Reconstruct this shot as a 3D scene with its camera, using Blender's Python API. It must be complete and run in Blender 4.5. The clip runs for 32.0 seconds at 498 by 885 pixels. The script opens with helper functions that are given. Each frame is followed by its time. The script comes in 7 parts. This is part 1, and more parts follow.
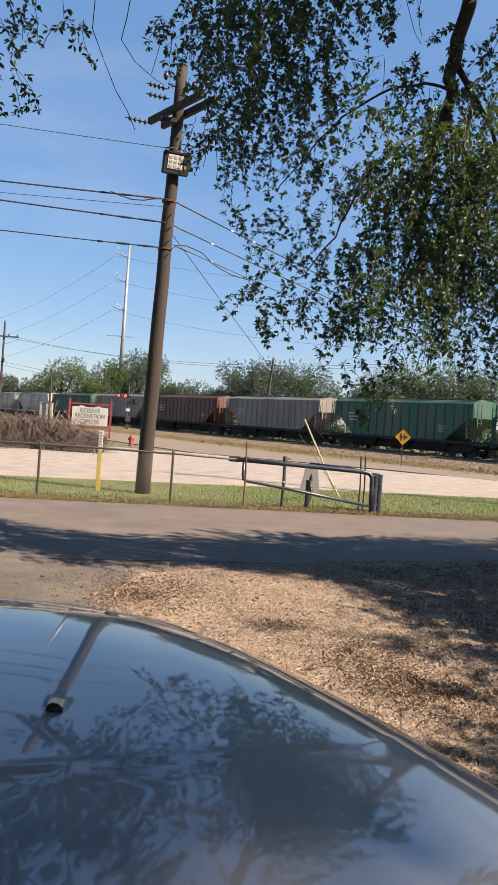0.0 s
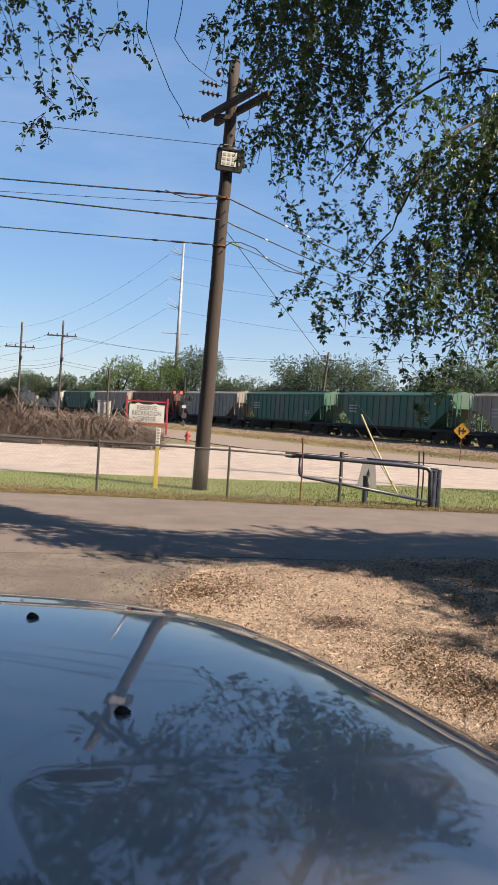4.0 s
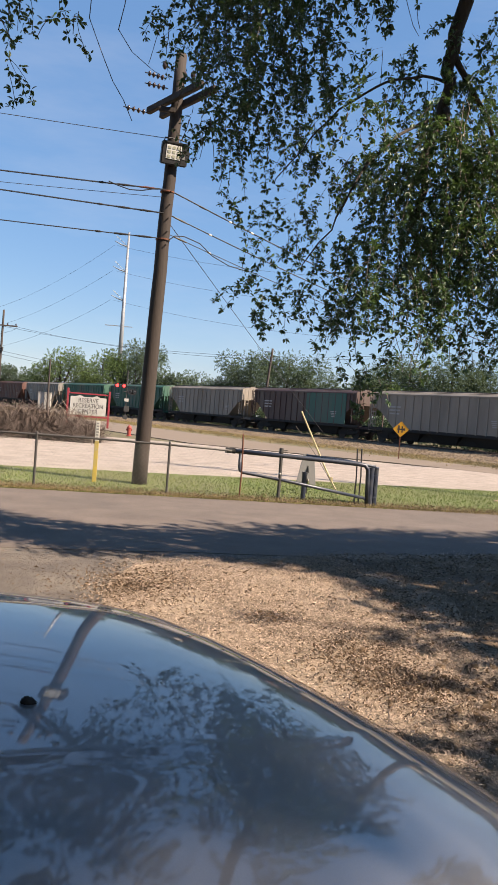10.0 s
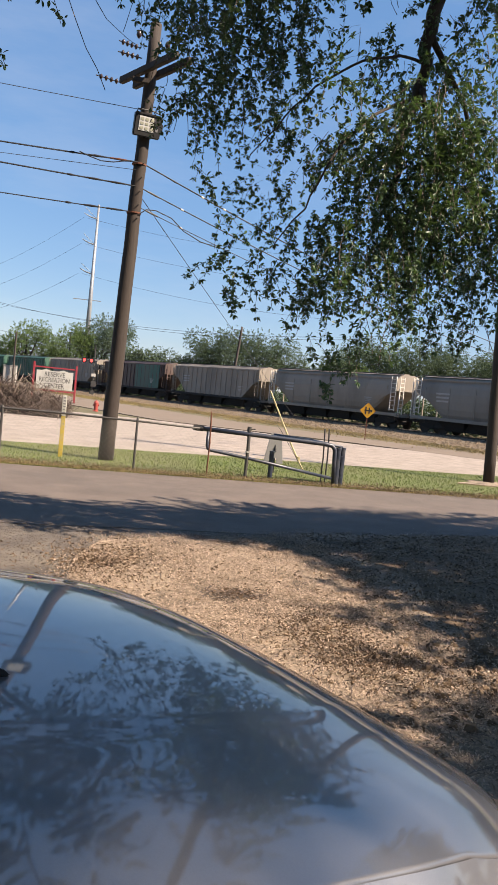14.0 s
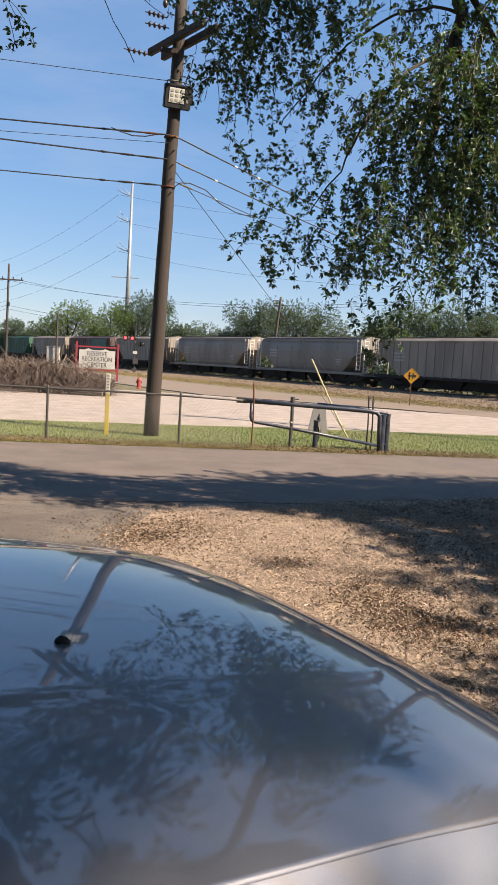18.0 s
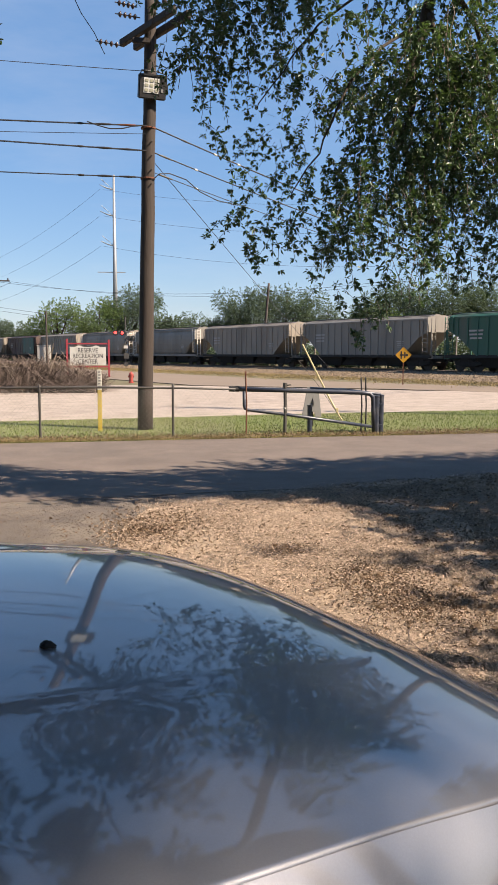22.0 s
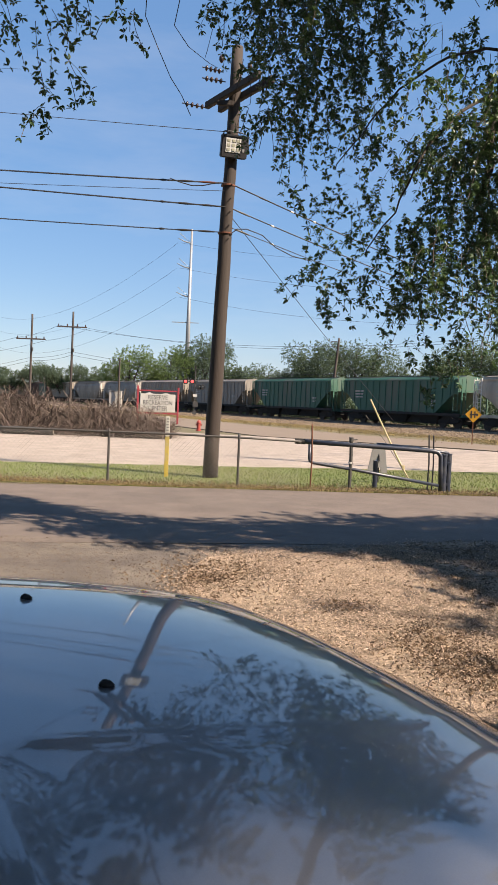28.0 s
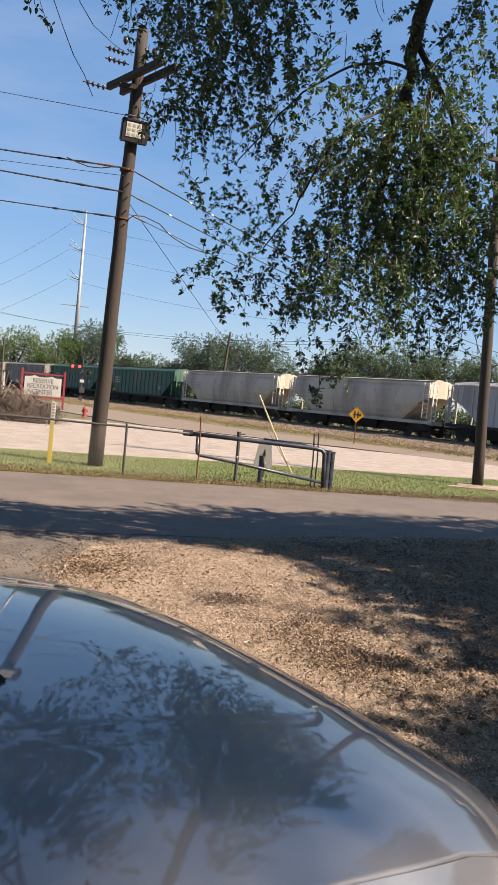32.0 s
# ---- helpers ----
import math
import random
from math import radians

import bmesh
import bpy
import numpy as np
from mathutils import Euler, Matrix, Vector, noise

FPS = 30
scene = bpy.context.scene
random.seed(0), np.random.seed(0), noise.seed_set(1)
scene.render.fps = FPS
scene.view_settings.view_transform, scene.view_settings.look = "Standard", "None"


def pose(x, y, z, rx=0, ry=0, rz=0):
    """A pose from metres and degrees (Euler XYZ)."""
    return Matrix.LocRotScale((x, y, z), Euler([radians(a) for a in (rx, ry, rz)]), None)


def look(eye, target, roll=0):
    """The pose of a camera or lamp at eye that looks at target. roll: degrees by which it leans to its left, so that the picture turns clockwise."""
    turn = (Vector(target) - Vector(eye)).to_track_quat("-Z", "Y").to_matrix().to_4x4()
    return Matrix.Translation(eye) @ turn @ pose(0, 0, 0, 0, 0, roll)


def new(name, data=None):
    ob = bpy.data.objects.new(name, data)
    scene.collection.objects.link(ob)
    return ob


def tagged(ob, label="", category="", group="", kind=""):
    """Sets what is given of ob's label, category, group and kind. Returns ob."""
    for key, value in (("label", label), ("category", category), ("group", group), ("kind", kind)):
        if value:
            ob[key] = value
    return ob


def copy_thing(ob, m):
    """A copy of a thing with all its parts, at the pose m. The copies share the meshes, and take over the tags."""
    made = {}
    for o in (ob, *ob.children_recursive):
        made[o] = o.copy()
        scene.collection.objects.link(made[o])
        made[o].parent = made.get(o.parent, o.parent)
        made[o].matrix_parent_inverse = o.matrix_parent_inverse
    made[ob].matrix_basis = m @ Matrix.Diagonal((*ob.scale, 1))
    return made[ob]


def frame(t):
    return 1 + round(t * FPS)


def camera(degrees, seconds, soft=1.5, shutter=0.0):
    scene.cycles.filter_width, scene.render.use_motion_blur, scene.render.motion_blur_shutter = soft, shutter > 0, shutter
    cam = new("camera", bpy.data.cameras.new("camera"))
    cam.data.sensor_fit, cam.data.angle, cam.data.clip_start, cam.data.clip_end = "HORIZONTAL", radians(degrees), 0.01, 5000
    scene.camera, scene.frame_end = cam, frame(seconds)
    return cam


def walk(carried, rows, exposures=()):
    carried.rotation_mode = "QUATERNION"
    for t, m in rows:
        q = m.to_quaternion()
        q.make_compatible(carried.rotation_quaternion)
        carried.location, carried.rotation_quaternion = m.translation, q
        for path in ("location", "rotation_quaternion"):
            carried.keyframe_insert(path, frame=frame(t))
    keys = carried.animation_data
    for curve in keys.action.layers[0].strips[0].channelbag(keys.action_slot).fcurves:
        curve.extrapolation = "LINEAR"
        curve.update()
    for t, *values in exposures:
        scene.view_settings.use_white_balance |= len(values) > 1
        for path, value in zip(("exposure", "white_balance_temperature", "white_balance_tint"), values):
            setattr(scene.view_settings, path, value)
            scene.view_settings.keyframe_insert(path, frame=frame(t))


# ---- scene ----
cam = camera(35.1, 32.0)
PATH = [
    (0, (-0.009, 0.325, 1.63), (0.214, 2.312, 1.586), 4.1),
    (0.5, (-0.01, 0.33, 1.624), (0.167, 2.322, 1.591), 3.8),
    (1, (-0.015, 0.331, 1.626), (0.134, 2.325, 1.576), 4.1),
    (1.5, (-0.02, 0.337, 1.63), (0.11, 2.333, 1.587), 4.3),
    (2, (-0.029, 0.329, 1.636), (0.08, 2.326, 1.604), 4.3),
    (2.5, (-0.037, 0.321, 1.64), (0.047, 2.319, 1.6), 4.1),
    (3, (-0.042, 0.35, 1.637), (0.033, 2.348, 1.596), 4.0),
    (3.5, (-0.033, 0.348, 1.638), (0.053, 2.345, 1.578), 3.5),
    (5.5, (-0.014, 0.321, 1.642), (0.031, 2.319, 1.573), 3.2),
    (6, (-0.021, 0.324, 1.649), (-0.023, 2.323, 1.58), 3.2),
    (6.5, (-0.029, 0.329, 1.645), (-0.059, 2.327, 1.564), 2.9),
    (7, (-0.027, 0.32, 1.642), (-0.033, 2.318, 1.547), 3.1),
    (7.5, (-0.028, 0.316, 1.648), (-0.049, 2.314, 1.565), 3.5),
    (8, (-0.037, 0.316, 1.647), (-0.085, 2.315, 1.589), 4.1),
    (8.5, (-0.023, 0.311, 1.65), (-0.028, 2.311, 1.603), 4.4),
    (9, (0.012, 0.294, 1.651), (0.11, 2.29, 1.574), 4.5),
    (9.5, (0.024, 0.289, 1.652), (0.202, 2.279, 1.564), 4.2),
    (10, (0.029, 0.297, 1.649), (0.257, 2.283, 1.582), 4.5),
    (10.5, (0.036, 0.299, 1.644), (0.306, 2.279, 1.56), 4.5),
    (11, (0.034, 0.31, 1.637), (0.333, 2.284, 1.528), 4.9),
    (11.5, (0.027, 0.302, 1.644), (0.335, 2.275, 1.536), 5.0),
    (12, (0.018, 0.308, 1.634), (0.327, 2.281, 1.529), 5.2),
    (12.5, (0.021, 0.298, 1.64), (0.341, 2.269, 1.521), 5.5),
    (13, (0.026, 0.306, 1.641), (0.344, 2.277, 1.523), 5.7),
    (13.5, (0.014, 0.3, 1.644), (0.322, 2.273, 1.524), 5.8),
    (14, (0.013, 0.299, 1.644), (0.328, 2.271, 1.53), 5.8),
    (14.5, (0.0, 0.305, 1.643), (0.312, 2.277, 1.532), 5.6),
    (16.5, (0.013, 0.293, 1.636), (0.316, 2.26, 1.439), 4.5),
    (17, (0.011, 0.302, 1.631), (0.296, 2.274, 1.456), 4.9),
    (17.5, (0.0, 0.311, 1.63), (0.245, 2.287, 1.453), 4.8),
    (18, (0.006, 0.305, 1.629), (0.216, 2.284, 1.435), 3.3),
    (18.5, (0.038, 0.272, 1.632), (0.26, 2.252, 1.449), 1.7),
    (19, (0.039, 0.29, 1.622), (0.326, 2.258, 1.41), 2.4),
    (19.5, (0.071, 0.309, 1.593), (0.469, 2.248, 1.308), 1.6),
    (20, (0.074, 0.31, 1.573), (0.546, 2.224, 1.233), 0.5),
    (20.5, (0.088, 0.304, 1.577), (0.607, 2.203, 1.223), 0.8),
    (21, (0.064, 0.297, 1.623), (0.55, 2.222, 1.384), 2.3),
    (21.5, (0.049, 0.319, 1.621), (0.35, 2.286, 1.423), 1.5),
    (22, (0.039, 0.323, 1.632), (0.258, 2.298, 1.408), 0.1),
    (22.5, (-0.004, 0.259, 1.655), (0.202, 2.235, 1.421), 0.3),
    (23, (0.001, 0.285, 1.639), (0.165, 2.268, 1.432), 1.1),
    (23.5, (0.013, 0.334, 1.619), (0.14, 2.322, 1.438), 2.6),
    (24, (0.016, 0.309, 1.631), (0.149, 2.296, 1.447), 3.8),
    (24.5, (0.026, 0.316, 1.625), (0.174, 2.304, 1.459), 3.3),
    (26.5, (0.0, 0.272, 1.637), (0.262, 2.247, 1.462), 0.7),
    (27, (-0.005, 0.306, 1.631), (0.15, 2.293, 1.473), 1.4),
    (27.5, (0.013, 0.334, 1.633), (0.063, 2.327, 1.483), 2.4),
    (28, (0.033, 0.311, 1.629), (0.087, 2.308, 1.532), 2.4),
    (28.5, (0.04, 0.309, 1.629), (0.125, 2.306, 1.55), 3.2),
    (29, (0.031, 0.229, 1.646), (0.24, 2.213, 1.505), 4.5),
    (29.5, (0.035, 0.256, 1.649), (0.328, 2.227, 1.481), 4.4),
    (30, (0.015, 0.259, 1.662), (0.315, 2.232, 1.526), 4.5),
    (30.5, (0.001, 0.274, 1.653), (0.308, 2.246, 1.519), 5.3),
    (31, (-0.005, 0.252, 1.659), (0.303, 2.224, 1.528), 5.5),
    (31.5, (0.0, 0.306, 1.642), (0.311, 2.28, 1.543), 5.6),
    (32, (0.003, 0.293, 1.641), (0.344, 2.262, 1.542), 5.4),
]
walk(cam, [(t, look(eye, target, roll)) for t, eye, target, roll in PATH], [(0, 1.39, 7750, 17), (32, 1.39, 7750, 17)])

# ---- light ----
SUN_AZ, SUN_EL = 117.0, 42.0
world = bpy.data.worlds.new("world")
scene.world = world
world.use_nodes = True
wn = world.node_tree
sky = wn.nodes.new("ShaderNodeTexSky")
sky.sky_type = "NISHITA"
sky.sun_disc = False
sky.sun_elevation, sky.sun_rotation = radians(SUN_EL), radians(SUN_AZ)
sky.air_density, sky.dust_density, sky.ozone_density = 1.0, 0.3, 1.8
wn.nodes["Background"].inputs["Strength"].default_value = 0.0505
# the sky's own blue, with faint high cirrus
tint, coord, stretch, wisps, ramp, veil = (wn.nodes.new("ShaderNode" + n) for n in ("HueSaturation", "TexCoord", "Mapping", "TexNoise", "ValToRGB", "Mix"))
tint.inputs["Saturation"].default_value = 1.3
stretch.inputs["Scale"].default_value = (1.2, 2.5, 5.0)
stretch.inputs["Rotation"].default_value = (0.2, 0.5, 0.4)
wisps.inputs["Scale"].default_value, wisps.inputs["Detail"].default_value, wisps.inputs["Roughness"].default_value = 2.2, 7.0, 0.62
ramp.color_ramp.elements[0].position, ramp.color_ramp.elements[1].position = 0.5, 0.82
ramp.color_ramp.elements[1].color = (0.14, 0.14, 0.14, 1)
haze = wn.nodes.new("ShaderNodeMix")
haze.data_type = "RGBA"
haze.inputs[0].default_value = 0.4
haze.inputs[7].default_value = (1.9, 4.4, 9.3, 1)
veil.data_type = "RGBA"
veil.inputs[7].default_value = (7.0, 7.6, 8.4, 1)
for a, b in ((sky.outputs[0], tint.inputs["Color"]), (coord.outputs["Generated"], stretch.inputs[0]), (stretch.outputs[0], wisps.inputs["Vector"]), (wisps.outputs["Fac"], ramp.inputs[0]), (ramp.outputs[0], veil.inputs[0]), (tint.outputs[0], haze.inputs[6]), (haze.outputs[2], veil.inputs[6]), (veil.outputs[2], wn.nodes["Background"].inputs["Color"])):
    wn.links.new(a, b)
sun = new("sun", bpy.data.lights.new("sun", "SUN"))
sun.data.energy, sun.data.angle, sun.data.color = 5.0, radians(0.53), (1.0, 0.935, 0.84)
_az, _el = radians(SUN_AZ), radians(SUN_EL)
SUN_DIR = Vector((math.sin(_az) * math.cos(_el), math.cos(_az) * math.cos(_el), math.sin(_el)))
sun.matrix_world = look(SUN_DIR * 60, (0, 0, 0))


# ---- materials ----
def mat(name, c1, c2=None, rough=0.8, metal=0.0, scale=8.0, fine=60.0, amount=0.5, bump=0.2, stretch=(1, 1, 1), coat=0.0, island=0.0, rand=0.0, spec=0.5, dirt=None, dirt_amount=0.0, dirt_scale=2.0):
    """Two colours mixed by coarse and fine noise, with relief, dirt and a change from piece to piece."""
    m = bpy.data.materials.new(name)
    m.use_nodes = True
    nt = m.node_tree
    N, L = nt.nodes.new, nt.links.new
    b = nt.nodes["Principled BSDF"]
    c2 = c2 or tuple(v * 0.7 for v in c1)
    tc, mp = N("ShaderNodeTexCoord"), N("ShaderNodeMapping")
    mp.inputs["Scale"].default_value = stretch
    L(tc.outputs["Object"], mp.inputs["Vector"])
    n1, n2 = N("ShaderNodeTexNoise"), N("ShaderNodeTexNoise")
    for n, s, d in ((n1, scale, 6.0), (n2, fine, 4.0)):
        n.inputs["Scale"].default_value, n.inputs["Detail"].default_value = s, d
        n.inputs["Roughness"].default_value = 0.62
        L(mp.outputs[0], n.inputs["Vector"])
    mix = N("ShaderNodeMix")
    mix.data_type = "FLOAT"
    mix.inputs[0].default_value = 0.45
    L(n1.outputs["Fac"], mix.inputs[2])
    L(n2.outputs["Fac"], mix.inputs[3])
    ramp = N("ShaderNodeValToRGB")
    half = 0.06 + 0.32 * (1 - amount)
    ramp.color_ramp.elements[0].position, ramp.color_ramp.elements[1].position = 0.5 - half, 0.5 + half
    ramp.color_ramp.elements[0].color, ramp.color_ramp.elements[1].color = (*c2, 1), (*c1, 1)
    L(mix.outputs[0], ramp.inputs[0])
    out = ramp.outputs[0]
    if dirt:
        n3, r3, mx = N("ShaderNodeTexNoise"), N("ShaderNodeValToRGB"), N("ShaderNodeMix")
        n3.inputs["Scale"].default_value, n3.inputs["Detail"].default_value = dirt_scale, 8.0
        L(mp.outputs[0], n3.inputs["Vector"])
        r3.color_ramp.elements[0].position, r3.color_ramp.elements[1].position = 0.48, 0.68
        r3.color_ramp.elements[1].color = (dirt_amount,) * 3 + (1,)
        L(n3.outputs["Fac"], r3.inputs[0])
        mx.data_type = "RGBA"
        L(r3.outputs[0], mx.inputs[0])
        L(out, mx.inputs[6])
        mx.inputs[7].default_value = (*dirt, 1)
        out = mx.outputs[2]
    if island or rand:
        hsv, mr = N("ShaderNodeHueSaturation"), N("ShaderNodeMapRange")
        src = N("ShaderNodeNewGeometry").outputs["Random Per Island"] if island else N("ShaderNodeObjectInfo").outputs["Random"]
        k = island or rand
        mr.inputs["To Min"].default_value, mr.inputs["To Max"].default_value = 1 - k, 1 + k
        L(src, mr.inputs["Value"])
        L(mr.outputs[0], hsv.inputs["Value"])
        L(out, hsv.inputs["Color"])
        out = hsv.outputs[0]
    L(out, b.inputs["Base Color"])
    b.inputs["Roughness"].default_value, b.inputs["Metallic"].default_value = rough, metal
    b.inputs["Coat Weight"].default_value = coat
    b.inputs["Coat Roughness"].default_value = 0.03
    b.inputs["Coat IOR"].default_value = 1.8 if coat > 0.9 else 1.5
    b.inputs["Specular IOR Level"].default_value = spec
    if bump:
        bp = N("ShaderNodeBump")
        bp.inputs["Strength"].default_value = bump
        bp.inputs["Distance"].default_value = 0.02
        L(mix.outputs[0], bp.inputs["Height"])
        L(bp.outputs[0], b.inputs["Normal"])
    return m


def leaf_mat(name, c, back, rough=0.44):
    m = mat(name, c, back, rough=rough, spec=0.5 if rough < 0.6 else 0.1, scale=0.6, fine=3.0, bump=0.0, island=0.35)
    nt = m.node_tree
    b = nt.nodes["Principled BSDF"]
    tr, mx = nt.nodes.new("ShaderNodeBsdfTranslucent"), nt.nodes.new("ShaderNodeMixShader")
    tr.inputs["Color"].default_value = (c[0] * 1.6, c[1] * 1.5, c[2] * 0.6, 1)
    mx.inputs[0].default_value = 0.22
    nt.links.new(b.outputs[0], mx.inputs[1])
    nt.links.new(tr.outputs[0], mx.inputs[2])
    nt.links.new(mx.outputs[0], nt.nodes["Material Output"].inputs["Surface"])
    return m


def glow(name, c, strength):
    m = mat(name, c, c, bump=0)
    b = m.node_tree.nodes["Principled BSDF"]
    b.inputs["Emission Color"].default_value = (*c, 1)
    b.inputs["Emission Strength"].default_value = strength
    return m


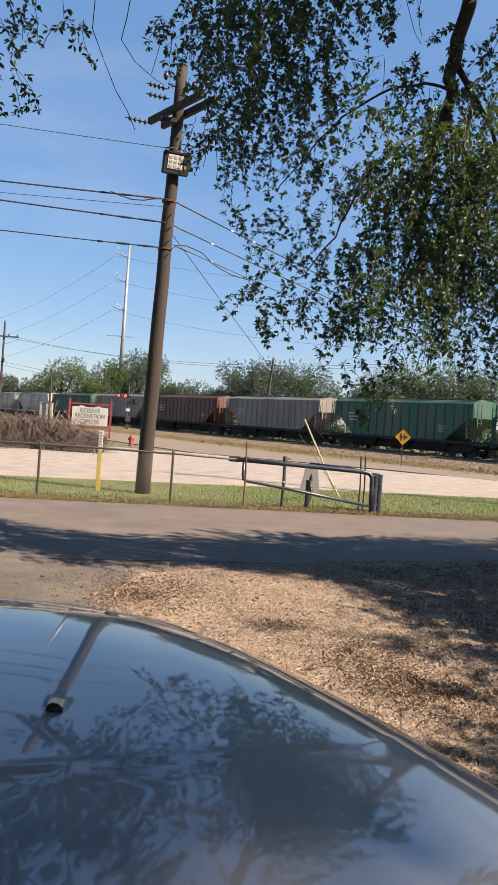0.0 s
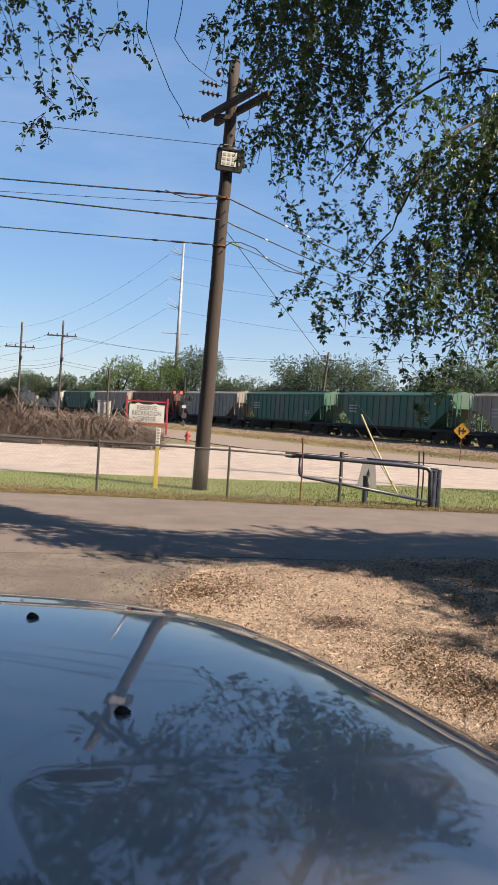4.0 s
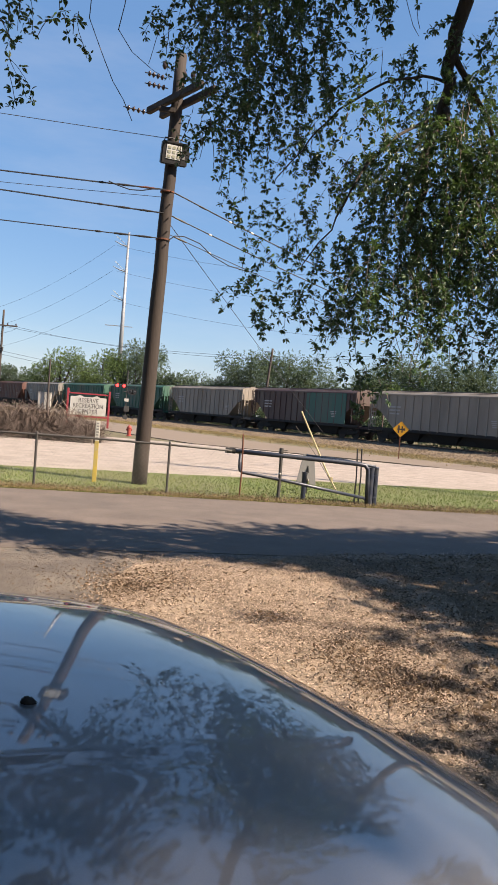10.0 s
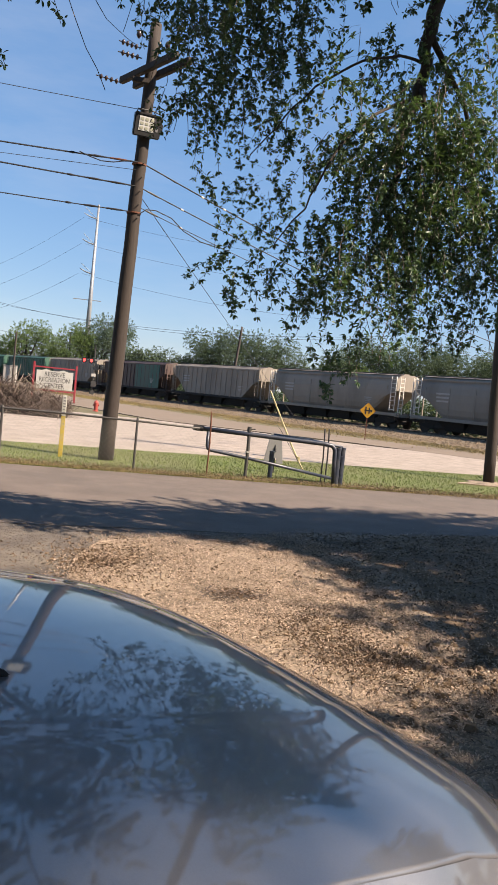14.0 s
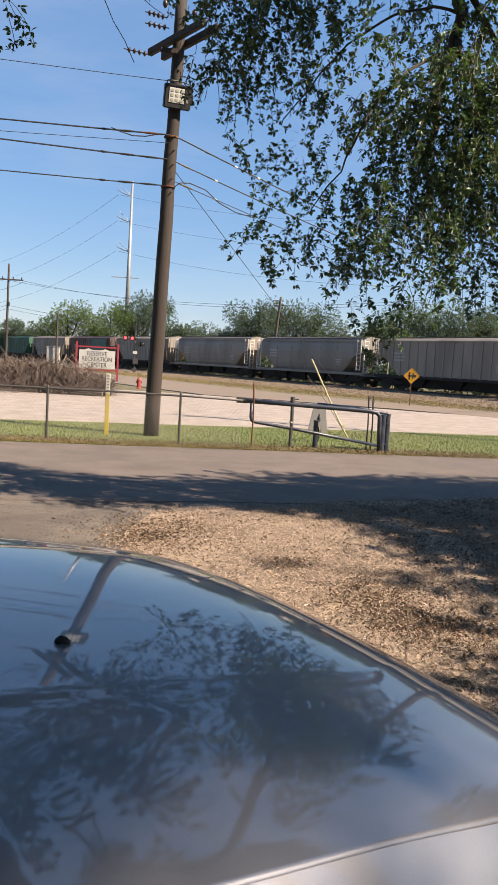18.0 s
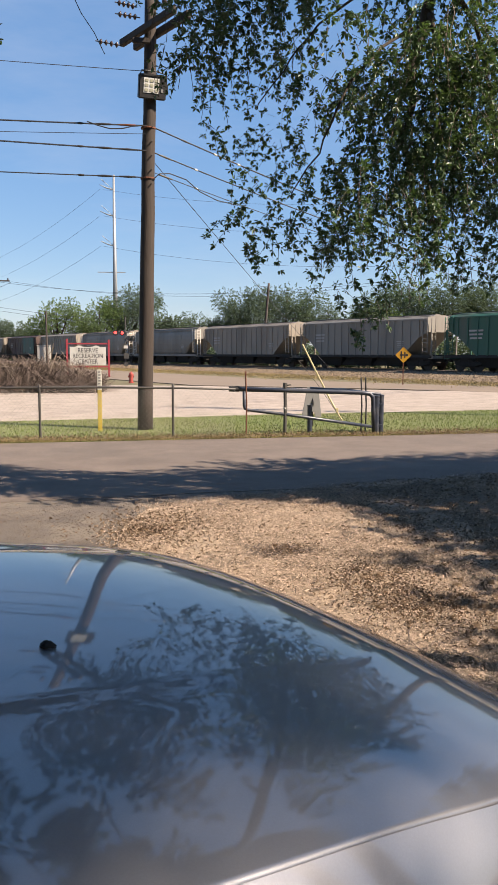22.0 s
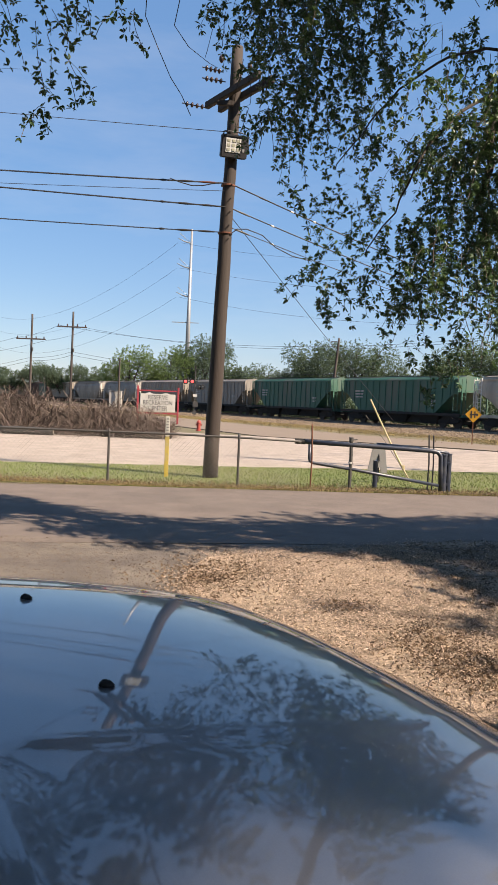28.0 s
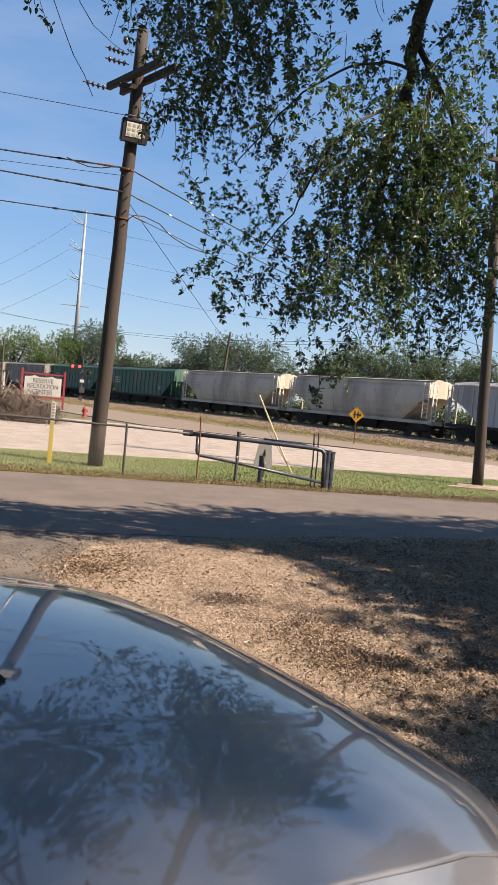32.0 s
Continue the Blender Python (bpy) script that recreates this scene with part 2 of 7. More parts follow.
M = dict(
    soil=mat("soil_grass", (0.120, 0.099, 0.051), (0.072, 0.066, 0.030), 0.95, scale=0.35, fine=9, amount=0.6),
    asphalt=mat("worn_asphalt", (0.140, 0.112, 0.094), (0.080, 0.063, 0.053), 0.9, scale=1.6, fine=48, amount=0.72, bump=0.9, dirt=(0.075, 0.062, 0.053), dirt_amount=0.5, dirt_scale=0.5),
    lot=mat("parking_gravel", (0.125, 0.106, 0.09), (0.062, 0.053, 0.048), 0.95, scale=1.8, fine=60, amount=0.9, bump=1.0, dirt=(0.165, 0.14, 0.115), dirt_amount=0.5, dirt_scale=0.9),
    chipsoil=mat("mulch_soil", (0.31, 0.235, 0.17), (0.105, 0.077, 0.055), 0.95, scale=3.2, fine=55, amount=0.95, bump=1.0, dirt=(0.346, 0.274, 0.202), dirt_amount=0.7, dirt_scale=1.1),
    chip=mat("wood_chip", (0.455, 0.355, 0.28), (0.20, 0.148, 0.112), 0.9, scale=20, fine=160, bump=0.2, island=0.6),
    # brown litter whose dark tone also carries some of the tree's shade
    litter=mat("shaded_leaf_litter", (0.151, 0.101, 0.061), (0.072, 0.048, 0.030), 0.95, scale=2.2, fine=30, amount=0.75, bump=0.9, dirt=(0.179, 0.120, 0.072), dirt_amount=0.6, dirt_scale=1.3),
    deadleaf=mat("dead_leaf", (0.144, 0.090, 0.050), (0.076, 0.049, 0.029), 0.75, scale=20, fine=90, bump=0.1, island=0.5),
    grass=mat("lawn", (0.068, 0.108, 0.020), (0.105, 0.088, 0.036), 0.95, scale=0.3, fine=22, amount=0.6, bump=0.6),
    blade=mat("grass_blade", (0.080, 0.145, 0.022), (0.125, 0.128, 0.040), 0.7, scale=0.3, fine=4, bump=0, island=0.35),
    dryblade=mat("dry_grass_blade", (0.203, 0.146, 0.063), (0.120, 0.099, 0.033), 0.8, scale=0.5, fine=4, bump=0, island=0.4),
    gravel=mat("pale_gravel", (0.31, 0.262, 0.222), (0.185, 0.152, 0.126), 0.95, scale=1.6, fine=14, amount=0.85, bump=0.8),
    farroad=mat("far_asphalt", (0.171, 0.132, 0.096), (0.125, 0.096, 0.072), 0.92, scale=0.4, fine=30, bump=0.2),
    ballast=mat("ballast_stone", (0.167, 0.122, 0.078), (0.078, 0.058, 0.039), 0.95, scale=3, fine=14, amount=0.8, bump=0.9),
    stone=mat("ballast_lump", (0.167, 0.122, 0.081), (0.084, 0.063, 0.045), 0.95, scale=3, fine=14, bump=0.3, island=0.45),
    # near-black ballast colour, standing in for the shade below the train
    trackbed=mat("shade_trackbed", (0.043, 0.036, 0.030), (0.022, 0.019, 0.016), 0.9, scale=2, fine=14, amount=0.7, bump=0.8),
    lotstone=mat("lot_gravel_stone", (0.144, 0.119, 0.097), (0.072, 0.060, 0.050), 0.95, scale=9, fine=40, bump=0.2, island=0.45),
    rail=mat("rail_steel", (0.13, 0.09, 0.07), (0.07, 0.05, 0.04), 0.7, 0.1, scale=4, fine=40),
    tie=mat("tie_wood", (0.09, 0.07, 0.055), (0.05, 0.04, 0.03), 0.95, scale=4, fine=40),
    pole=mat("pole_wood", (0.040, 0.029, 0.022), (0.017, 0.012, 0.009), 0.85, scale=9, fine=60, stretch=(1, 1, 0.05), amount=0.6, bump=0.5, dirt=(0.022, 0.014, 0.012), dirt_amount=0.8, dirt_scale=3),
    greypole=mat("weathered_pole", (0.068, 0.054, 0.047), (0.032, 0.026, 0.023), 0.9, scale=6, fine=40, stretch=(1, 1, 0.08)),
    galv=mat("galvanised_steel", (0.094, 0.090, 0.083), (0.054, 0.050, 0.047), 0.55, 0.5, scale=6, fine=50),
    wire=mat("fence_wire", (0.173, 0.171, 0.162), (0.115, 0.114, 0.108), 0.5, 0.6, scale=6, fine=50, bump=0),
    cable=mat("cable_black", (0.025, 0.025, 0.028), (0.015, 0.015, 0.016), 0.6, scale=6, fine=50, bump=0),
    ceramic=mat("insulator_brown", (0.05, 0.03, 0.025), (0.03, 0.02, 0.018), 0.3, scale=6, fine=50, bump=0),
    bluepaint=mat("gate_paint", (0.023, 0.030, 0.048), (0.014, 0.019, 0.031), 0.38, scale=10, fine=70, dirt=(0.072, 0.072, 0.072), dirt_amount=0.5, dirt_scale=6),
    rust=mat("rusty_steel", (0.166, 0.061, 0.032), (0.086, 0.032, 0.020), 0.85, 0.2, scale=12, fine=80),
    yellow=mat("yellow_post_paint", (0.395, 0.299, 0.042), (0.311, 0.227, 0.030), 0.7, scale=8, fine=60, dirt=(0.269, 0.239, 0.167), dirt_amount=0.6, dirt_scale=5),
    white=mat("white_paint", (0.466, 0.454, 0.418), (0.395, 0.382, 0.346), 0.6, scale=5, fine=50, bump=0.05, dirt=(0.299, 0.275, 0.227), dirt_amount=0.4, dirt_scale=2.5),
    red=mat("red_frame_paint", (0.302, 0.032, 0.043), (0.202, 0.022, 0.032), 0.6, scale=8, fine=60),
    hydrant=mat("hydrant_red", (0.331, 0.050, 0.036), (0.216, 0.032, 0.025), 0.6, scale=8, fine=60),
    black=mat("black_paint", (0.02, 0.02, 0.022), (0.012, 0.012, 0.013), 0.5, scale=8, fine=60, bump=0.05),
    rubber=mat("black_rubber", (0.008, 0.008, 0.008), (0.005, 0.005, 0.005), 0.85, scale=8, fine=60, bump=0.05),
    sign=mat("sign_amber", (0.496, 0.251, 0.012), (0.442, 0.215, 0.012), 0.5, scale=6, fine=60, bump=0.02),
    grey=mat("grey_plastic", (0.203, 0.203, 0.197), (0.156, 0.156, 0.156), 0.7, scale=6, fine=60),
    cabinet=mat("cabinet_paint", (0.311, 0.299, 0.275), (0.251, 0.239, 0.221), 0.6, scale=3, fine=40, bump=0.05),
    brush=mat("dead_brush", (0.105, 0.076, 0.062), (0.045, 0.033, 0.028), 0.9, scale=5, fine=30, bump=0.2, island=0.55),
    bark=mat("tree_bark", (0.055, 0.044, 0.036), (0.026, 0.021, 0.018), 0.95, scale=14, fine=70, stretch=(1, 1, 0.3), bump=0.7),
    twig=mat("twig_bark", (0.09, 0.068, 0.055), (0.045, 0.036, 0.03), 0.9, scale=14, fine=70, bump=0.2),
    paleTwig=mat("bare_twig", (0.158, 0.130, 0.101), (0.086, 0.068, 0.054), 0.9, scale=14, fine=70, bump=0.2),
    leaf=leaf_mat("leaf_green", (0.056, 0.110, 0.050), (0.034, 0.070, 0.034)),
    # far leaf greens greyed and blued, distance haze put into the colour
    farleaf=leaf_mat("far_leaf", (0.088, 0.125, 0.088), (0.055, 0.083, 0.062), 0.95),
    limeleaf=leaf_mat("far_leaf_lime", (0.11, 0.165, 0.072), (0.08, 0.122, 0.052), 0.95),
    tower=mat("tower_steel", (0.27, 0.285, 0.30), (0.22, 0.235, 0.25), 0.45, 0.3, scale=0.6, fine=9, bump=0.02),
    carpaint=mat("grey_metallic_car_paint", (0.214, 0.217, 0.236), (0.182, 0.185, 0.201), 0.46, 0.6, scale=300, fine=900, bump=0.0, coat=1.0),
    bucket=mat("headlight_bucket", (0.03, 0.033, 0.032), (0.015, 0.016, 0.016), 0.35, 0.2, scale=30, fine=90, bump=0.05),
    lens=mat("headlight_reflector", (0.15, 0.165, 0.16), (0.1, 0.11, 0.105), 0.12, 0.0, scale=30, fine=90, bump=0.05, coat=1.0),
    amber=mat("turn_lens_amber", (0.11, 0.036, 0.02), (0.065, 0.022, 0.013), 0.15, scale=40, fine=120, bump=0.1, coat=1.0),
    # black housing, made blacker in place of the shade missing on it
    mirrorblack=mat("mirror_black", (0.008, 0.008, 0.009), (0.006, 0.006, 0.006), 0.6, scale=8, fine=60, bump=0.0),
    lampface=mat("lamp_glass", (0.62, 0.62, 0.58), (0.45, 0.45, 0.43), 0.25, scale=10, fine=50, bump=0.02),
    glass=mat("dark_glass", (0.012, 0.014, 0.016), (0.01, 0.011, 0.012), 0.06, scale=3, fine=30, bump=0, coat=0.5),
    tyre=mat("old_tyre", (0.022, 0.021, 0.02), (0.035, 0.032, 0.03), 0.85, scale=6, fine=60),
    taillamp=mat("tail_lamp_red", (0.30, 0.012, 0.012), (0.2, 0.01, 0.01), 0.15, scale=30, fine=90, bump=0.05, coat=1.0),
    signalred=glow("signal_red", (0.9, 0.03, 0.03), 2.5),
    steelwheel=mat("wheel_steel", (0.06, 0.045, 0.038), (0.03, 0.024, 0.02), 0.7, 0.4, scale=6, fine=50),
    # running gear black, deepened to stand in for shade beneath the cars
    dark=mat("underframe_black", (0.013, 0.012, 0.011), (0.022, 0.019, 0.017), 0.85, scale=1.2, fine=12),
)


def clear_lens(name):
    m = bpy.data.materials.new(name)
    m.use_nodes = True
    nt = m.node_tree
    gl, tr, fr, mx = (nt.nodes.new("ShaderNode" + n) for n in ("BsdfGlossy", "BsdfTransparent", "Fresnel", "MixShader"))
    gl.inputs["Roughness"].default_value = 0.04
    tr.inputs["Color"].default_value = (0.82, 0.84, 0.83, 1)
    fr.inputs["IOR"].default_value = 1.5
    for a, b in ((fr.outputs[0], mx.inputs[0]), (tr.outputs[0], mx.inputs[1]), (gl.outputs[0], mx.inputs[2]), (mx.outputs[0], nt.nodes["Material Output"].inputs["Surface"])):
        nt.links.new(a, b)
    return m


M["lensclear"] = clear_lens("clear_polycarbonate")


# ---- building helpers ----
def part(name, bm, material, parent=None, label="", smooth=False):
    me = bpy.data.meshes.new(name)
    bm.to_mesh(me)
    bm.free()
    me.materials.append(material)
    if smooth:
        me.polygons.foreach_set("use_smooth", [True] * len(me.polygons))
    ob = new(name, me)
    if parent:
        ob.parent = parent
    if label:
        ob["label"] = label
    return ob


def thing(name, label, category, m=None, group="", kind=""):
    ob = new(name)
    ob.empty_display_size = 0.2
    if m:
        ob.matrix_basis = m
    return tagged(ob, label, category, group, kind)


def setting(name, bm, material, label, category="structure", smooth=False):
    return tagged(part(name, bm, material, None, smooth=smooth), label, category, kind="structure")


def raw(name, verts, faces, material, parent=None, smooth=False):
    me = bpy.data.meshes.new(name)
    me.from_pydata(verts, [], faces)
    me.materials.append(material)
    if smooth:
        me.polygons.foreach_set("use_smooth", [True] * len(me.polygons))
    ob = new(name, me)
    ob.parent = parent
    return ob


def box(bm, c, s, m=None, bevel=0.0):
    """A box with centre c and size s, its edges bevelled."""
    r = bmesh.ops.create_cube(bm, size=1.0, matrix=Matrix.Translation(c) @ Matrix.Diagonal((*s, 1)))
    vs = r["verts"]
    if m:
        bmesh.ops.transform(bm, matrix=m, verts=vs)
    if bevel:
        es = list({e for v in vs for e in v.link_edges})
        bmesh.ops.bevel(bm, geom=es, offset=bevel, segments=2, affect="EDGES")
    return bm


def tube(bm, pts, radii, seg=8, caps=True):
    """A round bar through pts, with a radius for each point or one for all."""
    pts = [Vector(p) for p in pts]
    if not hasattr(radii, "__len__"):
        radii = [radii] * len(pts)
    rings, up = [], Vector((0.31, 0.17, 0.94))
    for i, p in enumerate(pts):
        a, b = pts[max(i - 1, 0)], pts[min(i + 1, len(pts) - 1)]
        d = (b - a).normalized()
        u = d.cross(up)
        if u.length < 1e-3:
            u = d.cross(Vector((1, 0, 0)))
        u.normalize()
        w = d.cross(u)
        up = u.cross(d) if i else up
        rings.append([bm.verts.new(p + radii[i] * (math.cos(k * math.tau / seg) * u + math.sin(k * math.tau / seg) * w)) for k in range(seg)])
    for r, s in zip(rings, rings[1:]):
        for k in range(seg):
            bm.faces.new((r[k], r[(k + 1) % seg], s[(k + 1) % seg], s[k]))
    if caps and seg > 2:
        bm.faces.new(rings[0][::-1])
        bm.faces.new(rings[-1])
    return bm


def B():
    return bmesh.new()


def sheet(bm, outline, z=0.0, thick=0.0):
    """A flat sheet with that outline; with a thickness it has sides."""
    top = [bm.verts.new((x, y, z)) for x, y in outline]
    bm.faces.new(top)
    if thick:
        low = [bm.verts.new((x, y, z - thick)) for x, y in outline]
        for i in range(len(top)):
            j = (i + 1) % len(top)
            bm.faces.new((top[j], top[i], low[i], low[j]))
    bmesh.ops.recalc_face_normals(bm, faces=bm.faces)
    return bm


def rand(a, b):
    return random.uniform(a, b)


# ---- ground ----
TRACK_ANG, TRACK_OFF, RAIL_Z, CAR_L = 0.4885, 47.85, 0.33, 17.734
TD = Vector((-math.sin(TRACK_ANG), math.cos(TRACK_ANG), 0))  # along the track, away
TN = Vector((math.cos(TRACK_ANG), math.sin(TRACK_ANG), 0))  # across it, to the far side


def track_pt(s, off, z=0.0):
    p = TD * s + TN * (TRACK_OFF + off)
    return Vector((p.x, p.y, z))


def wobble_outline(pts, amp, step=0.5, seed=0.0):
    """An outline with uneven edges between its corners."""
    out = []
    for (x0, y0), (x1, y1) in zip(pts, pts[1:] + pts[:1]):
        n = max(1, int(math.hypot(x1 - x0, y1 - y0) / step))
        for i in range(n):
            x, y = x0 + (x1 - x0) * i / n, y0 + (y1 - y0) * i / n
            out.append((x + amp * noise.noise((x * 0.9, y * 0.9, seed)) + amp * 0.5 * noise.noise((x * 3, y * 3, seed)), y + amp * noise.noise((x * 0.9, y * 0.9, seed + 9)) + amp * 0.5 * noise.noise((x * 3, y * 3, seed + 5))))
    return out


def build_ground():
    bm = B()
    bmesh.ops.create_circle(bm, cap_ends=True, segments=64, radius=2500)
    bmesh.ops.translate(bm, verts=bm.verts, vec=(0, 0, -0.03))
    setting("ground", bm, M["soil"], "flat ground of dry grass and soil reaching the horizon", "ground")
    bm = sheet(B(), wobble_outline([(-40, -14), (30, -14), (30, 10.4), (9, 11.4), (5.6, 11.2), (2.2, 9.9), (-3, 9.0), (-40, 8.6)], 0.15, 0.6), 0.0)
    setting("parking_lot", bm, M["lot"], "grey worn gravel and asphalt parking ground", "ground")
    bm = sheet(B(), wobble_outline([(-120, 8.2), (-3, 8.9), (2.2, 9.7), (5.6, 10.9), (9, 11.2), (40, 11.6), (120, 12), (120, 18), (40, 17.6), (9, 16.6), (5, 15.7), (0, 15.25), (-5, 14.6), (-120, 14)], 0.05, 0.8, 3), 0.005, 0.05)
    setting("road", bm, M["asphalt"], "brownish worn asphalt lane with crumbling edges", "road")
    bm = sheet(B(), wobble_outline([(-120, 14.3), (0, 15.4), (5, 15.85), (9, 16.8), (120, 18), (120, 27), (30, 26), (15, 23.5), (9, 22.2), (3, 21.2), (-5, 19.2), (-120, 17)], 0.18, 0.7, 5), 0.02, 0.06)
    setting("verge", bm, M["grass"], "strip of mown grass with bare brown edge", "lawn")
    bm = sheet(B(), wobble_outline([(-120, 16.5), (-5, 18.9), (3, 21), (9, 22), (15, 23.3), (30, 25.8), (120, 26.8), (120, 28.5), (30, 29), (18.5, 31.5), (10.5, 35), (2, 40.5), (-4, 42), (-14, 43), (-120, 50)], 0.25, 1.2, 7), 0.006)
    setting("gravel_lot", bm, M["gravel"], "pale pinkish gravel lot behind the fence", "ground")
    bm = sheet(B(), wobble_outline([(8.4, 19.0), (9.6, 18.75), (11.2, 18.9), (11.6, 19.6), (10.6, 20.1), (9.2, 20.1)], 0.22, 0.2, 13), 0.045, 0.05)
    setting("bare_soil_patch", bm, M["chipsoil"], "bare sandy soil round the foot of the pole", "ground")
    a = [(20.5, 27), (10.9, 36), (1.8, 41.0), (-12, 70), (-40, 122)]
    b = [(-30, 127), (-4, 76), (7.5, 49.5), (13, 42.6), (24, 31)]
    bm = sheet(B(), wobble_outline([(60, 5), (40, 18)] + a + b + [(46, 20), (66, 7)], 0.12, 1.5, 11), 0.014, 0.05)
    setting("side_road", bm, M["farroad"], "narrow brown asphalt road beside the railway", "road")


def build_track():
    # ballast bank
    bm = B()
    prof = [(-13.5, -0.03), (-9.5, 0.02), (-5.5, 0.09), (-2.9, 0.26), (-1.8, 0.27), (1.8, 0.27), (2.9, 0.26), (5.2, -0.03)]
    rows = []
    for i in range(0, 161):
        s = -60 + i * 4
        rows.append([bm.verts.new(track_pt(s, o + 0.25 * noise.noise((s * 0.3, o, 0)) * (abs(o) > 3), z + 0.05 * noise.noise((s * 0.4, o * 2, 3)))) for o, z in prof])
    for r, q in zip(rows, rows[1:]):
        for k in range(len(prof) - 1):
            bm.faces.new((r[k], q[k], q[k + 1], r[k + 1]))
    bmesh.ops.recalc_face_normals(bm, faces=bm.faces)
    setting("ballast_bank", bm, M["ballast"], "bank of grey railway ballast under the track", "ballast")
    # dark sheet painted in where the train's shade lies on the ballast
    bm = B()
    rows = [[bm.verts.new(track_pt(-60 + i * 16, o, 0.295 - 0.02 * abs(o) / 2)) for o in (-2.3, 0, 2.3)] for i in range(41)]
    for r, q in zip(rows, rows[1:]):
        for k in range(2):
            bm.faces.new((r[k], q[k], q[k + 1], r[k + 1]))
    bmesh.ops.recalc_face_normals(bm, faces=bm.faces)
    bed = setting("trackbed", bm, M["trackbed"], "ballast between the rails, blackened to stand in for the train's shade", "ballast")
    tie = None
    for i in range(260):
        if tie is None:
            tie = part("tie", box(B(), (0, 0, 0), (2.7, 0.23, 0.12), bevel=0.015), M["tie"], bed)
            o = tie
        else:
            o = new("tie", tie.data)
            o.parent = bed
        p = track_pt(-12 + i * 0.55, 0.04 * noise.noise((i, 3, 1)), 0.29)
        o.matrix_basis = pose(p.x, p.y, p.z, 0, 0, math.degrees(TRACK_ANG) + 2 * noise.noise((i, 0, 4)))
    # loose stones on the near slope
    verts, faces = [], []
    for _ in range(15000):
        s, o = rand(-10, 95), -1.9 - 8.0 * random.random() ** 1.4
        z = float(np.interp(o, [-13.5, -9.5, -5.5, -2.9, 0], [-0.03, 0.02, 0.09, 0.26, 0.27])) - 0.01
        c, r, b = track_pt(s, o, z), rand(0.05, 0.13), len(verts)
        for k in range(4):
            a = k * math.tau / 4 + rand(0, 1)
            verts.append((c.x + r * math.cos(a), c.y + r * math.sin(a), c.z))
        verts.append((c.x + rand(-r, r) * 0.4, c.y + rand(-r, r) * 0.4, c.z + r * rand(0.6, 1.1)))
        faces += [(b + k, b + (k + 1) % 4, b + 4) for k in range(4)]
    tagged(raw("ballast_stones", verts, faces, M["stone"]), "loose grey ballast stones on the bank", "stones", kind="stuff")
    for o, nm in ((-0.76, "rail"), (0.76, "rail")):
        bm = B()
        for dz, w, h in ((0.0, 0.13, 0.02), (0.06, 0.025, 0.12), (0.13, 0.07, 0.04)):
            vs = []
            for s in (-60, 580):
                for oo, zz in ((-w / 2, -h / 2), (w / 2, -h / 2), (w / 2, h / 2), (-w / 2, h / 2)):
                    vs.append(bm.verts.new(track_pt(s, o + oo, RAIL_Z - 0.13 + dz + zz)))
            for k in range(4):
                bm.faces.new((vs[k], vs[(k + 1) % 4], vs[4 + (k + 1) % 4], vs[4 + k]))
            bm.faces.new(vs[:4][::-1])
            bm.faces.new(vs[4:])
        setting(nm, bm, M["rail"], "rusty steel rail of the railway track", "rail")


build_ground()
build_track()


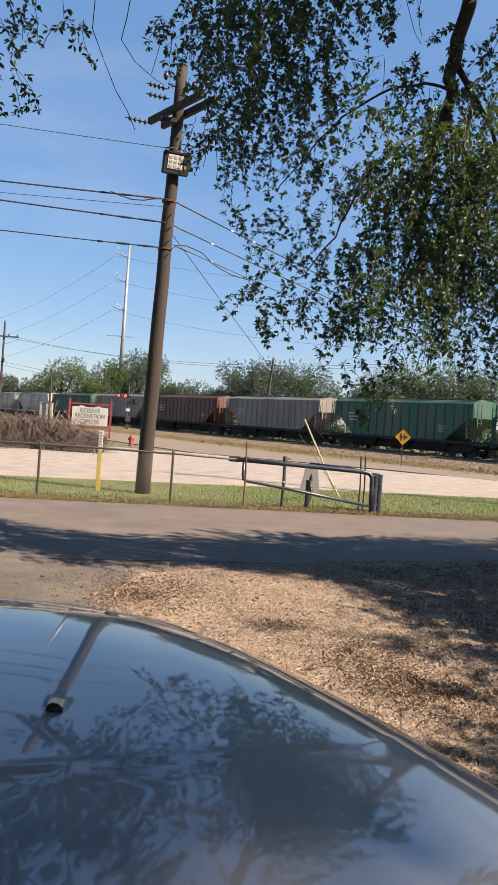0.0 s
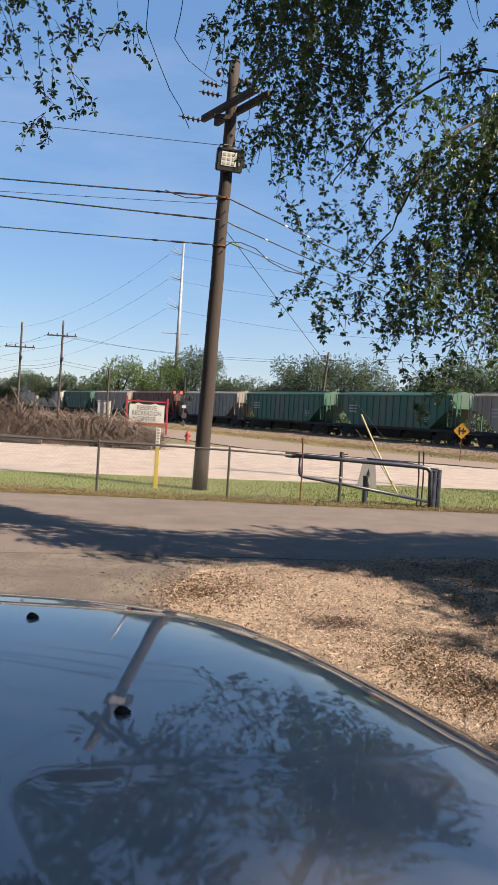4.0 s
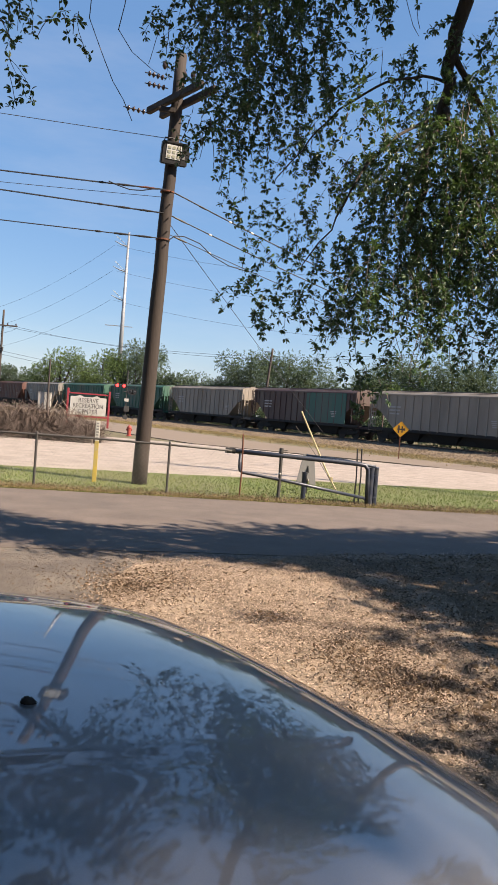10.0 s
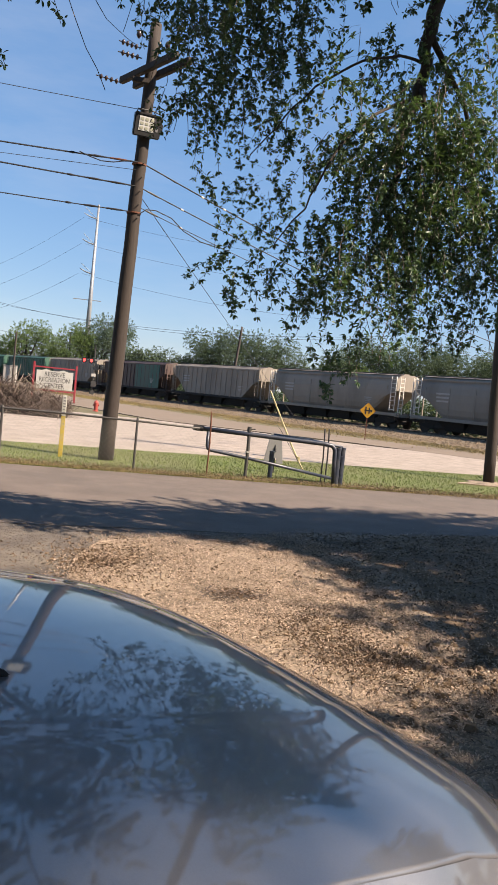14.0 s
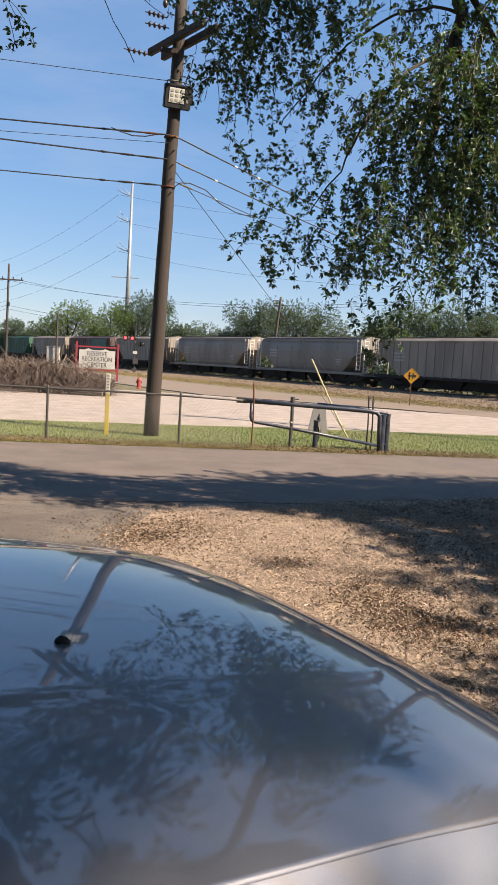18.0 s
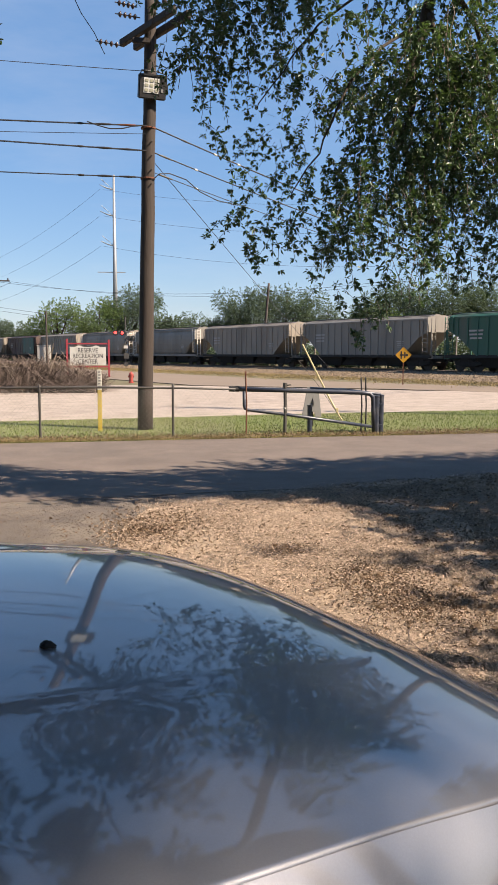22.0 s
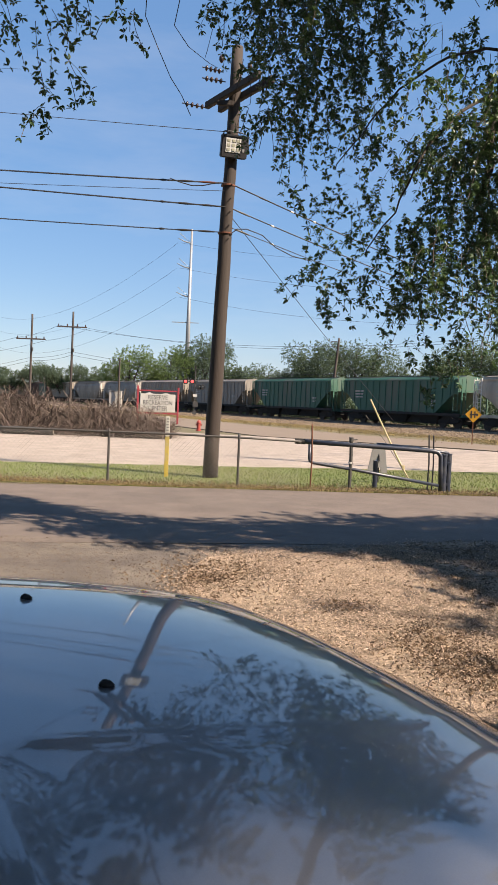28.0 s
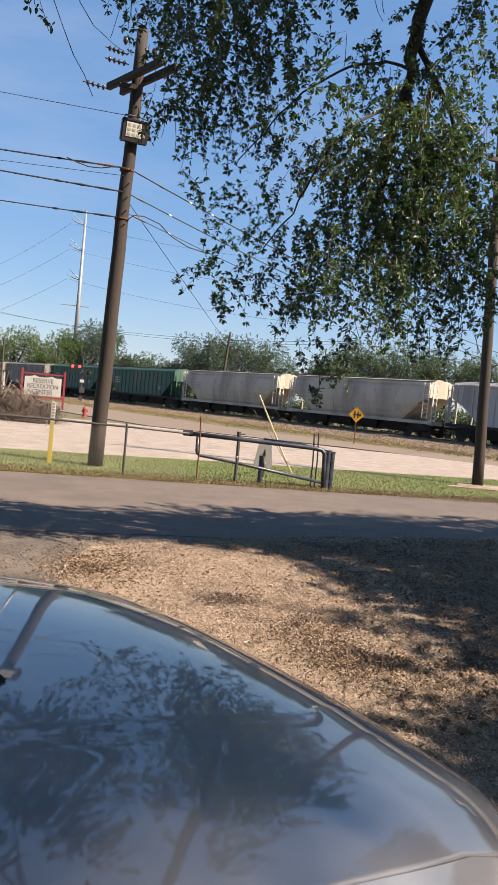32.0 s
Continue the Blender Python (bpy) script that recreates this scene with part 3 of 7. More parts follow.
# ---- train ----
def hopper_prototype(kind, paint, label, stripe=None):
    """A covered hopper car; x along the car, z from the top of the rail."""
    car = thing("hopper_car", label, "railcar", group="freight train")
    hw, hl, z0, zt = 1.55, 7.75, 1.18, 4.05
    smooth = kind == "smooth"
    bm = B()
    if smooth:  # rounded sides
        sec = [(hw * 0.86, z0), (hw * 0.94, z0 + 0.3), (hw * 0.99, z0 + 0.7), (hw * 1.02, z0 + 1.3), (hw * 1.02, z0 + 1.8), (hw * 0.99, 3.4), (hw * 0.95, 3.7), (hw * 0.88, 3.93), (hw * 0.76, 4.12), (hw * 0.55, 4.26), (0.45, 4.32)]
    else:
        sec = [(hw, z0), (hw, z0 + 1.4), (hw, zt - 0.25), (hw, zt), (hw * 0.9, zt + 0.12), (0.5, zt + 0.28)]
    full = sec + [(-y, z) for y, z in sec[::-1]]
    cuts = [(-hl, 3.0), (-hl + 0.9, 2.55), (-hl + 2.6, z0), (hl - 2.6, z0), (hl - 0.9, 2.55), (hl, 3.0)]
    rings = [[bm.verts.new((x, y, max(z, lo))) for y, z in full] for x, lo in cuts]
    for r, q in zip(rings, rings[1:]):
        for k in range(len(full)):
            j = (k + 1) % len(full)
            try:
                bm.faces.new((r[k], r[j], q[j], q[k]))
            except ValueError:
                pass
    for r in (rings[0][::-1], rings[-1]):
        bm.faces.new(r)
    bmesh.ops.recalc_face_normals(bm, faces=bm.faces)
    part("body", bm, paint, car, smooth=False)
    # roof walk and hatches
    bm = box(B(), (0, 0, 4.36 if smooth else 4.37), (14.8, 0.62, 0.1), bevel=0.02)
    part("hatch_cover", bm, paint, car)
    for y in (-0.95, 0.95):
        part("running_board", box(B(), (0, y, 4.33), (15.6, 0.35, 0.04)), M["galv"], car)
    for y in (-hw, hw):
        part("side_sill", box(B(), (0, y * 0.985, z0 - 0.06), (16.3, 0.12, 0.24), bevel=0.02), paint if smooth else M["dark"], car)
        part("top_rail", box(B(), (0, y * (0.93 if smooth else 1.0), 3.98 if not smooth else 4.0), (15.5, 0.1, 0.12), bevel=0.02), paint, car)
    n_rib = 16
    rib = None
    for y in (-1, 1):
        for i in range(n_rib if not smooth else 7):
            x = -6.9 + 13.8 * i / ((n_rib if not smooth else 7) - 1)
            lo = max(z0, 1.18 + (abs(x) - (hl - 2.6)) / 1.7 * 1.37) if abs(x) > hl - 2.6 else z0
            lo = min(lo, 2.7)
            if rib is None:
                rib = part("side_rib", box(B(), (0, 0, 0.5), (0.09, 0.07 if not smooth else 0.03, 1.0)), paint, car)
                r = rib
            else:
                r = new("side_rib", rib.data)
                r.parent = car
            r.location = (x, y * (hw + (0.02 if not smooth else 0.025)), lo)
            r.scale = (1 if not smooth else 0.5, 1, (3.93 if not smooth else 3.45) - lo)
    # hopper bays
    for x in (-3.9, 0, 3.9) if not smooth else (-4.4, -1.45, 1.45, 4.4):
        bm = B()
        w = 1.7 if not smooth else 1.3
        top = [bm.verts.new((x + sx * w, sy * 1.45, z0 + 0.02)) for sx, sy in ((-1, -1), (1, -1), (1, 1), (-1, 1))]
        low = [bm.verts.new((x + sx * 0.8, sy * 0.9, 0.3)) for sx, sy in ((-1, -1), (1, -1), (1, 1), (-1, 1))]
        for k in range(4):
            bm.faces.new((top[k], top[(k + 1) % 4], low[(k + 1) % 4], low[k]))
        bm.faces.new(low)
        bmesh.ops.recalc_face_normals(bm, faces=bm.faces)
        part("hopper_bay", bm, M["dark"], car)
    # black block closing the light gaps, in place of shade under the car
    part("underframe", box(B(), (0, 0, 0.76), (14.6, 1.7, 0.86), bevel=0.05), M["dark"], car)
    # ends: frame, ladders, platform, brake gear, coupler
    for e in (-1, 1):
        bm = B()
        for y in (-1.42, 1.42):
            box(bm, (e * 8.12, y, 2.1), (0.1, 0.09, 2.0))
            box(bm, (e * 7.7, y, 3.55), (0.09, 0.09, 1.0))
        box(bm, (e * 8.05, 0, 1.05), (0.5, 2.9, 0.22))
        box(bm, (e * 8.1, 0, 3.1), (0.07, 2.9, 0.07))
        part("end_frame", bm, paint, car)
        part("centre_sill", box(B(), (e * 7.3, 0, 0.95), (2.2, 0.5, 0.5), bevel=0.03), M["dark"], car)
        bm = B()
        for y in (-0.25, 0.25):
            box(bm, (e * 8.2, 1.3 + y * 0.9, 2.6), (0.05, 0.05, 2.9))
        for i in range(9):
            box(bm, (e * 8.2, 1.3, 1.3 + i * 0.33), (0.04, 0.46, 0.04))
        part("ladder", bm, M["ladder_white"] if smooth else paint, car, "pale end ladder" if smooth else "")
        bm = B()
        for x in (7.35, 7.85):
            box(bm, (e * x, hw + 0.06, 2.75), (0.05, 0.05, 2.7))
        for i in range(8):
            box(bm, (e * 7.6, hw + 0.06, 1.5 + i * 0.34), (0.5, 0.04, 0.045))
        part("side_ladder", bm, M["ladder_white"] if smooth else paint, car, "pale side ladder" if smooth else "")
        bm = B()
        tube(bm, [(e * 8.3, 0, 0.85), (e * 8.75, 0, 0.85)], 0.1, 8)
        box(bm, (e * 8.78, 0, 0.85), (0.2, 0.28, 0.3), bevel=0.04)
        part("coupler", bm, M["dark"], car)
        # truck
        truck = part("truck", box(B(), (0, 0, 0.62), (0.35, 2.2, 0.3), bevel=0.03), M["dark"], car)
        truck.location = (e * 6.35, 0, 0)
        for y in (-1.0, 1.0):
            bm = B()
            pts = [(-1.25, 0.55), (-1.25, 0.72), (-0.75, 0.74), (-0.35, 0.88), (0.35, 0.88), (0.75, 0.74), (1.25, 0.72), (1.25, 0.55), (0.55, 0.4), (-0.55, 0.4)]
            a = [bm.verts.new((x, y - 0.07, z)) for x, z in pts]
            b = [bm.verts.new((x, y + 0.07, z)) for x, z in pts]
            bm.faces.new(a)
            bm.faces.new(b[::-1])
            for k in range(len(pts)):
                j = (k + 1) % len(pts)
                bm.faces.new((a[j], a[k], b[k], b[j]))
            bmesh.ops.recalc_face_normals(bm, faces=bm.faces)
            part("side_frame", bm, M["dark"], truck)
        for x in (-0.89, 0.89):
            bm = B()
            tube(bm, [(0, -0.85, 0), (0, 0.85, 0)], 0.085, 8)
            for y in (-0.76, 0.76):
                tube(bm, [(0, y - 0.07, 0), (0, y - 0.045, 0), (0, y - 0.045, 0), (0, y + 0.07, 0)] if y < 0 else [(0, y - 0.07, 0), (0, y + 0.045, 0), (0, y + 0.045, 0), (0, y + 0.07, 0)], [0.42] * 2 + [0.45] * 2 if y > 0 else [0.45] * 2 + [0.42] * 2, 20)
                for k in range(5):
                    a = k * math.tau / 5
                    box(bm, (0.24 * math.cos(a), y * 1.09, 0.24 * math.sin(a)), (0.07, 0.02, 0.07))
            w = part("wheelset", bm, M["steelwheel"], truck)
            w.location = (x, 0, 0.43)
    # data panels and consolidated stencils, drawn as plain bars
    for x0, z0_, n_, w_, h_ in ((5.2, 3.0, 3, 1.3, 0.13), (-4.9, 2.3, 4, 0.8, 0.07)):
        bm = B()
        for i in range(n_):
            box(bm, (x0, hw + 0.045 if not smooth else hw * 1.02 + 0.02, z0_ - i * h_ * 2.1), (w_ - 0.1 * i, 0.012, h_))
        part("stencil", bm, M["stencil"], car, "faded white stencil bars")
    if stripe:
        part("paint_patch", box(B(), (stripe[1], hw + 0.025, 2.62), (5.6, 0.05, 2.7)), stripe[0], car, "dark green repainted half")
    return car


def rail_paint(name, c, k=0.82, dirt=(0.10, 0.085, 0.07), amt=0.55):
    return mat(name, c, tuple(v * k for v in c), 0.6, scale=0.7, fine=5, stretch=(1, 1, 0.25), bump=0.05, dirt=dirt, dirt_amount=amt, dirt_scale=0.5)


M["ladder_white"] = mat("pale_ladder", (0.62, 0.60, 0.55), (0.45, 0.42, 0.38), 0.7, scale=3, fine=20, bump=0.02)
M["stencil"] = mat("stencil_paint", (0.36, 0.355, 0.34), (0.25, 0.25, 0.24), 0.8, scale=4, fine=30, bump=0.0)
CAR_PAINT = dict(
    white=rail_paint("railcar_white", (0.46, 0.42, 0.35)),
    grey=rail_paint("railcar_grey", (0.20, 0.187, 0.165)),
    greige=rail_paint("railcar_greige", (0.24, 0.208, 0.172)),
    green=rail_paint("railcar_green", (0.015, 0.09, 0.06)),
    brown=rail_paint("railcar_brown", (0.105, 0.04, 0.03)),
    dark=rail_paint("railcar_dark_brown", (0.06, 0.032, 0.028)),
    cream=rail_paint("railcar_cream", (0.44, 0.39, 0.31)),
    blue=rail_paint("railcar_blue_grey", (0.37, 0.37, 0.36)),
)
CAR_TEAL = rail_paint("railcar_teal", (0.022, 0.10, 0.08))
CAR_LABEL = dict(
    white="dirty white covered hopper car", grey="light grey ribbed covered hopper car", greige="faded beige-grey covered hopper car",
    cream="pale cream covered hopper car", green="dark green ribbed covered hopper car", brown="rust brown ribbed covered hopper car", dark="dark brown hopper car with one half painted green", blue="blue-grey ribbed covered hopper car",
)
# order of the train, from its head far down the line to the near end
CONSIST = ["greige", "white", "grey", "green", "greige", "white", "grey", "grey", "green", "greige", "brown", "grey", "white_s", "white_s", "green", "greige", "brown",
           "grey", "green", "green", "greige", "dark", "greige", "greige_s", "grey_s", "greige", "grey", "green", "green", "cream_s", "cream_s", "blue", "grey", "green"]
FIRST = -17
protos, TRAIN = {}, []
for i, kind in enumerate(CONSIST):
    colour = kind.split("_")[0]
    if kind not in protos:
        protos[kind] = hopper_prototype("smooth" if kind.endswith("_s") else "ribbed", CAR_PAINT[colour], CAR_LABEL[colour] + (" with smooth rounded sides" if kind.endswith("_s") else ""), (CAR_TEAL, -3.7) if colour == "dark" else None)
        TRAIN.append((FIRST + i, protos[kind]))
    else:
        TRAIN.append((FIRST + i, copy_thing(protos[kind], Matrix())))
TRAIN_S = [(0, 73.3), (2, 85.6), (3.5, 95.7), (5.5, 109.0), (8, 125.7), (9, 132.3), (10, 139.0), (11, 145.8), (13, 159.4), (17, 186.1), (20, 206.3), (20.5, 209.6), (24, 233.0), (28, 259.4), (30, 272.5), (32, 285.8)]


def car_pose(k, s):
    p = track_pt(s - (k + 0.5) * CAR_L, 0, RAIL_Z)
    return pose(p.x, p.y, p.z, 0, 0, 90 + math.degrees(TRACK_ANG))


for k, car in TRAIN:
    car.matrix_basis = car_pose(k, TRAIN_S[0][1])


# ---- poles, fence, gate ----
def timber_pole(name, label, base, top, r0, r1, material):
    ob = thing(name, label, "utility pole", pose(*base))
    d = Vector(top) - Vector(base)
    pts = [d * (i / 14) + Vector((0.02 * noise.noise((i, 1, base[0])), 0.02 * noise.noise((i, 5, base[0])), 0)) for i in range(15)]
    part("shaft", tube(B(), pts, [(r0 + (r1 - r0) * i / 14) * (1 + 0.03 * noise.noise((i * 0.7, 2, 8))) for i in range(15)], 18), material, ob, smooth=True)
    return ob


def cable(name, label, a, b, sag, r=0.012, n=24, parent=None):
    a, b = Vector(a), Vector(b)
    pts = [a.lerp(b, i / n) - Vector((0, 0, sag * 4 * (i / n) * (1 - i / n))) for i in range(n + 1)]
    ob = part(name, tube(B(), pts, r, 5, False), M["cable"], parent)
    return ob if parent else tagged(ob, label, "cable")


def cable_fittings(ob, a, b, sag, spots):
    """Clamps and splice sleeves on a cable, at shares of its length."""
    a, b = Vector(a), Vector(b)
    for f, ln, r, m in spots:
        p, q = (a.lerp(b, g) - Vector((0, 0, sag * 4 * g * (1 - g))) for g in (f, f + ln / (b - a).length))
        part("cable_clamp" if m == "white" else "splice_sleeve", tube(B(), [p, p.lerp(q, 0.5), q], [r * 0.7, r, r * 0.7], 8), M[m], ob)


def build_main_pole():
    ob = timber_pole("utility_pole", "tall brown timber utility pole with crossarms and floodlight", (-0.32, 17.2, 0), (-0.09, 17.22, 9.1), 0.165, 0.115, M["pole"])
    # paired crossarms, set askew to the lane
    for dx, dy in ((-0.13, -0.09), (0.15, 0.09)):
        part("crossarm", box(B(), (0.15, 0, 0), (2.1, 0.11, 0.14), pose(0.19 + dx, dy, 8.1, 0, 0, -59), 0.012), M["pole"], ob)
    part("crossarm_brace", box(B(), (0.02, -0.17, 7.86), (0.34, 0.08, 0.1), bevel=0.01), M["pole"], ob)
    for p, q in (((-0.4, 0.8, 8.1), (-0.95, 0.75, 8.16)), ((-0.05, 0.1, 8.6), (-0.5, 0.05, 8.66)), ((0.0, 0.1, 8.4), (-0.5, 0.1, 8.46))):
        p, q = Vector(p), Vector(q)
        ins = part("insulator_string", tube(B(), [p, q], 0.012, 6), M["galv"], ob)
        for i in range(4):
            c = p.lerp(q, 0.2 + 0.2 * i)
            e = (q - p).normalized() * 0.03
            part("insulator_disc", tube(B(), [c - e, c - e * 0.2, c + e], [0.035, 0.062, 0.03], 12), M["ceramic"], ins, smooth=True)
    for x, z in ((-0.1, 8.75), (0.32, 8.6), (0.5, 8.62)):
        part("pin_insulator", tube(B(), [(x, 0, z), (x, 0, z + 0.06), (x, 0, z + 0.12), (x, 0, z + 0.16)], [0.02, 0.055, 0.05, 0.02], 12), M["ceramic"], ob, smooth=True)
    for z in (5.2, 6.2):
        part("band", tube(B(), [(0.21 * z / 9.1, 0, z), (0.21 * z / 9.1, 0, z + 0.03)], 0.15, 18), M["rust"], ob)
    for i in range(5):
        part("bolt", tube(B(), [(0.21 * (5.1 + i * 0.28) / 9.1 + 0.08, -0.11, 5.1 + i * 0.28), (0.21 * (5.1 + i * 0.28) / 9.1 + 0.09, -0.17, 5.1 + i * 0.28)], 0.012, 6), M["galv"], ob)
    # floodlight
    lamp = thing("floodlight", "black square floodlight with pale lens grid fixed to the pole", "floodlight", pose(-0.09, 16.98, 6.96, 14, 0, 14))
    part("housing", box(B(), (0, 0, 0), (0.56, 0.14, 0.46), bevel=0.02), M["black"], lamp)
    for i in range(6):
        part("cooling_fin", box(B(), (-0.2 + i * 0.08, 0.1, 0), (0.012, 0.07, 0.34)), M["black"], lamp)
    part("lens_panel", box(B(), (-0.03, -0.074, 0.02), (0.32, 0.012, 0.28), bevel=0.004), M["lampface"], lamp, "pale translucent lens panel")
    for i in range(3):
        for j in range(3):
            part("led_lens", box(B(), (-0.13 + i * 0.1, -0.083, -0.068 + j * 0.088), (0.066, 0.008, 0.056), bevel=0.006), M["lampwarm"], lamp)
    part("rating_plate", box(B(), (0.19, -0.073, -0.06), (0.05, 0.008, 0.07), bevel=0.003), M["grey"], lamp, "small grey plate")
    part("bezel", box(B(), (-0.03, -0.07, 0.205), (0.5, 0.03, 0.035), bevel=0.008), M["black"], lamp)
    part("bracket", tube(B(), [(-0.25, 0, 0.2), (-0.22, 0.02, 0.29), (0.1, 0.06, 0.3), (0.3, 0.06, 0.26), (0.31, 0.02, 0.0)], 0.014, 6), M["black"], lamp)
    part("driver_box", box(B(), (0.3, 0.02, -0.02), (0.05, 0.1, 0.2), bevel=0.006), M["black"], lamp)


M["lampwarm"] = mat("led_warm", (0.37, 0.37, 0.29), (0.30, 0.30, 0.23), 0.3, scale=10, fine=60, bump=0)


def build_cables():
    px, py = -0.2, 17.2
    L = "black overhead cable strung between poles"
    for z, zl, sag, r in ((6.24, 8.0, 0.3, 0.016), (5.75, 8.6, 0.3, 0.016), (5.22, 7.1, 0.3, 0.012), (7.3, 10.1, 0.3, 0.007), (6.08, 7.0, 0.3, 0.006)):
        ends = (px, py - 0.1, z), (-38, 18.5, zl)
        ob = cable("overhead_cable", L, *ends, sag, r, 40)
        if r > 0.01:
            cable_fittings(ob, *ends, sag, ((0.006, 0.35, 0.024, "rust" if z > 6 else "cable"), (0.019, 0.3, 0.026, "cable"), (0.034, 0.12, 0.026, "cable")))
    for z, z2, r in ((6.25, 5.2, 0.016), (5.75, 4.8, 0.014), (5.35, 4.5, 0.009)):
        ends = (px + 0.1, py, z), (30, 45, z2)
        ob = cable("overhead_cable", L, *ends, 0.9, r, 40)
        cable_fittings(ob, *ends, 0.9, ((0.02, 0.25, 0.022, "cable"), (0.045, 0.09, 0.026, "white"), (0.054, 0.3, 0.02, "galv"), (0.064, 0.09, 0.026, "white")) if z > 6 else ((0.004, 0.4, 0.022, "galv"), (0.03, 0.09, 0.024, "white")))
    cable("guy_wire", "thin steel guy wire running down from the pole", (px, py, 5.7), (9.2, 41, 0.4), 0.05, 0.008, 10)
    # slack loops beside the pole
    tagged(part("slack_cable", tube(B(), [(-1.4, 17.15, 6.3), (-1.2, 17.1, 6.22), (-0.95, 17.1, 6.16), (-0.7, 17.1, 6.17), (-0.5, 17.1, 6.22), (-0.3, 17.1, 6.24)], 0.011, 6), M["cable"]), "slack black cable loop at the pole", "cable")
    tagged(part("slack_cable", tube(B(), [(-0.1, 17.1, 5.18), (0.05, 17.1, 5.3), (0.25, 17.2, 5.33), (0.6, 17.5, 5.28), (0.9, 17.8, 5.1), (1.3, 18.1, 4.98), (1.8, 18.6, 4.98)], 0.011, 6), M["cable"]), "slack black cable loop at the pole", "cable")
    # wires between far poles and the steel tower
    T = Vector((-8.9, 160, 0))
    for z, dz in ((33.3, 1.3), (28.3, 1.3), (22.5, 1.3)):
        cable("power_line", "thin high-voltage line hanging from the steel tower", T + Vector((-2.6, 0, z)), (-90.6, 300, z - 2), 7.0, 0.022, 30)
        cable("power_line", "thin high-voltage line hanging from the steel tower", T + Vector((-2.0, 0, z)), (75, 120, z - 3), 4.0, 0.022, 30)
    for x, z in ((-26, 12.3), (-21.5, 12.0), (-24, 8.4), (-24, 7.9)):
        cable("power_line", "thin power line along the railway", (x, 120, z), (30, 92, z * 0.86), 2.0, 0.02, 30)
        cable("power_line", "thin power line along the railway", (x, 120, z), (x - 6.6, 122, z - 1.9 if z > 9 else z - 1.0), 0.3, 0.02, 10)
        cable("power_line", "thin power line along the railway", (x - 6.6, 122, z - 1.9 if z > 9 else z - 1.0), (x - 70, 190, z - 1.5), 2.5, 0.02, 20)


def build_fence():
    fence = thing("chain_link_fence", "galvanised chain link fence along the grass verge", "fence", pose(0, 15.7, 0, 0, 0, 1.2))
    for x in [0.255 - 2.53 * i for i in range(12)]:
        post = part("fence_post", tube(B(), [(x, 0, 0), (x, 0, 1.0)], 0.024, 10), M["galv"], fence)
        part("post_cap", tube(B(), [(x, 0, 1.0), (x, 0, 1.03), (x, 0, 1.045)], [0.03, 0.02, 0.01], 10), M["galv"], post)
    part("top_rail", tube(B(), [(-28 + i * 1.5, 0.0, 0.985 + 0.008 * noise.noise((i, 0, 0)) - (0.06 * max(0, (-28 + i * 1.5)) / 1.5)) for i in range(20)] + [(1.5, 0.2, 0.93)], 0.021, 8), M["galv"], fence)
    # woven wire
    p, st, h, r = 0.047, 0.05, 0.95, 0.0023
    verts, faces = [], []
    n = int(h / st)
    for i in range(int(29.1 / p)):
        x0 = -27.6 + i * p
        for side in (i % 2,):
            b0 = len(verts)
            for j in range(n + 1):
                x = x0 + (p if (j + side) % 2 else 0)
                y, z = (0.004 if (j + side) % 2 else -0.004), 0.03 + j * st
                for k in range(3):
                    a = k * math.tau / 3
                    verts.append((x + r * math.cos(a), y + r * math.sin(a), z))
                if j:
                    for k in range(3):
                        k2 = (k + 1) % 3
                        q = b0 + (j - 1) * 3
                        faces.append((q + k, q + k2, q + 3 + k2, q + 3 + k))
    tagged(raw("wire_mesh", verts, faces, M["wire"], fence), "woven diamond wire mesh", kind="stuff")
    tw = thing("yellow_marker_post", "yellow marker post with worn white top behind the fence", "marker post", pose(-1.245, 16.95, 0))
    part("post_shaft", box(B(), (0, 0, 0.44), (0.085, 0.06, 0.88), bevel=0.008), M["yellow"], tw)
    part("white_top", box(B(), (0, 0, 1.09), (0.089, 0.064, 0.42), bevel=0.008), M["white"], tw, "worn white top band")
    bm = B()
    for i in range(6):
        box(bm, (0.005 * (i % 2), -0.034, 1.25 - i * 0.06), (0.05, 0.004, 0.03))
    part("marking", bm, M["grey"], tw, "faded plain marks")


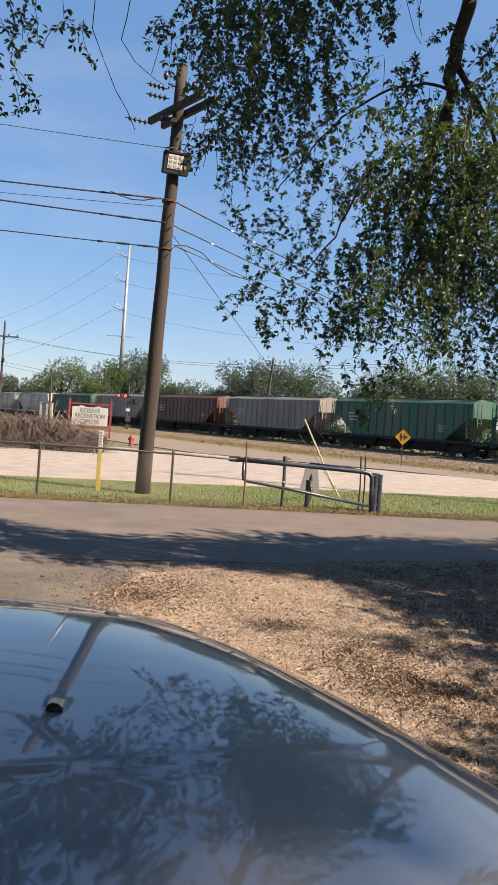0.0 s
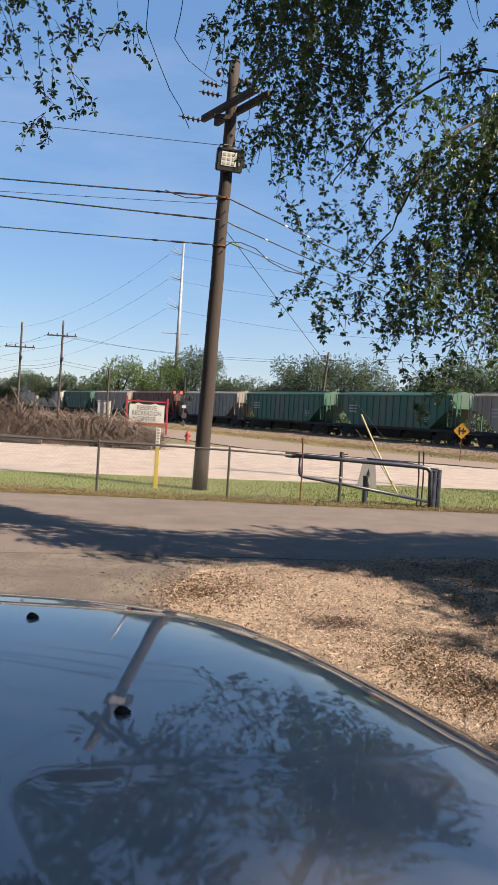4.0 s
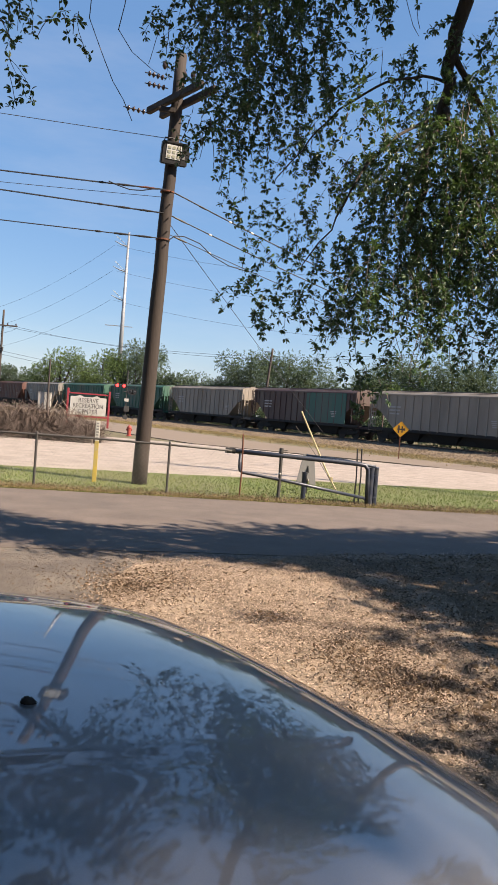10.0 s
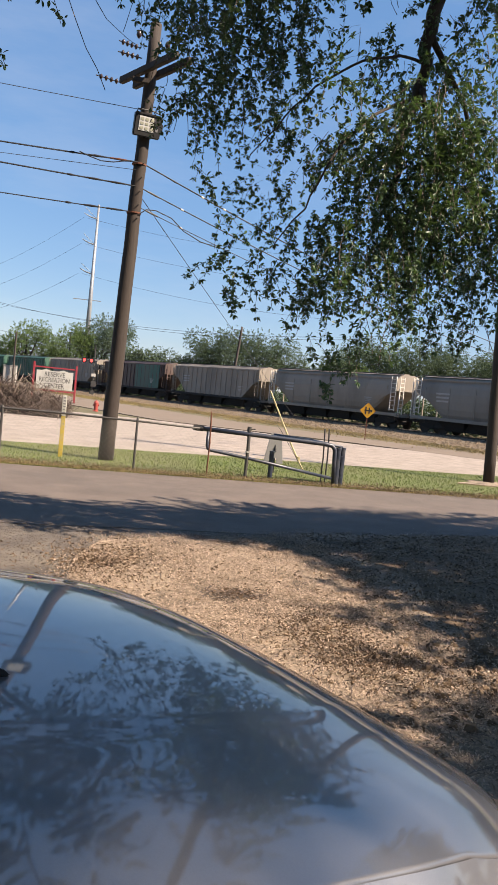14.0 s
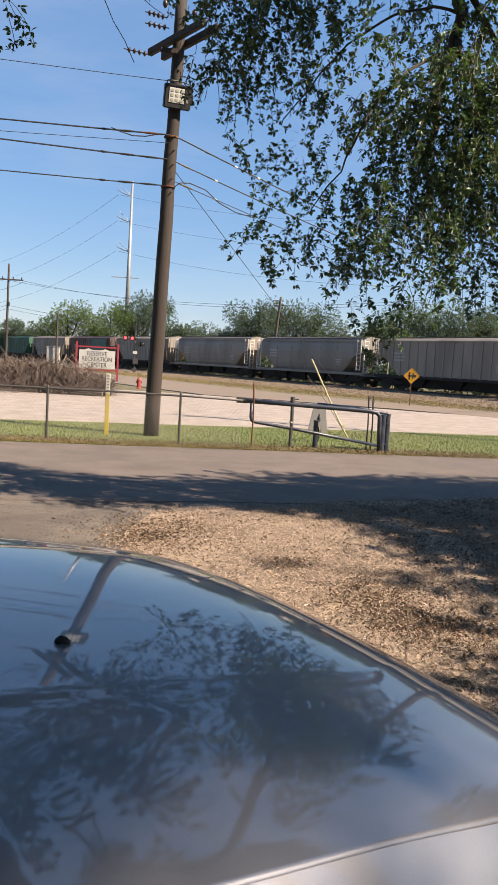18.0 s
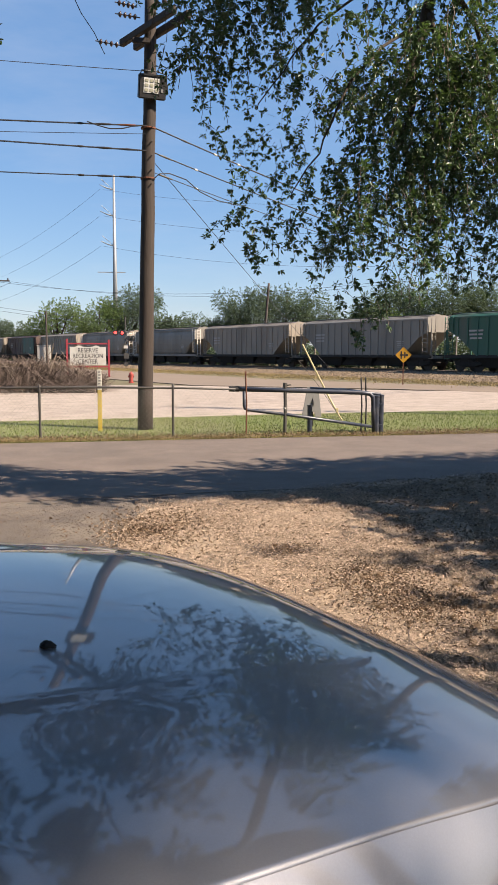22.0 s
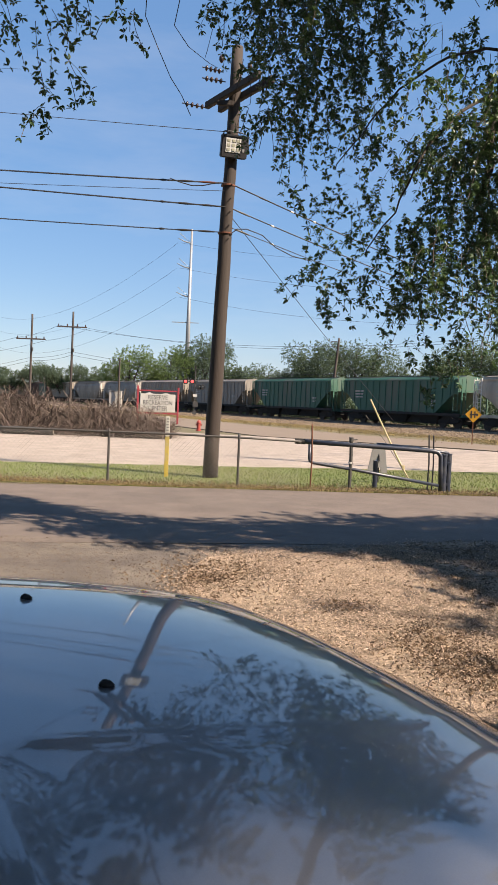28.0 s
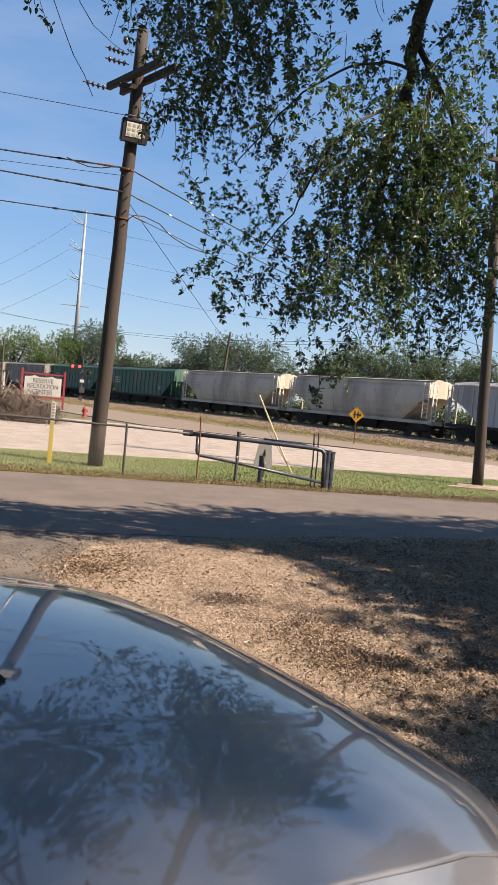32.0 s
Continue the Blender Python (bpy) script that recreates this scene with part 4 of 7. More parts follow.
def build_gate():
    g = thing("pipe_gate", "dark blue painted steel pipe gate across the verge", "gate", pose(0, 16.1, 0))
    rails = [(1.55, 0, 0.925), (2.5, 0, 0.9), (4.1, 0, 0.845), (4.28, 0, 0.82), (4.35, 0, 0.74), (4.36, 0, 0.5), (4.38, 0, 0.02)]
    part("top_rail", tube(B(), rails, 0.047, 12), M["bluepaint"], g, smooth=True)
    part("end_cap", tube(B(), [(1.38, 0, 0.93), (1.58, 0, 0.925)], 0.056, 12), M["rubber"], g, "black rubber end cap")
    part("lower_rail", tube(B(), [(1.69, 0, 0.89), (1.69, 0, 0.6), (1.705, 0, 0.54), (1.76, 0, 0.505), (2.6, 0, 0.4), (4.33, 0, 0.145)], 0.034, 10), M["bluepaint"], g, smooth=True)
    for x, y, h in ((4.43, 0.02, 0.75), (4.55, 0.12, 0.76)):
        po = part("hinge_post", tube(B(), [(x, y, 0), (x, y, h)], 0.06, 14), M["bluepaint"], g)
        part("post_cap", tube(B(), [(x, y, h), (x, y, h + 0.035)], 0.068, 14), M["bluepaint"], po)
    for z in (0.16, 0.6):
        part("hinge", box(B(), (4.46, 0.02, z), (0.2, 0.06, 0.05), bevel=0.008), M["bluepaint"], g)
    s = thing("gate_stop_post", "dark blue steel stop post behind the gate", "post", pose(3.08, 16.35, 0))
    part("shaft", tube(B(), [(0, 0, 0), (0, 0, 0.56)], 0.05, 12), M["bluepaint"], s)
    part("cap", tube(B(), [(0, 0, 0.56), (0, 0, 0.585)], 0.055, 12), M["bluepaint"], s)
    g2 = thing("gate_leaf", "second dark blue pipe rail behind the gate", "gate", pose(0, 16.7, 0))
    part("rail", tube(B(), [(3.15, 0, 0.91), (3.9, -0.2, 0.88), (4.55, -0.45, 0.8)], 0.03, 10), M["bluepaint"], g2, smooth=True)
    part("stand", tube(B(), [(4.55, -0.45, 0.8), (4.55, -0.45, 0.0)], 0.03, 10), M["bluepaint"], g2)
    # grey A board
    a = thing("a_board", "grey plate with a cut-out letter A on a stake", "sign", pose(3.36, 17.5, 0))
    bm = B()
    out = [(-0.12, 0.9), (0.12, 0.9), (0.2, 0.24), (0.06, 0.24), (0.045, 0.36), (-0.045, 0.36), (-0.06, 0.24), (-0.24, 0.24)]
    f0 = [bm.verts.new((x, -0.02, z)) for x, z in out]
    f1 = [bm.verts.new((x, 0.02, z)) for x, z in out]
    bm.faces.new(f0[::-1])
    bm.faces.new(f1)
    for k in range(len(out)):
        bm.faces.new((f0[k], f0[(k + 1) % 8], f1[(k + 1) % 8], f1[k]))
    bmesh.ops.recalc_face_normals(bm, faces=bm.faces)
    part("plate", bm, M["grey"], a)
    part("counter", tube(B(), [(0, -0.024, 0.5), (0, -0.024, 0.58), (0, -0.024, 0.66)], [0.034, 0.022, 0.004], 8), M["black"], a, "dark opening of the letter")
    part("stake", box(B(), (0, 0.04, 0.3), (0.05, 0.04, 0.6)), M["black"], a)
    for x, y, h, m, nm, lb in ((2.52, 16.1, 1.03, "galv", "fence_end_post", "galvanised end post with a loose clamp"), (1.72, 16.0, 1.27, "rust", "rusty_stake", "thin rusty steel stake"), (4.17, 16.35, 1.13, "black", "thin_stake", "thin dark steel stake"), (4.29, 16.45, 1.13, "black", "thin_stake", "thin dark steel stake")):
        o = thing(nm, lb, "post", pose(x, y, 0))
        part("shaft", tube(B(), [(0, 0, 0), (0.01, 0, h * 0.5), (-0.015 if m != "galv" else 0, 0, h)], 0.036 if m == "galv" else 0.016, 10), M[m], o)
        if m == "galv":
            part("clamp", tube(B(), [(0, 0, 0.95), (0, 0, 1.05)], [0.046, 0.046], 10), M["galv"], o)
            part("bolt", tube(B(), [(0.03, -0.02, 1.0), (0.12, -0.02, 1.01)], 0.014, 6), M["galv"], o)
            part("tie_band", tube(B(), [(0, 0, 0.52), (0, 0, 0.55)], 0.042, 10), M["white"], o)
        else:
            part("tip", tube(B(), [(-0.015, 0, h), (-0.016, 0, h + 0.02)], [0.018, 0.012], 8), M[m], o)
    gg = thing("guy_guard", "leaning pale yellow plastic guy wire guard", "guy guard", pose(4.17, 17.8, 0))
    part("tube", tube(B(), [(0, 0, 0), (-0.35, 0.05, 0.62), (-0.98, 0.1, 1.85)], [0.017, 0.02, 0.018], 10), M["guard"], gg)
    part("wire", tube(B(), [(-0.05, -0.02, 0.1), (-0.65, -0.05, 0.95), (-1.1, -0.05, 1.5)], 0.006, 5), M["galv"], gg)
    part("clip", box(B(), (-0.19, 0, 0.36), (0.06, 0.04, 0.11), pose(0, 0, 0, 0, 0, 0), 0.01), M["guard"], gg)


M["guard"] = mat("guard_plastic", (0.446, 0.374, 0.216), (0.346, 0.288, 0.158), 0.6, scale=5, fine=50, bump=0.05)


def text_mesh(words, size, material, parent, name, m, thick=0.004):
    cu = bpy.data.curves.new(name, "FONT")
    cu.body, cu.size, cu.extrude, cu.align_x, cu.align_y = words, size, thick, "CENTER", "CENTER"
    tmp = bpy.data.objects.new(name + "_tmp", cu)
    scene.collection.objects.link(tmp)
    me = bpy.data.meshes.new_from_object(tmp.evaluated_get(bpy.context.evaluated_depsgraph_get()))
    bpy.data.objects.remove(tmp)
    bpy.data.curves.remove(cu)
    me.materials.append(material)
    ob = new(name, me)
    ob.parent = parent
    ob.matrix_basis = m
    return ob


def build_signs():
    s = thing("recreation_center_sign", "weathered white board with black lettering in a red frame", "sign", pose(-5.0, 56, 0))
    part("board", box(B(), (0, -0.05, 1.46), (2.46, 0.05, 1.24), bevel=0.01), M["white"], s)
    for x, h in ((-1.42, 2.63), (1.42, 2.58)):
        part("frame_post", box(B(), (x, 0, h / 2), (0.13, 0.13, h), bevel=0.01), M["red"], s)
    part("frame_rail", box(B(), (0, 0, 2.3), (2.75, 0.08, 0.1), bevel=0.01), M["red"], s)
    part("frame_rail", box(B(), (0, 0, 0.72), (2.75, 0.08, 0.1), bevel=0.01), M["red"], s)
    for x in (-0.6, 0.55):
        bm = B()
        v = [bm.verts.new((x + a, -0.06, z)) for a, z in ((-0.28, 2.08), (0.28, 2.08), (0.1, 2.15), (0.0, 2.2), (-0.1, 2.15))]
        w = [bm.verts.new((p.co.x, -0.03, p.co.z)) for p in v]
        bm.faces.new(v)
        bm.faces.new(w[::-1])
        for k in range(5):
            bm.faces.new((v[k], v[(k + 1) % 5], w[(k + 1) % 5], w[k]))
        part("board_scallop", bm, M["white"], s)
    for k, (wd, z) in enumerate((("RESERVE", 1.83), ("RECREATION", 1.45), ("CENTER", 1.06))):
        text_mesh(wd, 0.43, M["black"], s, "lettering", pose(0, -0.078, z, 90, 0, 0) @ Matrix.Diagonal((0.8 if k == 1 else 0.86, 1, 1, 1)))
    d = thing("warning_sign", "amber diamond warning sign on a thin post by the road", "road sign", pose(12.75, 41.0, 0, 0, 0, -14))
    part("post", box(B(), (0, 0.03, 1.0), (0.05, 0.04, 2.0)), M["rust"], d)
    bm = box(B(), (0, 0, 0), (0.6, 0.012, 0.6), pose(0, 0, 0, 0, 45, 0), 0.02)
    bmesh.ops.translate(bm, verts=bm.verts, vec=(0, -0.01, 1.58))
    part("plate", bm, M["sign"], d)
    bm = B()
    box(bm, (-0.11, -0.02, 1.58), (0.075, 0.006, 0.4))
    box(bm, (0.07, -0.02, 1.58), (0.06, 0.006, 0.34))
    box(bm, (0.0, -0.02, 1.58), (0.36, 0.006, 0.07))
    box(bm, (0.18, -0.02, 1.58), (0.1, 0.006, 0.13), pose(0, 0, 0))
    part("symbol", bm, M["black"], d, "black crossing symbol")
    sg = thing("crossing_signal", "railway crossing signal with glowing red lamps and a bell mast", "crossing signal", pose(-4.15, 95, 0.1))
    part("mast", tube(B(), [(0, 0, 0), (0, 0, 5.8)], 0.07, 10), M["galv"], sg)
    part("base", box(B(), (0, 0, 0.25), (0.5, 0.5, 0.5), bevel=0.05), M["galv"], sg)
    part("arm", box(B(), (-0.5, -0.1, 3.95), (1.7, 0.1, 0.1)), M["black"], sg)
    for x, red in ((-1.15, 1), (-0.35, 1), (0.45, 0), (0.85, 0)):
        z = 3.95 if red else 3.3
        h = part("lamp_head", tube(B(), [(x, 0.05, z), (x, -0.12, z), (x, -0.14, z)], [0.2, 0.3, 0.34], 16), M["black"], sg)
        part("lamp_lens", tube(B(), [(x, -0.142, z), (x, -0.17, z)], [0.17, 0.13], 14), M["signalred"] if red else M["glass"], h)
    part("arm_low", box(B(), (0.3, -0.05, 3.3), (1.4, 0.08, 0.08)), M["galv"], sg)
    part("mechanism", box(B(), (0.1, -0.25, 1.25), (0.6, 0.5, 0.7), bevel=0.05), M["galv"], sg)
    part("sign_plate", box(B(), (0.05, -0.12, 2.3), (0.5, 0.02, 0.35)), M["white"], sg)
    c = thing("signal_cabinet", "pale grey railway signal cabinet behind the brush", "cabinet", pose(-14.3, 100, 0.2))
    part("body", box(B(), (0, 0, 1.15), (1.5, 1.2, 2.3), bevel=0.03), M["cabinet"], c)
    part("roof", box(B(), (0, 0, 2.36), (1.62, 1.32, 0.1), bevel=0.03), M["cabinet"], c)
    part("door", box(B(), (-0.3, -0.62, 1.15), (0.8, 0.05, 2.0), bevel=0.01), M["cabinet"], c)
    part("vent", box(B(), (0.45, -0.61, 1.9), (0.35, 0.04, 0.25)), M["grey"], c)
    hd = thing("fire_hydrant", "red fire hydrant on the far roadside", "hydrant", pose(-1.65, 45, 0))
    part("barrel", tube(B(), [(0, 0, 0), (0, 0, 0.04), (0, 0, 0.06), (0, 0, 0.45)], [0.16, 0.16, 0.11, 0.11], 14), M["hydrant"], hd)
    part("bonnet", tube(B(), [(0, 0, 0.45), (0, 0, 0.48), (0, 0, 0.56), (0, 0, 0.6), (0, 0, 0.64)], [0.14, 0.14, 0.1, 0.03, 0.03], 14), M["hydrant"], hd)
    for s_ in (-1, 1):
        part("nozzle", tube(B(), [(0, 0, 0.36), (s_ * 0.17, 0, 0.36)], [0.055, 0.06], 10), M["hydrant"], hd)


def build_far_poles():
    for (x, y, h, ax) in ((-24, 120, 14.4, 12.1), (-30.6, 122, 14.0, 10.2), (-45, 135, 14.5, 11.5)):
        p = timber_pole("power_pole", "weathered timber power pole with one crossarm", (x, y, 0), (x + 0.1, y, h), 0.2, 0.14, M["greypole"])
        part("crossarm", box(B(), (0, -0.2, ax), (4.5, 0.14, 0.2), bevel=0.02), M["greypole"], p)
        for dx in (-2.0, -0.7, 0.8, 2.0):
            part("insulator", tube(B(), [(dx, -0.2, ax + 0.1), (dx, -0.2, ax + 0.4)], [0.1, 0.08], 8), M["ceramic"], p)
        part("transformer", tube(B(), [(0.3, -0.2, 8.3), (0.3, -0.2, 8.9)], 0.13, 12), M["galv"], p)
    p = timber_pole("service_pole", "short dark timber pole beside the cabinet", (-13.8, 99, 0), (-13.8, 99, 6.7), 0.12, 0.1, M["greypole"])
    part("light_arm", box(B(), (0.2, 0, 6.2), (0.6, 0.05, 0.05)), M["galv"], p)
    p = timber_pole("service_pole", "distant leaning timber pole behind the train", (14.3, 112, 0), (15.2, 112, 11.5), 0.2, 0.16, M["greypole"])
    part("light_arm", box(B(), (0.2, 0, 11.0), (0.9, 0.08, 0.08)), M["galv"], p)
    for x, y, h in ((-8.9, 160, 36.1), (-90.6, 300, 34.5)):
        t = thing("steel_tower", "tall pale steel monopole power tower with angled arms", "power tower", pose(x, y, 0))
        part("shaft", tube(B(), [(0, 0, 0), (0.1, 0, h)], [0.58, 0.2], 12), M["tower"], t, smooth=True)
        for z in (h - 2.8, h - 7.8, h - 13.5):
            a = part("arm", tube(B(), [(0, 0, z), (-1.3, 0, z + 0.3), (-2.6, 0, z + 0.9)], [0.16, 0.12, 0.06], 8), M["tower"], t)
            part("insulator", tube(B(), [(-0.2, 0, z + 0.2), (-2.3, 0, z + 1.9)], [0.04, 0.06], 6), M["tower"], a)
        part("low_arm", box(B(), (-0.6, 0, h - 18.6), (5.4, 0.15, 0.15)), M["tower"], t)
    # second roadside pole with crossarm, guard and stay
    p = timber_pole("utility_pole", "dark timber utility pole on the grass verge", (9.7, 19.95, 0), (9.3, 19.95, 9.3), 0.15, 0.11, M["pole"])
    part("crossarm", box(B(), (-0.1, -0.1, 8.5), (1.6, 0.1, 0.12), pose(0, 0, 0, 0, 0, 12), 0.01), M["pole"], p)
    for i in range(4):
        part("insulator_disc", tube(B(), [(0.85 + i * 0.1, 0.1, 8.44), (0.88 + i * 0.1, 0.1, 8.44), (0.91 + i * 0.1, 0.1, 8.44)], [0.03, 0.06, 0.03], 10), M["ceramic"], p)
    part("lamp_arm", tube(B(), [(0, 0, 3.2), (0.7, 0, 3.5), (1.5, 0, 3.62)], 0.022, 8), M["black"], p)
    part("lamp_bracket", box(B(), (1.5, 0, 3.64), (0.05, 0.05, 0.14)), M["black"], p)
    for z, r in ((5.3, 0.014), (5.0, 0.01), (8.5, 0.008)):
        cable("overhead_cable", "black overhead cable strung between poles", (9.5, 19.9, z), (40, 22, z + 0.6), 0.6, r, 30)
    o = thing("stay_pole", "thin leaning stay pole on the verge", "post", pose(10.48, 18.5, 0))
    part("shaft", tube(B(), [(0, 0, 0), (-0.12, 0, 2.5)], 0.025, 8), M["greypole"], o)
    part("guard", tube(B(), [(0, 0, 0), (-0.01, 0, 0.5)], 0.04, 8), M["guard"], o)
    o = thing("guy_guard", "brownish plastic guard on a stay wire", "guy guard", pose(10.85, 21, 0))
    part("tube", tube(B(), [(0, 0, 0.0), (0.9, 0, 1.7)], 0.02, 8), M["guard"], o)
    part("wire", tube(B(), [(0.9, 0, 1.7), (-1.3, -1.0, 6.0)], 0.006, 5), M["galv"], o)
    o = thing("standpipe", "black angled pipe on a stand by the road edge", "pipe", pose(7.2, 11.6, 0))
    part("pipe", tube(B(), [(0, 0, 0), (0, 0, 0.2), (0.02, 0, 0.5), (0.02, 0, 0.58), (0.12, 0, 0.64), (0.25, 0, 0.64)], [0.04, 0.045, 0.05, 0.07, 0.07, 0.07], 12), M["black"], o, smooth=True)
    part("foot", box(B(), (0, 0, 0.03), (0.2, 0.14, 0.06), bevel=0.01), M["black"], o)
    part("stake", tube(B(), [(0.19, -0.3, 0), (0.19, -0.3, 0.85)], 0.012, 6), M["rust"], o)


build_main_pole()
build_cables()
build_fence()
build_gate()
build_signs()
build_far_poles()


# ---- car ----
# car scaled 0.88 about the camera's eye, placed to fit the view
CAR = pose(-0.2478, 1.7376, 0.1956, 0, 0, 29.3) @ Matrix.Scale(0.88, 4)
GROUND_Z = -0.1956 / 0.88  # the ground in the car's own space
CREST = [(-0.7, 1.221), (-0.35, 1.181), (0, 1.135), (0.25, 1.102), (0.53, 1.051), (0.75, 0.994), (0.95, 0.901), (1.2, 0.76), (1.35, 0.532)]


def smooth_crest():
    """The hood's centre line, rounded off."""
    us, zs = zip(*CREST)
    u = np.linspace(-1.4, 1.9, 3301)
    z = np.where(u < us[0], zs[0] - (u - us[0]) * 0.10, np.where(u > us[-1], zs[-1] - (u - us[-1]) * 1.6, np.interp(u, us, zs)))
    k = np.exp(-0.5 * (np.arange(-240, 241) / 70.0) ** 2)
    return u, np.convolve(z, k / k.sum(), "same")


CREST_U, CREST_Z = smooth_crest()


def ease(x):
    x = min(max(x, 0.0), 1.0)
    return x * x * (3 - 2 * x)


def hood_z(u, v):
    """Height of the hood: crowned centre, sunk side panels behind a crease, rounded shoulders."""
    z, w = float(np.interp(u, CREST_U, CREST_Z)), abs(v)
    dx, dy, r = u + 0.27, w - (0.448 - 0.16 * ease((u - 0.45) / 0.5)), 0.09
    inside = r - math.hypot(max(r - dx, 0), max(r - dy, 0)) if dx < r or dy < r else min(dx, dy)
    z -= 0.0064 * (1 - ease((u - 0.55) / 0.4)) * (1 - (1 - min(max(inside / 0.1, 0.0), 1.0)) ** 2.4)
    z += 0.0406 * v
    if v < 0:
        z += -0.0087 * u * v - 0.0628 * v * v
        z -= (0.7007 + 0.8319 * max(0, u - 0.15)) * max(0, w - (0.8303 - 0.3609 * max(0, u - 0.15) ** 1.5)) ** 2
    else:
        z -= 0.0834 * v * v + 0.3582 * max(0, w - 0.5893) ** 2 + 6 * max(0, w - 0.8) ** 2
    return z


def eye_pull(v):
    """How far the flanks are scaled towards the camera's eye, from the nose to the sides."""
    return 1 - 0.16 * ease((abs(v) - 0.15) / 0.5)


# flank points scaled about the eye point, shaped to fit the camera's view
def flank(u, v):
    f = eye_pull(v)
    return Vector((-0.5 + (u + 0.5) * f, math.copysign(1.585 - (1.585 - abs(v)) * f, v)))


# outer plan line of the front body, right side from the door to the nose
PLAN = [(-1.9, -0.9), (-0.9, -0.908), (-0.4, -0.91), (0.0, -0.91), (0.3, -0.909), (0.5, -0.905), (0.644, -0.896), (0.801, -0.874), (0.945, -0.838), (1.066, -0.78), (1.168, -0.7), (1.246, -0.57), (1.301, -0.38), (1.331, -0.12)]
PLAN = PLAN + [(u, -v) for u, v in PLAN[::-1]]


def smooth_line(pts, n):
    """A round line through pts with n steps between each two."""
    out = []
    for i in range(len(pts) - 1):
        p0, p1, p2, p3 = (Vector(pts[min(max(j, 0), len(pts) - 1)]) for j in (i - 1, i, i + 1, i + 2))
        for k in range(n):
            t = k / n
            out.append(0.5 * (2 * p1 + (p2 - p0) * t + (2 * p0 - 5 * p1 + 4 * p2 - p3) * t * t + (3 * p1 - p0 - 3 * p2 + p3) * t ** 3))
    return out + [Vector(pts[-1])]


def build_car():
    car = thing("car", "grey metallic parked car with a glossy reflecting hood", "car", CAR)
    base = smooth_line(PLAN, 10)
    line = [flank(p.x, p.y) for p in base]
    pulls = [eye_pull(p.y) for p in base]
    inset = []
    for i, p in enumerate(line):
        t = (line[min(i + 1, len(line) - 1)] - line[max(i - 1, 0)]).normalized()
        inset.append(Vector((t.y, -t.x)))
    # wings and nose
    def rim_in(i):
        return pulls[i] * (0.15 if base[i].x < 0.8 else max(0.085, 0.15 - 0.155 * (base[i].x - 0.8)))
    def skin(i, a, drop):
        p = line[i] - inset[i] * a * rim_in(i) / 0.15
        q = line[i] - inset[i] * rim_in(i)
        return Vector((p.x, p.y, hood_z(q.x, q.y) - drop * pulls[i]))
    prof = [(0.15, 0.003), (0.15, 0.0), (0.115, 0.048), (0.08, 0.103), (0.045, 0.17), (0.02, 0.24), (0.004, 0.32), (0.0, 0.42), (0.0, 0.5), (0.012, 0.58), (0.02, 0.7), (0.05, 0.86), (0.12, 0.98)]
    bm = B()
    rows = [[bm.verts.new(skin(i, a, dz)) for a, dz in prof[1:]] for i in range(len(line))]
    for r, q in zip(rows, rows[1:]):
        for k in range(len(prof) - 2):
            bm.faces.new((r[k], q[k], q[k + 1], r[k + 1]))
    bmesh.ops.recalc_face_normals(bm, faces=bm.faces)
    part("wing", bm, M["carpaint"], car, smooth=True)
    # hood between the inset lines
    bm = B()
    NV = 160
    edge = [line[i] - inset[i] * (rim_in(i) + 0.0022) for i in range(len(line))]
    rear = [p for p in edge[:len(edge) // 2 + 1] if p.x > -0.5 and p.y < 0.0]
    side = [a.lerp(b, k / 3) for a, b in zip(rear, rear[1:]) for k in range(3)] + [rear[-1]]
    grid = []
    for p in side:
        s = (p.x + 0.5) / (side[-1].x + 0.5)
        row = []
        for b in range(NV + 1):
            v = -p.y * (b / NV - 0.5) * 2
            ur = p.x - 0.28 * (1 - s) ** 4 * (abs(v) / 0.85) ** 2
            row.append(bm.verts.new((ur, v, hood_z(ur, v))))
        grid.append(row)
    for r, q in zip(grid, grid[1:]):
        for k in range(NV):
            bm.faces.new((r[k], q[k], q[k + 1], r[k + 1]))
    bmesh.ops.remove_doubles(bm, verts=bm.verts, dist=1e-4)
    bmesh.ops.recalc_face_normals(bm, faces=bm.faces)
    if sum(fc.normal.z for fc in bm.faces) < 0:
        bmesh.ops.reverse_faces(bm, faces=bm.faces)
    hood = part("hood", bm, M["carpaint"], car, smooth=True)
    md = hood.modifiers.new("thickness", "SOLIDIFY")
    md.thickness, md.offset = 0.02, -1
    # shadow gap strip under the hood's edge
    bm = B()
    a = [bm.verts.new((line[i] - inset[i] * (rim_in(i) - 0.004)).to_3d() + Vector((0, 0, hood_z(*(line[i] - inset[i] * rim_in(i))) - 0.025))) for i in range(len(line))]
    b = [bm.verts.new((line[i] - inset[i] * (rim_in(i) + 0.05)).to_3d() + Vector((0, 0, hood_z(*(line[i] - inset[i] * rim_in(i))) - 0.025))) for i in range(len(line))]
    for k in range(len(line) - 1):
        bm.faces.new((a[k], a[k + 1], b[k + 1], b[k]))
    part("seal_gutter", bm, M["rubber"], car)
    # washer jets
    for u, v in ((-0.012, -0.275), (0.0, 0.302)):
        bm = B()
        box(bm, (0, 0, 0.007), (0.032, 0.02, 0.014))
        for q in bm.verts:
            if q.co.z > 0.01:
                q.co.x, q.co.y = q.co.x * 0.45 - 0.005, q.co.y * 0.6
        bmesh.ops.bevel(bm, geom=list(bm.edges), offset=0.0035, segments=2, affect="EDGES")
        j = part("washer_jet", bm, M["rubber"], car, "black washer jet", smooth=True)
        j.location = (u, v, hood_z(u, v) - 0.001)
